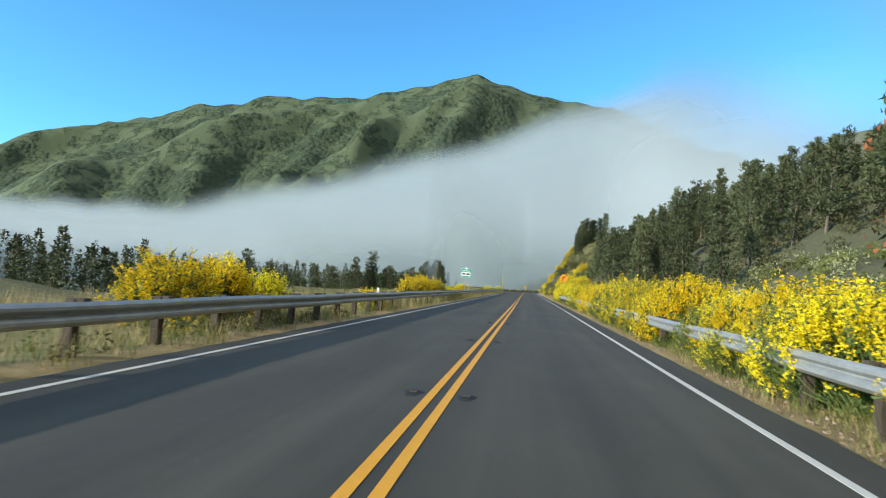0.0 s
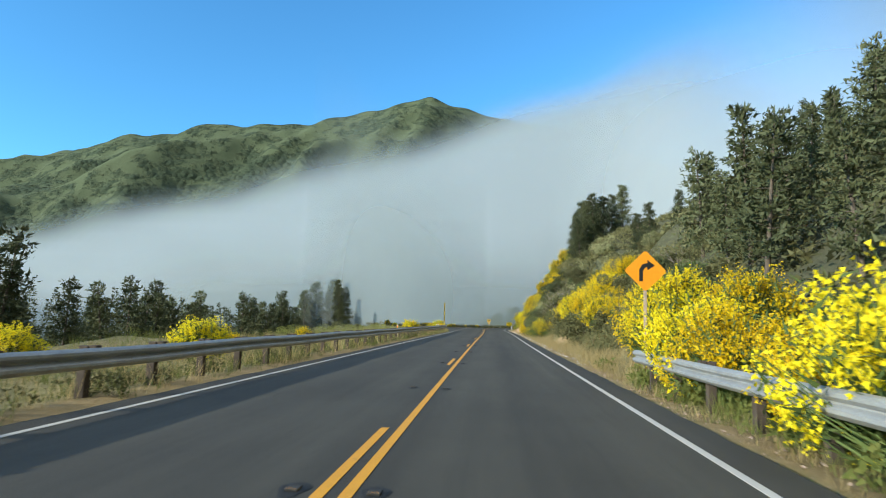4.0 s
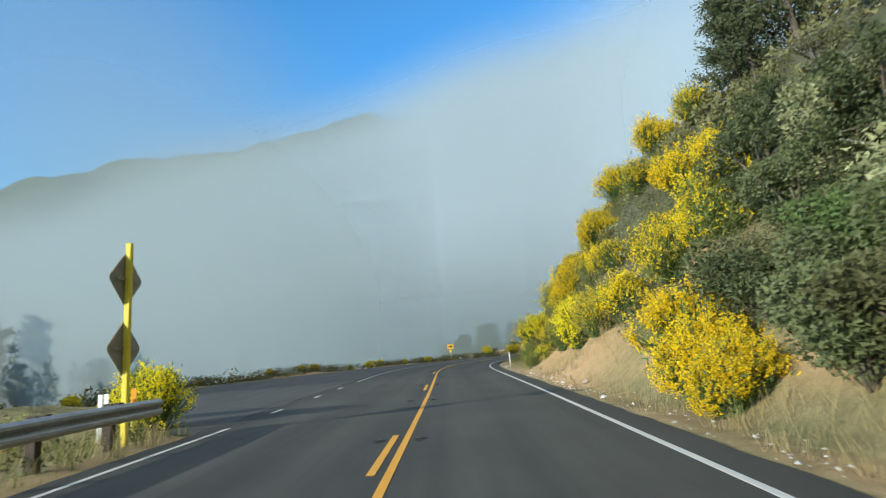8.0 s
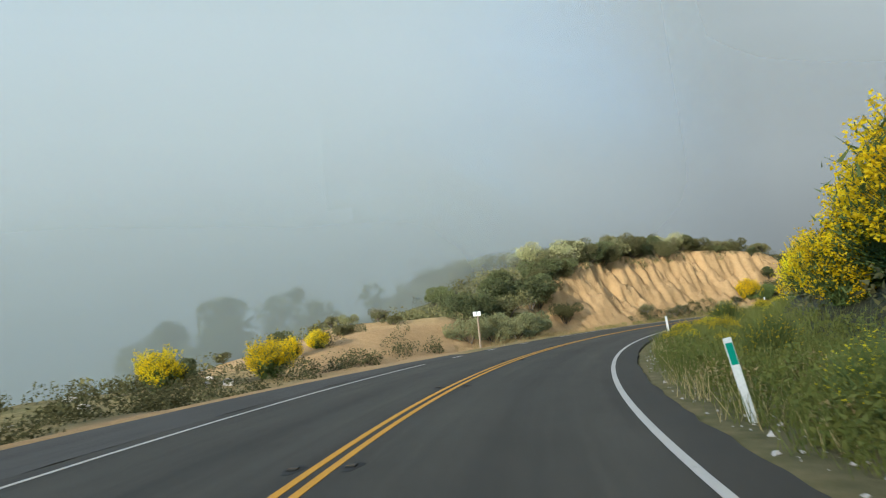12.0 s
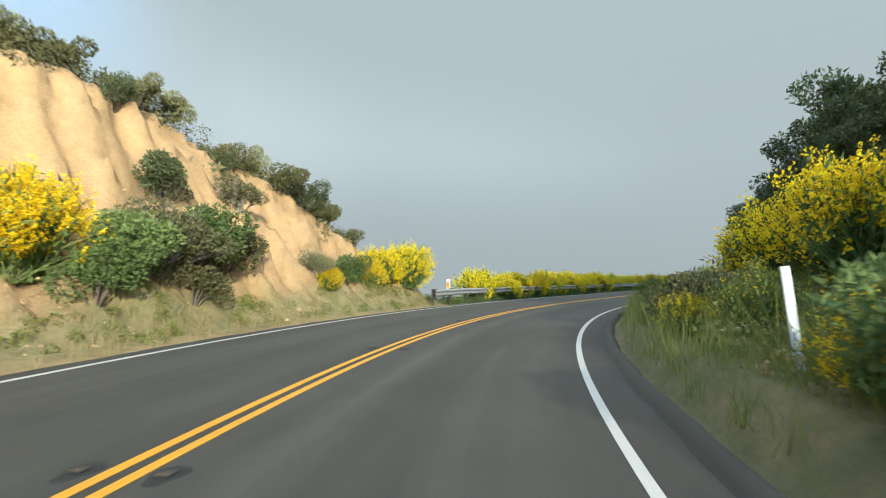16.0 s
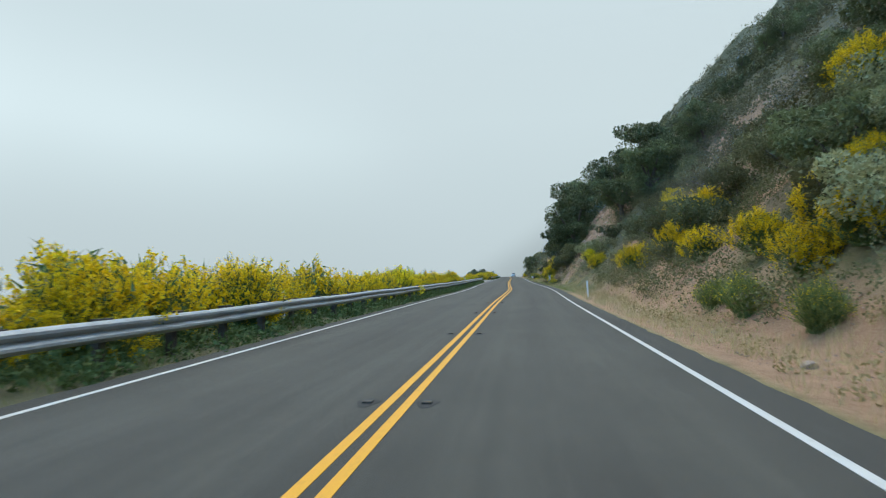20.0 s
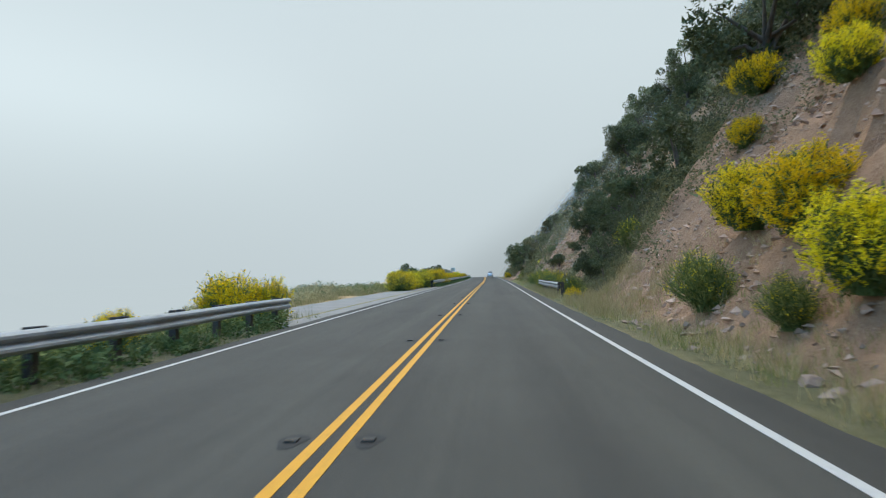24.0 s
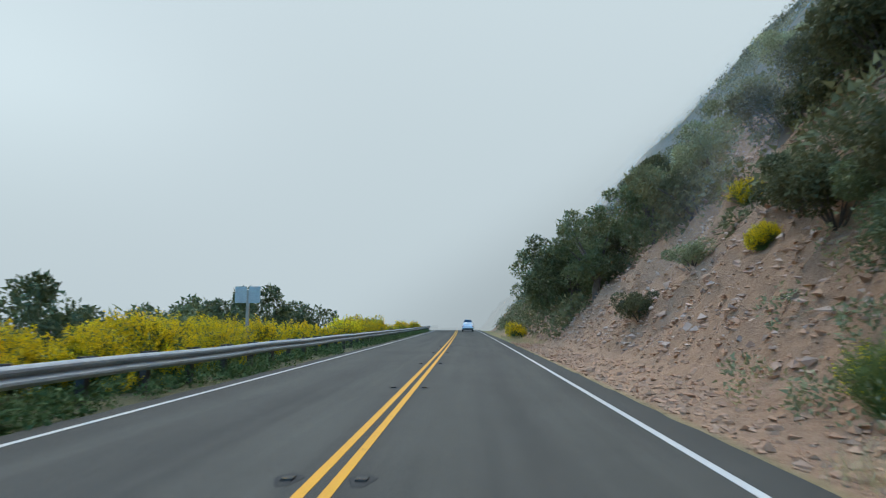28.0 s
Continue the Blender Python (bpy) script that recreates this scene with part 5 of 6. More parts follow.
# left side
for s0, d0, z0 in ((160, -22, 0.78), (163, -24, 0.85), (166.5, -25, 0.8), (161.5, -26, 0.85), (158, -27, 0.75), (164.5, -22.5, 0.7)):
    plant(("pine", 1004 + int(s0) % 2), s0, d0, z0, "dark pine at the edge of the valley", "tree", "pines in the valley")
for s0, d0, z0 in ((12.2, -7.2, 1.0), (14.5, -7.2, 0.9), (16.8, -7.2, 0.85), (24.3, -5.6, 0.5), (42, -7.2, 1.0), (45.7, -7, 1.05), (48.5, -7.4, 0.8), (51.5, -7, 0.9), (57, -8, 0.7), (61.5, -8, 0.8),
                   (65.6, -7, 0.6), (70.6, -7, 0.7), (87, -8, 0.8), (136, -8, 0.9), (153, -7.4, 0.6), (151, -6, 0.8)):
    plant(("broom", int(s0 * 3)), s0, d0, z0, *BR, "broom bushes along the road")
brooms(5, 72, 145, -11, -7.5, 0.4, 0.7)
for k in range(16):
    s0 = 164 + 3.1 * k
    plant(("broom", k), s0, -float(np.interp(s0, *TURNOUT)) - rng.uniform(1.2, 3.5), rng.uniform(0.3, 0.6), *BR, "broom bushes along the road")
brooms(4, 224, 236, -13, -9.5, 0.5, 0.8)
for k in range(40):
    s0 = 257 + 1.2 * k
    q = float(np.interp(s0, [246, 262, 275, 290, 306], [11, 7.0, 6.2, 5.6, 5.6]) + np.interp(s0, CUT_S, CUT_TOP) / 1.45)
    plant(("shrub", (0, 5, 1, 2, 5, 4, 3)[k % 7]), s0, -q - rng.uniform(0.5, 2.0), rng.uniform(0.75, 1.35) * (1.55 if s0 < 284 else 1.0), "grey green shrub along the top of the cut", "shrub", "scrub above the cut slope")
for s0, d0, z0, k in ((290.6, -7.1, 1.5, 6), (292.6, -7.6, 1.3, 0), (299.6, -7.4, 1.1, 6), (283, -7.0, 0.8, 4), (279.9, -6.4, 0.75, 3), (268, -7.4, 0.8, 4), (272, -6.9, 0.8, 4), (274, -7.0, 0.7, 4), (270.4, -6.6, 0.5, 4), (294.5, -8.6, 1.0, 4)):
    plant(("shrub", k), s0, d0, z0, "green shrub growing on the sandy cut slope", "shrub", "scrub above the cut slope")
for s0, d0, z0 in ((286.2, -7.8, 1.45), (297, -6.4, 0.5), (300.5, -7.0, 0.8), (301.6, -6.9, 1.0), (303.5, -6.4, 1.15), (310.6, -5.6, 1.1), (314.6, -5.35, 0.9), (318.5, -5.5, 0.85)):
    plant(("broom", 1006 + int(s0) % 2), s0, d0, z0, *BR, "broom bushes along the road")
brooms(10, 313, 340, -5.8, -5.3, 0.85, 1.0, kinds_=(1006, 1007))
broom_hedge(22, 314, 352, -6.6, -5.7, 0.85, 1.08, "yellow flowering broom hanging over the guard rail")
broom_hedge(24, 352, 404, -7.0, -6.1, 0.7, 1.05, "yellow flowering broom thicket behind the guard rail")
brooms(6, 352, 392, -6.6, -5.9, 0.8, 1.15, kinds_=(1006, 1007))
broom_hedge(13, 402, 438, -7.4, -6.2, 0.55, 0.9, "low yellow broom thicket behind the guard rail")
for s0, d0, z0 in ((452, -6.4, 0.75), (449.6, -6.8, 0.6), (456.5, -6.6, 0.55), (444, -6.8, 0.5)):
    plant(("broom", 1006 + int(s0) % 2), s0, d0, z0, *BR, "broom bushes along the road")
cover("verge_scrub", 260, 438, 466, -9, -5.6, 0.25, 0.6, BLADE, "pale green weeds behind the end of the guard rail", 90, 0.06, None, -0.3)
brooms(2, 462, 466, -7.6, -6.6, 0.8, 1.0)
brooms(10, 496, 509, -7.6, -6.2, 0.8, 1.05, kinds_=FINE)
plant(("broom", 1009), 508.2, -6.0, 1.2, "tall half green broom bush with yellow flowers on top", "broom bush", "broom bushes along the road")
plant(("broom", 1006), 527, -5.7, 0.85, *BR, "broom bushes along the road")
brooms(9, 541, 562, -6.8, -5.9, 0.75, 0.95, kinds_=(1006, 1007))
for s0, d0, z0 in ((521.0, -6.0, 1.1), (523.3, -5.9, 1.15), (526, -6.2, 1.05)):
    plant(("broom", 1006 + int(s0) % 2), s0, d0, z0, *BR, "broom bushes along the road")
brooms(7, 527, 540, -7.4, -6.0, 0.7, 0.95, kinds_=(5, 1, 0))
brooms(4, 572, 640, -7.4, -5.8, 0.8, 1.1, kinds_=(5, 1, 0))
broom_hedge(24, 545, 600, -7.4, -6.2, 0.7, 0.95, "yellow broom thicket behind the guard rail")
for s0, d0, z0 in ((541, -11.5, 0.8), (546, -11, 0.8), (551, -10.6, 0.75), (556, -10.2, 0.8), (560, -11, 0.8), (563, -10.5, 0.75), (566, -11.5, 0.85), (569, -11, 0.85), (574, -11, 0.95), (578, -11, 0.95), (572, -12, 1.0), (584, -12, 0.95), (405, -9, 0.55), (530, -9, 0.7), (526.5, -9.5, 0.7), (425, -10, 0.6), (432, -11, 0.6)):
    plant(("oak", int(s0)), s0, d0, z0, "dark green bushy tree beyond the guard rail", "tree", "trees beyond the guard rail", None, 2.0)
for k in range(18):
    plant(("pine", 1004 + k % 2), 172 + 2.6 * k, -(23 + 9 * rng.random()), rng.uniform(0.28, 0.5), "dark tree standing in the fog", "tree", "trees in the fog")
shrubs(20, 252, 302, -24, -13, 1.0, 1.9, group="scrub above the cut slope")
shrubs(16, 205, 246, -20, -11, 0.5, 0.9)
shrubs(12, 155, 190, -24, -17.5, 0.5, 1.0)
for s0, d0, z0 in ((243.6, -8.6, 1.3), (246, -8.2, 1.5), (248.6, -8.1, 1.5), (251, -8.3, 1.5), (247.4, -10.4, 1.9), (250, -10, 1.9), (252, -8.6, 1.6), (255, -10.5, 2.0), (258, -9.2, 1.6), (254, -13.5, 2.2), (250, -11.5, 1.6), (257, -15, 2.2), (260, -12.5, 2.0)):
    plant(("shrub", 3 if d0 > -8.7 else 5 if d0 < -10 else 1), s0, d0, z0, "tall pale flowering shrub beside the cut slope", "shrub", "scrub above the cut slope")
for k in range(34):
    s0 = 92 + 84 * (k + rng.random()) / 34
    plant(("pine", k), s0, -(23.5 + 9 * rng.random()), rng.uniform(0.45, 0.78), "dark pine at the edge of the valley", "tree", "pines in the valley")
for k in range(96):
    s0 = 20 + 210 * (k + rng.random()) / 96
    plant(("pine", k), s0, -(34 + 38 * rng.random()), rng.uniform(0.55, 0.9) * (0.62 + 0.42 * min(1, s0 / 120)), "dark pine in the misty valley", "tree", "pines in the valley")


for k in range(20):
    x0, y0 = -100 + 4.7 * k + rng.normal(0, 1.5), rng.uniform(268, 280)
    s0, d0 = along([x0], [y0])
    plant(("oak", k), float(s0[0]), float(d0[0]), rng.uniform(1.5, 2.4), "dark tree standing in the fog", "tree", "trees in the fog")


def conifer_wood(n, s0, s1, d0, d1):
    """A wood of narrow conifers grown together on the falling ground, seen from afar over its tops."""
    g = np.random.default_rng(5)
    s, d = g.uniform(s0, s1, n), g.uniform(d0, d1, n)
    x, y, _ = at(s, d)
    z = height(s, d)
    h = -z + g.uniform(0.8, 3.8, n) * (0.7 + 0.5 * bumps(s, d, 9.0, 2.0))
    per = 330
    f = g.random(n * per) ** 0.8
    a = g.uniform(0, 6.28, n * per)
    hh = np.repeat(h, per)
    r = (0.15 + 0.22 * hh * (1 - f) * g.uniform(0.5, 1.1, n * per)).clip(0, 1.7) * g.uniform(0.3, 1.0, n * per)
    q = np.stack([np.repeat(x, per) + r * np.cos(a), np.repeat(y, per) + r * np.sin(a), np.repeat(z, per) + 0.3 + f * hh], 1)
    up = np.stack([np.cos(a), np.sin(a), 0 * a + 0.5], 1) * 0.8
    tagged(new("conifer_wood", tris_mesh("conifer_wood", leaves_at(q, 0.15, g, 2.0, up), NEEDLE)), "band of dark conifers in the misty valley", "wood", kind="stuff")


conifer_wood(480, 6, 200, -62, -27)

for k in range(16):
    x0, y0 = 6 + 2.8 * k + rng.normal(0, 1.2), rng.uniform(266, 284)
    s0, d0 = along([x0], [y0])
    z0 = float(height(s0, d0)[0])
    plant(("oak", k), float(s0[0]), float(d0[0]), (rng.uniform(3.5, 8.0) - z0) / 7, "dark tree standing in the fog", "tree", "trees in the fog")

# upper part of the broom bank
for s0, d0, z0 in ((117, 10.4, 1.1), (119.5, 11.9, 1.0), (114.5, 11.4, 1.1), (189.5, 7.2, 1.05), (193, 8.4, 1.2)):
    plant(("broom", 1006 + int(s0) % 2), s0, d0, z0, *BR, "broom bushes along the road")
for s0, d0, z0 in ((120.5, 14.6, 0.46), (131, 16.0, 0.42), (118.4, 16.2, 0.4)):
    plant(("pine", 1004 + int(s0) % 2), s0, d0, z0, *PN)
for s0, d0, z0, k in ((289.3, -6.9, 1.5, 4), (288.2, -6.6, 1.25, 6), (289.8, -6.3, 0.9, 2), (291.4, -8.8, 1.3, 5), (287.0, -6.5, 1.0, 6), (296.8, -6.9, 0.8, 4)):
    plant(("shrub", k), s0, d0, z0, "green shrub growing on the sandy cut slope", "shrub", "scrub above the cut slope")
for s0, d0, z0 in ((152.0, 9.2, 0.42), (149.8, 8.6, 0.34), (148.2, 9.6, 0.4), (155.0, 11.0, 0.42)):
    plant(("oak", int(s0)), s0, d0, z0, "low dark oak scrub on the bank", "tree", "oaks on the hillside")
for s0, d0, z0, k in ((147.0, 7.4, 1.2, 5), (148.8, 7.2, 1.1, 5), (151.0, 7.6, 1.2, 0), (145.8, 8.4, 1.2, 5), (144.6, 7.6, 1.1, 4), (150.4, 10.6, 1.4, 3)):
    plant(("shrub", k), s0, d0, z0, "dark green chaparral shrub on the bank" if k == 5 else "grey chaparral shrub on the bank", "shrub", "chaparral on the slope")
for s0, d0, z0 in ((331.5, 9.0, 0.62), (334.5, 9.9, 0.78), (338, 11.2, 0.8), (336.5, 13.5, 0.95)):
    plant(("oak", int(s0)), s0, d0, z0, *OK)
for s0, d0, z0, k in ((186, 9.4, 1.3, 4), (188, 10.6, 1.5, 4), (184, 8.6, 1.0, 4), (187, 7.8, 0.8, 6), (190, 11.8, 1.5, 5), (183, 10.5, 1.2, 5)):
    plant(("shrub", k), s0, d0, z0, "half bare brown shrub on the grassy bank" if k == 4 else "green shrub on the grassy bank", "shrub", "chaparral on the slope")

# ---- ground cover ----
bare_cut = lambda s, d: ~(((s > 498) & (s < 528) & (d < 9 + 0.4 * (526 - s) + 3.5 * bumps(s, d, 2.5, 3.0))) | ((s > 424) & (s < 464) & (d < 11)) | ((s > 547) & (s < 572) & (d < 10)))
cover("scrub_cover", 900, 94, 190, 6.5, 14, 0.45, 0.95, SCRUB, "dense grey green chaparral covering the bank", 360, 0.05, lambda s, d: bare_earth(s, d) < 0.2, -0.5)
cover("scrub_cover", 1500, 93, 190, 13, 36, 0.4, 0.85, SCRUB, "dense grey green chaparral high on the bank", 80, 0.15, None, -0.5)
cover("scrub_cover", 900, 90, 200, 34, 58, 0.6, 1.2, SCRUB, "chaparral along the top of the bank", 60, 0.2, None, -0.6)
cover("scrub_cover", 700, 190, 320, 10, 36, 0.4, 0.9, SCRUB, "dense chaparral on the hill inside the bend", 80, 0.14)
cover("scrub_cover", 500, 45, 100, 9, 40, 0.5, 1.0, SCRUB, "dark undergrowth below the pines", 70, 0.16)
cover("scrub_cover", 1300, 322, 560, 7.0, 15, 0.45, 1.0, SCRUB, "grey green chaparral at the foot of the hillside", 330, 0.058, bare_cut, -0.1)
cover("scrub_cover", 3000, 323, 560, 14, 44, 0.6, 1.3, SCRUB, "grey green chaparral on the steep hillside", 90, 0.17, bare_cut, -0.1)
cover("scrub_cover", 900, 330, 640, 40, 62, 0.7, 1.4, SCRUB, "chaparral along the ridge", 60, 0.22)
cover("scrub_cover", 2400, 500, 640, 7, 40, 0.6, 1.3, SCRUB, "chaparral on the far slope", 80, 0.17, bare_cut)
cover("pale_scrub_cover", 260, 2, 52, 8.5, 22, 0.4, 0.9, PALE, "pale scrub on the grassy bank", 60, 0.11)
cover("verge_scrub", 420, 2, 56, 8.0, 22, 0.4, 0.8, BLADE, "green scrub on the grassy bank", 70, 0.11)
cover("dry_weeds", 260, 424, 444, 5.3, 9.5, 0.2, 0.5, STRAW, "dry brown weeds on the earth of the cut", 80, 0.05, None, -0.1)
cover("verge_scrub", 150, 424, 446, 5.0, 8.5, 0.2, 0.5, SCRUB, "grey green weeds on the earth of the cut", 120, 0.05, None, 0.2)
cover("scrub_cover", 620, 496, 552, 6.0, 20, 0.3, 0.75, PALE, "pale grey green scrub clinging to the rocky cut", 170, 0.06, lambda s, d: bumps(s, d, 4.5, 2.0) > 0.0, 0.3)
cover("dry_weeds", 260, 496, 552, 5.6, 18, 0.25, 0.6, STRAW, "dry brown brush on the rocky cut", 100, 0.06, lambda s, d: bumps(s, d, 4.0, 7.0) > 0.1)
cover("pale_scrub_cover", 150, 498, 552, 7, 18, 0.3, 0.6, PALE, "pale grey brush on the rocky cut", 120, 0.06, lambda s, d: bumps(s, d, 5.0, 5.0) > 0.1)
cover("verge_scrub", 420, 222, 262, 4.9, 8.5, 0.2, 0.42, BLADE, "bright green weeds inside the bend", 130, 0.05, None, 0.0)
cover("scrub_cover", 160, 206, 240, -15, -7.5, 0.25, 0.6, SCRUB, "grey green weeds on the sandy bank", 150, 0.06, lambda s, d: -d > np.interp(s, *TURNOUT) + 1.0, 0.2)
cover("scrub_cover", 130, 514, 546, 5.8, 10.5, 0.25, 0.6, SCRUB, "olive weeds at the foot of the rocky cut", 170, 0.055, None, 0.1)
cover("dry_weeds", 200, 514, 546, 5.2, 9.5, 0.2, 0.45, STRAW, "dry brown weeds at the foot of the rocky cut", 110, 0.05, None, 0.1)
cover("verge_scrub", 160, 514, 546, 5.2, 8.5, 0.2, 0.5, BLADE, "green weeds at the foot of the rocky cut", 130, 0.05, None, 0.1)
cover("pale_scrub_cover", 120, 136, 152, 9.5, 17, 0.4, 0.8, PALE, "pale flowering scrub high on the bank", 150, 0.08)
cover("pale_scrub_cover", 150, 116, 152, -14, -7, 0.3, 0.7, PALE, "pale brush behind the guard rail", 130, 0.06)
cover("verge_scrub", 260, 112, 152, -15, -7, 0.3, 0.7, BLADE, "bright green brush behind the guard rail", 130, 0.06)
cover("pale_scrub_cover", 420, 100, 600, 7.5, 40, 0.4, 0.9, PALE, "pale flowering scrub scattered on the hillside", 60, 0.13, bare_cut)
cover("scrub_cover", 420, 246, 304, -26, -9, 0.4, 1.0, SCRUB, "scrub growing along the top of the cut", 60, 0.13, lambda s, d: height(s, d) > np.interp(s, [246, 262, 290, 304], [0.5, 5.4, 6.2, 1.5]))
cover("scrub_cover", 900, 258, 305, -15, -7.5, 0.35, 0.75, SCRUB, "olive scrub hanging over the lip of the cut", 200, 0.06, lambda s, d: height(s, d) > np.interp(s, CUT_S, CUT_TOP) * 0.93 + 0.1, -0.7)
cover("scrub_cover", 600, 246, 280, -34, -12, 0.5, 1.0, SCRUB, "scrub on the rise behind the cut", 70, 0.13, lambda s, d: (s > 250) | (d < -16), -0.5)
cover("scrub_cover", 420, 100, 250, -40, -14, 0.4, 1.0, SCRUB, "scrub at the edge of the valley")
cover("dry_weeds", 420, 466, 505, -11.6, -9.5, 0.4, 0.8, STRAW, "dry bushy weeds behind the gravel turnout", 110, 0.07, None, -0.2)
cover("pale_scrub_cover", 260, 466, 505, -12, -9.9, 0.5, 0.95, PALE, "grey green weeds behind the gravel turnout", 110, 0.07)
cover("verge_scrub", 160, 488, 506, -12, -9.0, 0.4, 0.85, BLADE, "green weeds behind the gravel turnout", 100, 0.07)
clear = lambda s, d: ~((np.abs(s - 193.6) < 1.6) & (d < 6.0))
cover("verge_scrub", 220, 198, 224, 4.95, 6.6, 0.22, 0.45, BLADE, "green weeds crowding the road edge in the bend", 100, 0.05, clear, -0.2)
cover("verge_scrub", 1300, 190, 336, 5.35, 9.5, 0.3, 0.6, BLADE, "green weeds along the road edge", 110, 0.05, clear)
cover("dry_weeds", 130, 265, 280, -7.6, -5.8, 0.2, 0.5, SCRUB, "brown green weeds at the foot of the cut slope", 160, 0.045, None, 0.0)
cover("verge_scrub", 170, 258, 304, -6.6, -5.0, 0.12, 0.3, BLADE, "green weeds at the foot of the cut slope", 80, 0.045)
cover("dry_weeds", 420, 190, 420, 5.0, 7.5, 0.2, 0.45, STRAW, "dry brown weeds along the road edge", 90, 0.045, clear)
cover("verge_scrub", 3000, 305, 640, -4.5, -6.2, 0.16, 0.4, STEM, "green weeds under the guard rail", 70, 0.055, lambda s, d: (s < 462) | (s > 512), -0.5)
cover("verge_scrub", 2600, 164, 236, -17, -8, 0.35, 0.7, SCRUB, "grey green weeds along the edge of the turnout", 80, 0.06, lambda s, d: (-d > np.interp(s, *TURNOUT) + 0.75) & (-d < np.interp(s, *TURNOUT) + 3.5))
cover("verge_scrub", 150, -5, 90, 4.9, 6.0, 0.2, 0.4, BLADE, "green weeds under the guard rail", 60, 0.09)
grass("dry_grass", 900, 140, 200, 4.6, 7, 0.35, STRAW, "short dry grass at the foot of the bank", lambda s, d: bare_earth(s, d) < 0.35)
grass("dry_grass", 2600, 84, 142, 4.6, 8.0, 0.45, STRAW, "tall dry straw coloured grass on the verge", lambda s, d: bare_earth(s, d) < 0.35)
grass("dry_grass", 1500, -12, 150, -6.6, -4.6, 0.5, STRAW, "tall dry grass along the guard rail")
grass("green_grass", 2200, -12, 150, -6.4, -4.5, 0.42, BLADE, "green weeds among the dry grass along the guard rail")
cover("verge_scrub", 520, -12, 150, -6.6, -4.9, 0.18, 0.4, SCRUB, "dark weeds round the posts of the guard rail", 70, 0.05)
grass("dry_grass", 1100, -8, 92, 4.35, 5.6, 0.22, STRAW, "sparse dry grass at the road edge")
grass("dry_grass", 900, 190, 258, 4.5, 7.5, 0.4, STRAW, "dry grass inside the bend")
grass("green_grass", 2600, 190, 258, 4.5, 7.0, 0.5, BLADE, "green grass at the road edge inside the bend")
grass("dry_grass", 3600, 0, 150, -13, -6, 0.5, STRAW, "dry grass under and behind the guard rail")
grass("dry_grass", 1500, 240, 305, -8.5, -4.5, 0.4, STRAW, "dry grass at the foot of the cut slope")
grass("dry_grass", 2200, 462, 500, 4.4, 7.0, 0.5, STRAW, "dry grass round the short guard rail")
grass("dry_grass", 2600, 465, 512, -14, -8.2, 0.45, STRAW, "dry grass behind the gravel turnout")
grass("green_grass", 2600, 400, 545, 4.5, 6.6, 0.3, BLADE, "short green grass at the foot of the hillside")
grass("dry_grass", 6500, 325, 600, 4.45, 7.5, 0.35, STRAW, "dry grass along the foot of the hillside", lambda s, d: ~((s > 546) & (s < 580)))
grass("green_grass", 4600, 190, 336, 5.4, 9.5, 0.7, BLADE, "lush green grass inside the bend")
grass("green_grass", 3000, 20, 150, -16, -6.5, 0.5, BLADE, "green grass on the valley side")
grass("green_grass", 3000, 255, 340, 4.55, 6.4, 0.5, BLADE, "green grass on the low bank at the road edge")
grass("green_grass", 1600, 306, 338, 5.3, 9, 0.75, BLADE, "tall green grass on the bank below the oaks")
grass("green_grass", 1800, 0, 84, 4.6, 6.5, 0.4, BLADE, "green grass under the guard rail")
grass("green_grass", 1600, 303, 465, -6.5, -4.6, 0.35, BLADE, "green grass under the guard rail")
grass("green_grass", 1400, 455, 512, -16, -8.6, 0.5, BLADE, "green grass behind the gravel turnout")


# ---- stones ----
def rock_mesh(name, seed, mat, flat=0.7):
    g = np.random.default_rng(seed)
    bm = bmesh.new()
    bmesh.ops.create_icosphere(bm, subdivisions=2, radius=0.5)
    for v in bm.verts:
        k = 1 + 0.22 * noise.noise(v.co * 2.1 + Vector((seed, 0, 0))) + 0.12 * noise.noise(v.co * 5 + Vector((0, seed, 0)))
        v.co = Vector((v.co.x * k * 1.25, v.co.y * k, v.co.z * k * flat))
    for _ in range(5):
        n = Vector(g.normal(size=3)).normalized()
        bmesh.ops.bisect_plane(bm, geom=list(bm.verts) + list(bm.edges) + list(bm.faces), plane_co=n * 0.36, plane_no=n, clear_outer=True)
        bmesh.ops.holes_fill(bm, edges=[e for e in bm.edges if e.is_boundary])
    return from_bm(name, bm, mat)


ROCKS = [rock_mesh("rock", k, ROCK) for k in range(4)]
BOULDERS = [rock_mesh("boulder", 10 + k, PALEROCK) for k in range(3)]


def rocks(n, s0, s1, d0, d1, lo, hi, meshes, label, group):
    for k in range(n):
        s, d = rng.uniform(s0, s1), rng.uniform(d0, d1)
        z = float(height(np.array([s]), np.array([d]))[0])
        size = lo + (hi - lo) * rng.random() ** 2
        ob = tagged(new(meshes[0].name.split(".")[0], meshes[k % len(meshes)]), label, "rock", group)
        ob.matrix_basis = stand(s, d, z + (0.12 if size < 0.45 else -0.08) * size, rng.uniform(0, 6.28), size, (rng.normal(0, 0.25), rng.normal(0, 0.25)))


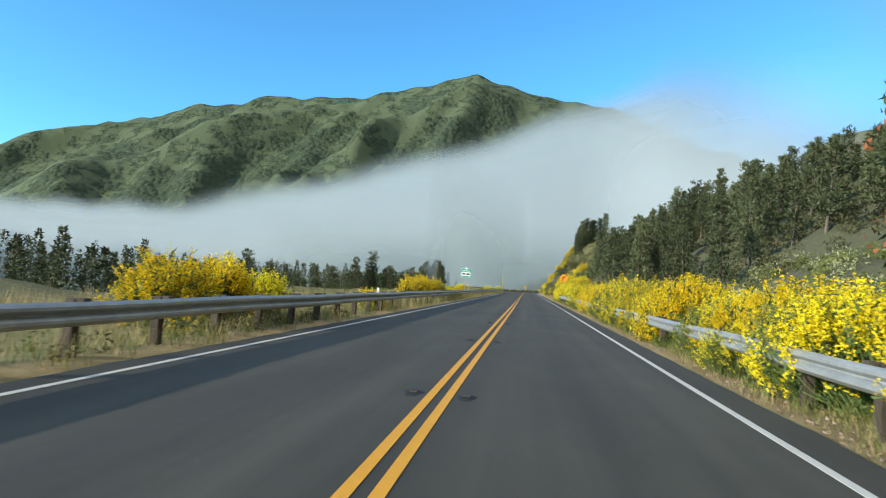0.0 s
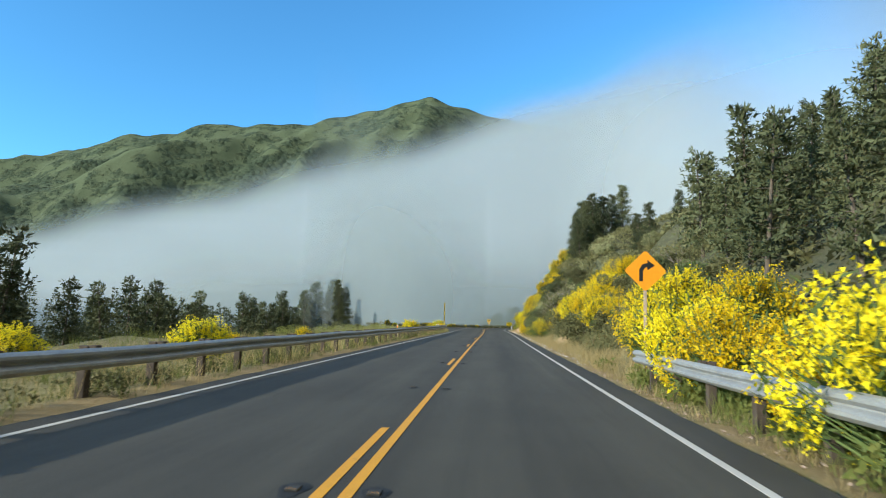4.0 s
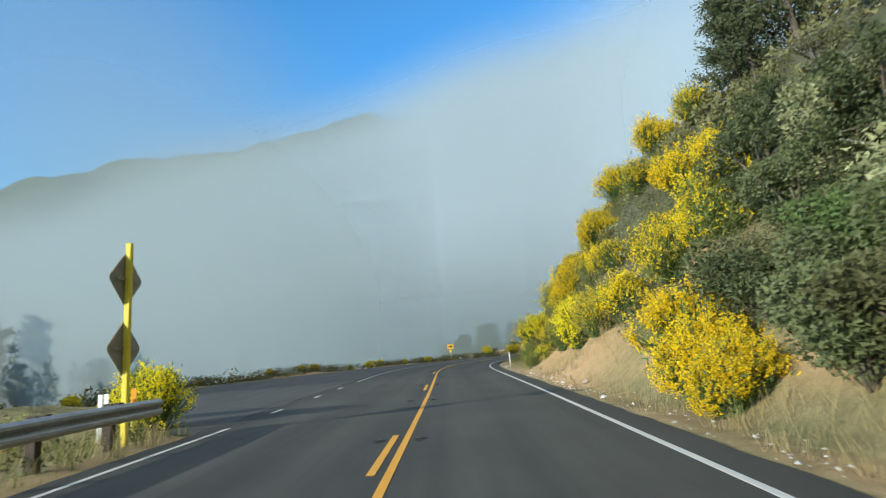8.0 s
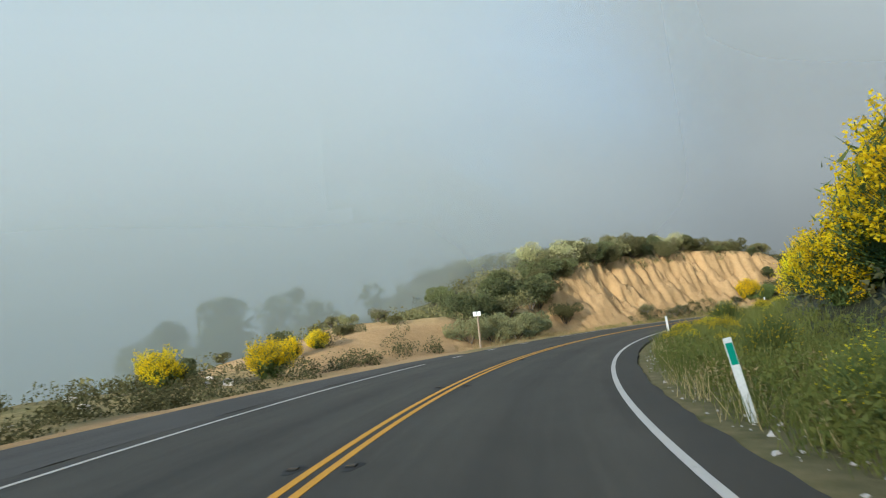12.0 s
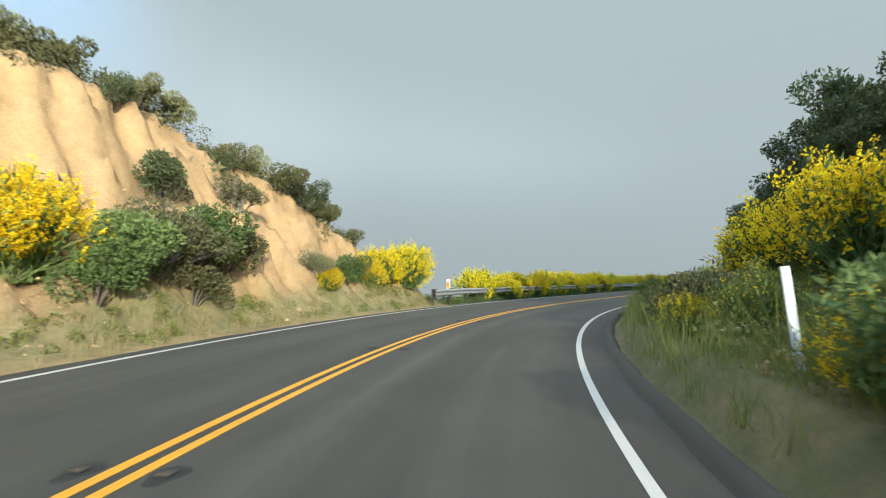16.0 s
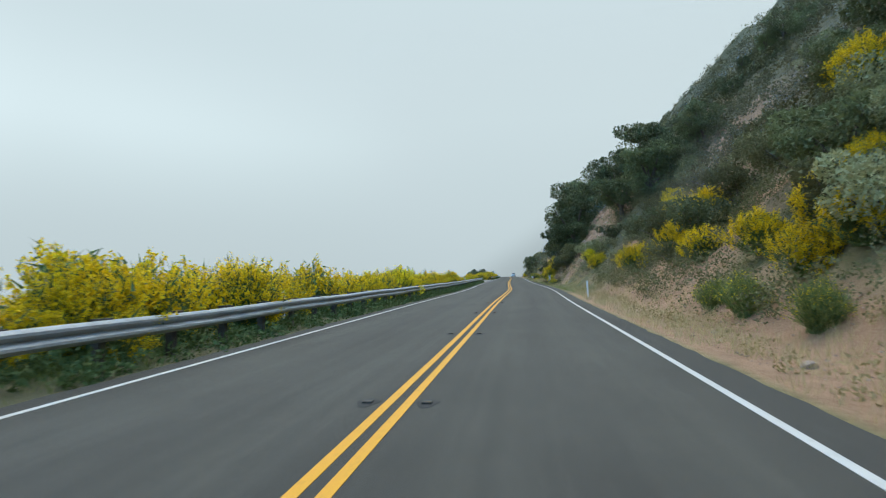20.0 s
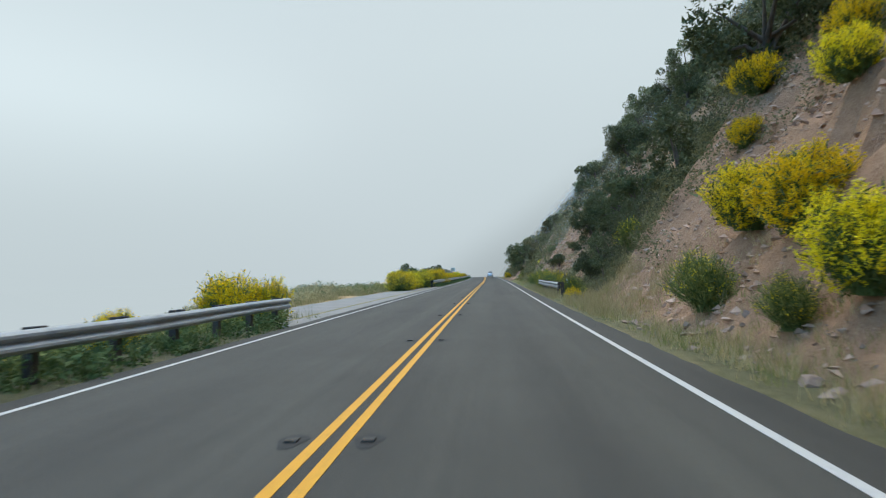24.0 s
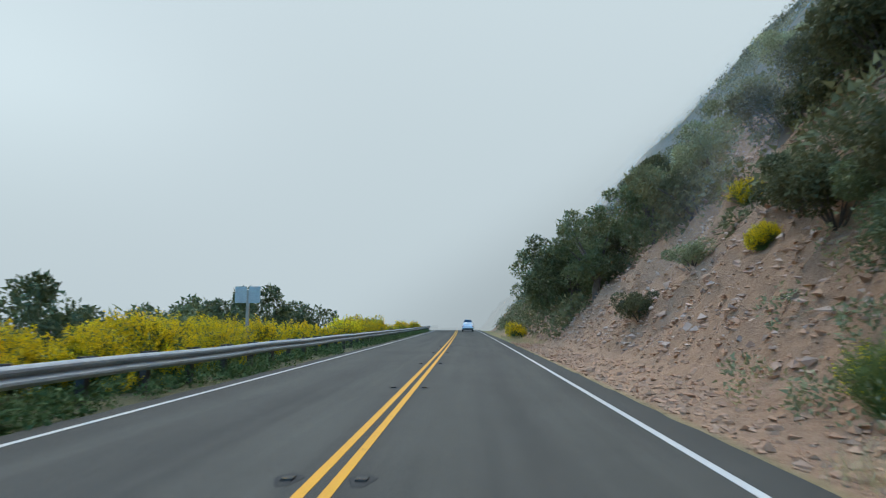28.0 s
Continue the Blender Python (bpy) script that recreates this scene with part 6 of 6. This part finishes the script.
rocks(44, 192, 232, -12.8, -10.2, 0.2, 0.6, BOULDERS, "pale weathered boulder at the edge of the turnout", "boulders at the turnout")
rocks(40, 155, 172, 4.35, 5.2, 0.05, 0.22, ROCKS, "broken brown stone at the foot of the bank", "stones on the verge")
ROCKS2 = [rock_mesh("rock", 30 + k, RUBBLE) for k in range(4)]
rocks(120, 543, 582, 4.6, 8.6, 0.1, 0.34, ROCKS2, "angular red brown rock fallen from the cut", "fallen rocks")
rocks(26, 424, 466, 5.0, 7.0, 0.1, 0.35, ROCKS, "angular brown rock fallen from the cut", "fallen rocks")
rocks(26, 96, 215, 4.5, 5.6, 0.06, 0.25, BOULDERS, "small pale stone on the verge", "stones on the verge")
rocks(30, 546, 606, 8.5, 17, 0.2, 0.55, ROCKS2, "fractured orange rock ledge standing out of the cut", "rock ledges")
rocks(30, 502, 530, 6.5, 17, 0.2, 0.55, ROCKS2, "fractured orange rock ledge standing out of the cut", "rock ledges")
rocks(20, 426, 462, 6.0, 12, 0.2, 0.5, ROCKS2, "fractured orange rock ledge standing out of the cut", "rock ledges")
rocks(12, 340, 372, 5.2, 7.5, 0.08, 0.25, ROCKS, "small red brown stone on bare earth", "fallen rocks")


def rubble(name, n, s0, s1, d0, d1, lo, hi, mat, label):
    g = np.random.default_rng(n + int(s0))
    tpl = np.array([(1, 0, 0), (-0.4, 0.8, 0.1), (-0.5, -0.7, 0), (0.1, 0.1, 0.8), (0.2, -0.3, -0.6)])
    tri = np.array([(0, 1, 3), (1, 2, 3), (2, 0, 3), (1, 0, 4), (2, 1, 4), (0, 2, 4)])
    s, d = g.uniform(s0, s1, n), g.uniform(d0, d1, n)
    c = on_ground(s, d)
    r = lo + (hi - lo) * g.random(n) ** 3
    v = (tpl[None] + g.normal(0, 0.25, (n, 5, 3))) * r[:, None, None] * np.array([1, 1, 0.7])
    a = g.uniform(0, 6.28, n)
    x = v[:, :, 0] * np.cos(a)[:, None] - v[:, :, 1] * np.sin(a)[:, None]
    y = v[:, :, 0] * np.sin(a)[:, None] + v[:, :, 1] * np.cos(a)[:, None]
    v = np.stack([x, y, v[:, :, 2] + r[:, None] * 0.2], 2) + c[:, None]
    f = (tri[None] + 5 * np.arange(n)[:, None, None]).reshape(-1, 3)
    tagged(new(name, mesh_of(name, v.reshape(-1, 3), f, mat)), label, "rubble", kind="stuff")


rubble("rubble", 7000, 541, 584, 4.35, 9.0, 0.03, 0.13, RUBBLE, "loose red brown rubble spilled to the road edge")
rubble("rubble", 3600, 510, 600, 6, 16, 0.03, 0.16, RUBBLE, "loose rock on the steep cut")
rubble("rock_face", 15000, 497, 532, 6.0, 20, 0.04, 0.2, ROCKFACE, "fractured orange rock face of the steep cut")
rubble("rock_face", 15000, 541, 606, 6.6, 19, 0.04, 0.19, ROCKFACE, "fractured orange rock face of the steep cut")
rubble("rock_face", 9000, 422, 470, 5.6, 14, 0.03, 0.17, ROCKFACE, "fractured brown rock face of the steep cut")
rubble("rubble", 2200, 420, 466, 4.8, 14, 0.03, 0.18, ROCK, "loose rock on the steep cut")
rubble("rubble", 1500, 330, 420, 4.8, 8, 0.02, 0.08, ROCK, "gravel and stones at the foot of the bank")
rubble("rubble", 1600, -6, 90, 4.2, 5.0, 0.012, 0.05, ROCK, "gravel along the road edge under the guard rail")
rubble("rubble", 1800, 90, 250, 4.3, 5.4, 0.015, 0.06, PALEROCK, "pale gravel along the road edge")
CLOD = mottled("sandy clods", (0.38, 0.25, 0.12), (0.55, 0.38, 0.2), 3, 0.95, 30, 0.7)
rubble("rubble", 1800, 246, 303, -9, -5.4, 0.02, 0.09, CLOD, "sandy clods at the foot of the cut slope")


# ---- signs and posts ----
PLASTIC = mottled("white delineator plastic", (0.68, 0.68, 0.64), (0.8, 0.8, 0.77), 4, 0.55, 30, 0.1)
ORANGE = mottled("orange sheeting", (0.8, 0.26, 0.01), (0.85, 0.32, 0.02), 6, 0.4, 60, 0.05)
SIGNYELLOW = mottled("yellow sign sheeting", (0.82, 0.42, 0.01), (0.86, 0.47, 0.02), 6, 0.4, 60, 0.05)
GREEN = mottled("green sign sheeting", (0.0, 0.25, 0.16), (0.0, 0.3, 0.2), 6, 0.4, 60, 0.05)
SIGNWHITE = mottled("white sign sheeting", (0.72, 0.74, 0.72), (0.8, 0.8, 0.79), 6, 0.4, 60, 0.05)
BLACK = material("black sign ink", (0.012, 0.012, 0.012), 0.5)
TIN = mottled("bare sign back", (0.2, 0.2, 0.18), (0.3, 0.29, 0.26), 6, 0.5, 40, 0.1, 0.5, 0.3)
YPOST = mottled("yellow painted post", (0.66, 0.5, 0.03), (0.75, 0.6, 0.06), 6, 0.6, 40, 0.2)
TIMBER = mottled("pale sign post timber", (0.3, 0.22, 0.15), (0.45, 0.35, 0.25), 6, 0.85, 50, 0.4)


def plate(name, outline, mat, thick=0.006, y=0.0, holes=0.0):
    """A flat plate in the x-z plane, its face towards -y."""
    bm = bmesh.new()
    f = bm.faces.new([bm.verts.new((x, y, z)) for x, z in outline])
    g = bmesh.ops.extrude_face_region(bm, geom=[f])
    bmesh.ops.translate(bm, vec=(0, thick, 0), verts=[v for v in g["geom"] if isinstance(v, bmesh.types.BMVert)])
    return from_bm(name, bm, mat)


def rect(w, h, cx=0.0, cz=0.0, r=0.03):
    pts = []
    for sx, sz, a0 in ((1, 1, 0), (-1, 1, 90), (-1, -1, 180), (1, -1, 270)):
        for k in range(4):
            a = radians(a0 + 30 * k)
            pts.append((cx + sx * (w / 2 - r) + r * math.cos(a), cz + sz * (h / 2 - r) + r * math.sin(a)))
    return pts


def diamond(side, cx=0.0, cz=0.0):
    h = side / math.sqrt(2)
    k = 0.04
    return [(cx + x, cz + z) for x, z in ((-k, h - k), (-h + k, k), (-h + k, -k), (-k, -h + k), (k, -h + k), (h - k, -k), (h - k, k), (k, h - k))]


def delineator(s, d, tall=0.95, tape=None, lean=(0, 0), label="white flexible delineator post beside the road", back=False):
    ob = tagged(new("delineator_post"), label, "delineator", "delineator posts")
    part("post", box_mesh("post", -0.05, 0.05, -0.012, 0.012, -0.25, tall, PLASTIC, 0.01), ob)
    if tape is not None:
        y = 0.016 if back else -0.016
        part("reflector", box_mesh("reflector", -0.04, 0.04, min(y, y + 0.003), max(y, y + 0.003), tall - 0.32, tall - 0.06, tape), ob, "reflective sheeting")
    ob.matrix_basis = stand(s, d, None, 0, 1, lean)
    return ob


for s0, d0 in ((65.1, 5.4), (180.7, 4.98), (236.5, 4.7), (262.3, 5.6), (305.5, 5.6), (328.5, 4.9), (390.8, 5.0), (482.5, 6.0)):
    delineator(s0, d0, 0.98, SIGNWHITE, (rng.normal(0, 0.03), rng.normal(0, 0.05)))
delineator(198.2, 5.5, 1.2, SIGNWHITE, (0, -0.25))
delineator(282.4, 5.5, 1.1, SIGNWHITE, (0, -0.12))
for s0, d0 in ((214.6, 4.7),):
    delineator(s0, d0, 1.0, GREEN, (0, -0.16), "white delineator post with a green reflector")
for s0, d0 in ((27.0, -6.0), (71.0, -5.9), (71.3, -6.2), (149.2, -6.0), (149.4, -6.25), (248.6, -8.0), (433.0, -5.7)):
    delineator(s0, d0, 0.98, None, (rng.normal(0, 0.03), rng.normal(0, 0.05)))
for s0, d0 in ((320.0, -5.3), (371.5, -5.7), (422.5, -5.5), (112.0, -5.65)):
    delineator(s0, d0, 1.0, ORANGE, (rng.normal(0, 0.03), rng.normal(0, 0.04)), "white delineator post with an orange reflector")

mk = tagged(new("marker_post"), "white marker post with an orange panel behind the rail", "marker post")
part("post", box_mesh("post", -0.1, 0.1, -0.012, 0.012, -0.3, 1.28, PLASTIC, 0.01), mk)
part("reflector", box_mesh("reflector", -0.07, 0.07, -0.019, -0.016, 0.82, 1.12, ORANGE), mk, "orange reflective panel")
mk.matrix_basis = stand(306.8, -5.7, None, 0.03)

# green sponsor sign on a timber post
sg = tagged(new("road_sign"), "green road sign with a white name panel on a timber post", "sign")
part("post", box_mesh("post", -0.05, 0.05, 0.012, 0.1, -0.4, 2.2, TIMBER, 0.008), sg, "pale timber post")
board = part("board", plate("board", rect(1.0, 0.84, 0, 2.42, 0.05), GREEN), sg, "green board")
part("border", plate("border", rect(0.98, 0.82, 0, 2.42, 0.05), SIGNWHITE, 0.002, -0.003), board, "white border")
part("field", plate("field", rect(0.94, 0.78, 0, 2.42, 0.045), GREEN, 0.002, -0.006), board, "green field")
panel = part("name_panel", plate("name_panel", rect(0.86, 0.38, 0, 2.32, 0.01), SIGNWHITE, 0.002, -0.009), sg, "white name panel")
for x0, x1, z0, z1 in ((-0.36, -0.06, 2.24, 2.4), (0.04, 0.36, 2.24, 2.4)):
    part("lettering_bar", plate("lettering_bar", rect(x1 - x0, z1 - z0, (x0 + x1) / 2, (z0 + z1) / 2, 0.02), BLACK, 0.002, -0.012), panel, "black lettering as a bar")
part("caption_bar", plate("caption_bar", rect(0.76, 0.06, 0, 2.62, 0.01), SIGNWHITE, 0.002, -0.009), board, "white caption as a bar")
em = part("emblem", plate("emblem", [(0, 2.7), (-0.13, 2.84), (-0.12, 2.95), (0, 2.93), (0.12, 2.95), (0.13, 2.84)], SIGNWHITE, 0.004, -0.01), sg, "white emblem plate")
sg.matrix_basis = stand(57.3, -5.1, None, 0.02, 1, (0, 0.03))


def bent_arrow(cx, cz):
    return [(cx - 0.2, cz - 0.34), (cx - 0.08, cz - 0.34), (cx - 0.08, cz + 0.0), (cx - 0.02, cz + 0.1), (cx + 0.06, cz + 0.12), (cx + 0.06, cz + 0.02), (cx + 0.3, cz + 0.18), (cx + 0.06, cz + 0.36), (cx + 0.06, cz + 0.25), (cx - 0.1, cz + 0.22), (cx - 0.2, cz + 0.04)]


# bend warning among the broom
ws = tagged(new("warning_sign"), "orange diamond bend warning sign with a black arrow", "sign")
part("post", box_mesh("post", -0.045, 0.045, 0.01, 0.1, -0.4, 3.2, TIMBER, 0.008), ws, "timber post")
wb = part("board", plate("board", diamond(0.95, 0, 2.8), ORANGE), ws, "orange diamond board")
part("arrow", plate("arrow", bent_arrow(0, 2.8), BLACK, 0.002, -0.004), wb, "black bent arrow")
ws.matrix_basis = stand(88.0, 6.1, 0.35, 0.0)

# two diamond signs seen from behind, on one yellow post
ds = tagged(new("warning_sign"), "two diamond signs on a yellow post, seen from behind", "sign")
part("post", box_mesh("post", -0.05, 0.05, -0.05, 0.05, -0.4, 3.75, YPOST, 0.008), ds, "yellow painted post")
for cz, sd in ((3.05, 0.76), (1.75, 0.76)):
    bd = part("board", plate("board", diamond(sd, 0, cz), TIN, 0.005, 0.055), ds, "bare grey sign back")
    part("face", plate("face", diamond(sd, 0, cz), SIGNYELLOW, 0.002, 0.061), bd, "yellow sheeting")
    part("brace", box_mesh("brace", -0.32, 0.32, 0.03, 0.053, cz - 0.03, cz + 0.03, TIN), bd)
ds.matrix_basis = stand(148.3, -5.15, None, 1.5, 1, (0, 0.01))
hp = tagged(new("marker_post"), "short yellow post with an orange plate at the rail end", "marker post")
part("post", box_mesh("post", -0.05, 0.05, -0.02, 0.02, -0.3, 0.85, YPOST, 0.006), hp)
part("plate", plate("plate", rect(0.11, 0.42, 0, 0.78, 0.02), ORANGE, 0.004, -0.026), hp, "orange plate")
hp.matrix_basis = stand(149.5, -5.6, None)

# one direction arrow at the outside of the bend
ar = tagged(new("arrow_sign"), "yellow arrow board over a small yellow diamond on a wooden post", "sign")
part("post", box_mesh("post", -0.05, 0.05, 0.01, 0.1, -0.4, 1.9, TIMBER, 0.008), ar, "wooden post")
ab = part("board", plate("board", rect(1.22, 0.61, 0, 2.05, 0.04), SIGNYELLOW), ar, "yellow board")
part("arrow", plate("arrow", [(-0.45, 1.97), (0.12, 1.97), (0.12, 1.86), (0.46, 2.05), (0.12, 2.24), (0.12, 2.13), (-0.45, 2.13)], BLACK, 0.002, -0.004), ab, "black arrow")
part("small_board", plate("small_board", diamond(0.42, 0, 1.42), SIGNYELLOW), ar, "small yellow diamond")
ar.matrix_basis = stand(214.6, -10.3, None, -0.32, 1, (0, -0.03))

# small white plates on a timber post past the turnout
pl = tagged(new("road_sign"), "two small white plates on a wooden post", "sign")
part("post", box_mesh("post", -0.045, 0.045, 0.01, 0.09, -0.4, 1.95, TIMBER, 0.008), pl, "wooden post")
for x in (-0.16, 0.16):
    part("plate", plate("plate", rect(0.28, 0.26, x, 2.0, 0.02), SIGNWHITE), pl, "white plate")
pl.matrix_basis = stand(240.5, -6.2, None, -0.3)
p2 = tagged(new("road_sign"), "two grey white plates on a post behind broom", "sign")
part("post", box_mesh("post", -0.045, 0.045, -0.04, 0.04, -0.4, 2.3, TIMBER, 0.008), p2, "wooden post")
for x in (-0.21, 0.21):
    part("plate", plate("plate", rect(0.36, 0.5, x, 2.15, 0.02), mottled("pale sign back", (0.4, 0.36, 0.3), (0.5, 0.46, 0.38), 6, 0.7, 40, 0.1), 0.005, -0.05), p2, "pale plate")
p2.matrix_basis = stand(559.5, -6.0, None, 0.0, 1.08)

# mile post
mp = tagged(new("mile_post"), "white mile post plate with black figures", "mile post")
part("post", box_mesh("post", -0.03, 0.03, 0.0, 0.03, -0.3, 0.9, GALV, 0.005), mp, "steel post")
mb = part("plate", plate("plate", rect(0.24, 0.78, 0, 0.86, 0.03), SIGNWHITE, 0.005, -0.008), mp, "white plate")
part("rule", plate("rule", rect(0.2, 0.03, 0, 1.08, 0.005), BLACK, 0.002, -0.011), mb, "black rule")
for w, h, z in ((0.17, 0.08, 1.165), (0.17, 0.07, 1.0), (0.1, 0.07, 0.58)):
    part("lettering_bar", plate("lettering_bar", rect(w, h, 0, z, 0.005), BLACK, 0.002, -0.011), mb, "black lettering as a bar")


def lettering(name, text, size, parent, m):
    c = bpy.data.curves.new(name, "FONT")
    c.body, c.size, c.extrude, c.align_x, c.align_y = text, size, 0.001, "CENTER", "CENTER"
    tmp = bpy.data.objects.new(name, c)
    me = bpy.data.meshes.new_from_object(tmp)
    bpy.data.objects.remove(tmp)
    me.materials.append(BLACK)
    return part(name, me, parent, "black figure", m)


for ch, off in (("3", -0.058), ("5", 0.058)):
    lettering("figure", ch, 0.2, mb, Matrix.Translation((0, -0.0115, 0.79)) @ Euler((radians(90), 0, 0)).to_matrix().to_4x4() @ Euler((0, 0, radians(-90))).to_matrix().to_4x4() @ Matrix.Translation((off, 0, 0)))
mp.matrix_basis = stand(434.4, 5.3, None, 0.0)
m2 = copy_thing(mp, stand(331.5, 5.65, None, 0.0))

# burnt stalks leaning on the far slope
stalk = tagged(new("dead_trunk"), "bare dark trunk leaning on the steep slope", "dead trunk", "dead trunks on the slope")
part("trunk", tubes_mesh("trunk", [([(0, 0, -0.4), (0.05, 0, 1.5), (-0.05, 0.05, 3.4)], [0.055, 0.042, 0.018], 6), ([(0.03, 0, 2.0), (0.4, 0.1, 2.7)], [0.016, 0.006], 4)], BARK), stalk)
stalk.matrix_basis = stand(533, 9.0, None, 0, 1, (0, -0.45))
for s0, d0, k, t in ((529, 11, 1.1, -0.4), (524, 15, 1.0, -0.3), (541, 14, 0.8, -0.35), (553, 17, 1.1, -0.2), (519, 18, 1.0, 0.2)):
    copy_thing(stalk, stand(s0, d0, None, 0, k, (0, t)))


# ---- white car ahead ----
PAINT = material("white car paint", (0.72, 0.7, 0.66), 0.4, 0, 0.25)
_v = grain(PAINT, 3)
link(PAINT, mix(PAINT, _v, (0.68, 0.66, 0.62), (0.74, 0.72, 0.68)), bsdf(PAINT).inputs["Base Color"])
bsdf(PAINT).inputs["Coat Weight"].default_value = 0.1
GLASS = material("dark car glass", (0.02, 0.025, 0.03), 0.08, 0, 0.6)
LAMP = material("red tail lamp", (0.45, 0.015, 0.012), 0.2, 0, 0.6)
RUBBER = mottled("tyre rubber", (0.018, 0.018, 0.018), (0.035, 0.035, 0.035), 10, 0.85, 60, 0.3)
ALLOY = material("wheel alloy", (0.5, 0.5, 0.52), 0.35, 0.8)
car = tagged(new("car"), "white compact car driving ahead on the road", "car")


def loft(name, sections, mat):
    """A body through cross sections: y, half width low, half width high, z low, z high."""
    bm = bmesh.new()
    rings = []
    for y, wl, wh, z0, z1 in sections:
        ring = [(-wl, z0 + 0.06), (-wl - 0.01, (z0 + z1) / 2), (-wh, z1 - 0.05), (-wh + 0.08, z1), (wh - 0.08, z1), (wh, z1 - 0.05), (wl + 0.01, (z0 + z1) / 2), (wl, z0 + 0.06), (wl - 0.1, z0), (-wl + 0.1, z0)]
        rings.append([bm.verts.new((x, y, z)) for x, z in ring])
    for a, b in zip(rings, rings[1:]):
        for k in range(10):
            bm.faces.new((a[k], a[(k + 1) % 10], b[(k + 1) % 10], b[k]))
    bm.faces.new(rings[0][::-1])
    bm.faces.new(rings[-1])
    return from_bm(name, bm, mat, True)


body = part("body", loft("body", [(-2.12, 0.7, 0.62, 0.42, 0.86), (-2.02, 0.84, 0.78, 0.3, 1.02), (-1.4, 0.88, 0.84, 0.24, 1.02), (0, 0.88, 0.86, 0.22, 0.98), (1.3, 0.87, 0.82, 0.24, 0.94), (2.0, 0.78, 0.68, 0.32, 0.78), (2.15, 0.6, 0.5, 0.42, 0.64)], PAINT), car, "white body")
part("cabin", loft("cabin", [(-1.95, 0.72, 0.66, 0.9, 1.08), (-1.55, 0.76, 0.56, 0.9, 1.42), (-0.6, 0.78, 0.56, 0.9, 1.5), (0.3, 0.78, 0.56, 0.9, 1.47), (1.15, 0.74, 0.68, 0.86, 0.98)], PAINT), car, "white roof and pillars")
part("rear_window", plate("rear_window", [(-0.6, 1.07), (0.6, 1.07), (0.47, 1.36), (-0.47, 1.36)], GLASS, 0.01), car, "dark rear glass", Matrix.Translation((0, -1.97, 0)) @ Matrix(((1, 0, 0, 0), (0, 1, 1.02, -1.06), (0, 0, 1, 0), (0, 0, 0, 1))))
for x in (-0.7, 0.7):
    part("tail_lamp", box_mesh("tail_lamp", x - 0.13, x + 0.13, -2.1, -1.98, 0.74, 0.92, LAMP, 0.02), car, "red tail lamp")
part("bumper", box_mesh("bumper", -0.78, 0.78, -2.18, -2.02, 0.32, 0.52, BLACK, 0.03), car, "dark lower bumper")
part("number_plate", box_mesh("number_plate", -0.16, 0.16, -2.155, -2.14, 0.62, 0.76, SIGNWHITE, 0.004), car, "plain pale number plate")


def ring_mesh(name, r0, r1, w, mat):
    vs, fs = [], []
    prof = [(r0, -w / 2), (r1 - 0.02, -w / 2), (r1, -w / 4), (r1, w / 4), (r1 - 0.02, w / 2), (r0, w / 2)]
    for k in range(24):
        a = 2 * math.pi * k / 24
        vs += [(x, r * math.cos(a), r * math.sin(a)) for r, x in prof]
    for k in range(24):
        for j in range(6):
            a, b = k * 6 + j, k * 6 + (j + 1) % 6
            fs.append((a, b, (b + 6) % 144, (a + 6) % 144))
    return mesh_of(name, vs, fs, mat)


for x in (-0.78, 0.78):
    for y in (-1.3, 1.35):
        wh = part("wheel", ring_mesh("tyre", 0.2, 0.31, 0.19, RUBBER), car, "black tyre", Matrix.Translation((x, y, 0.31)))
        part("rim", ring_mesh("rim", 0.03, 0.2, 0.15, ALLOY), wh, "alloy rim")
car.matrix_basis = stand(634, 1.75, 0.0)
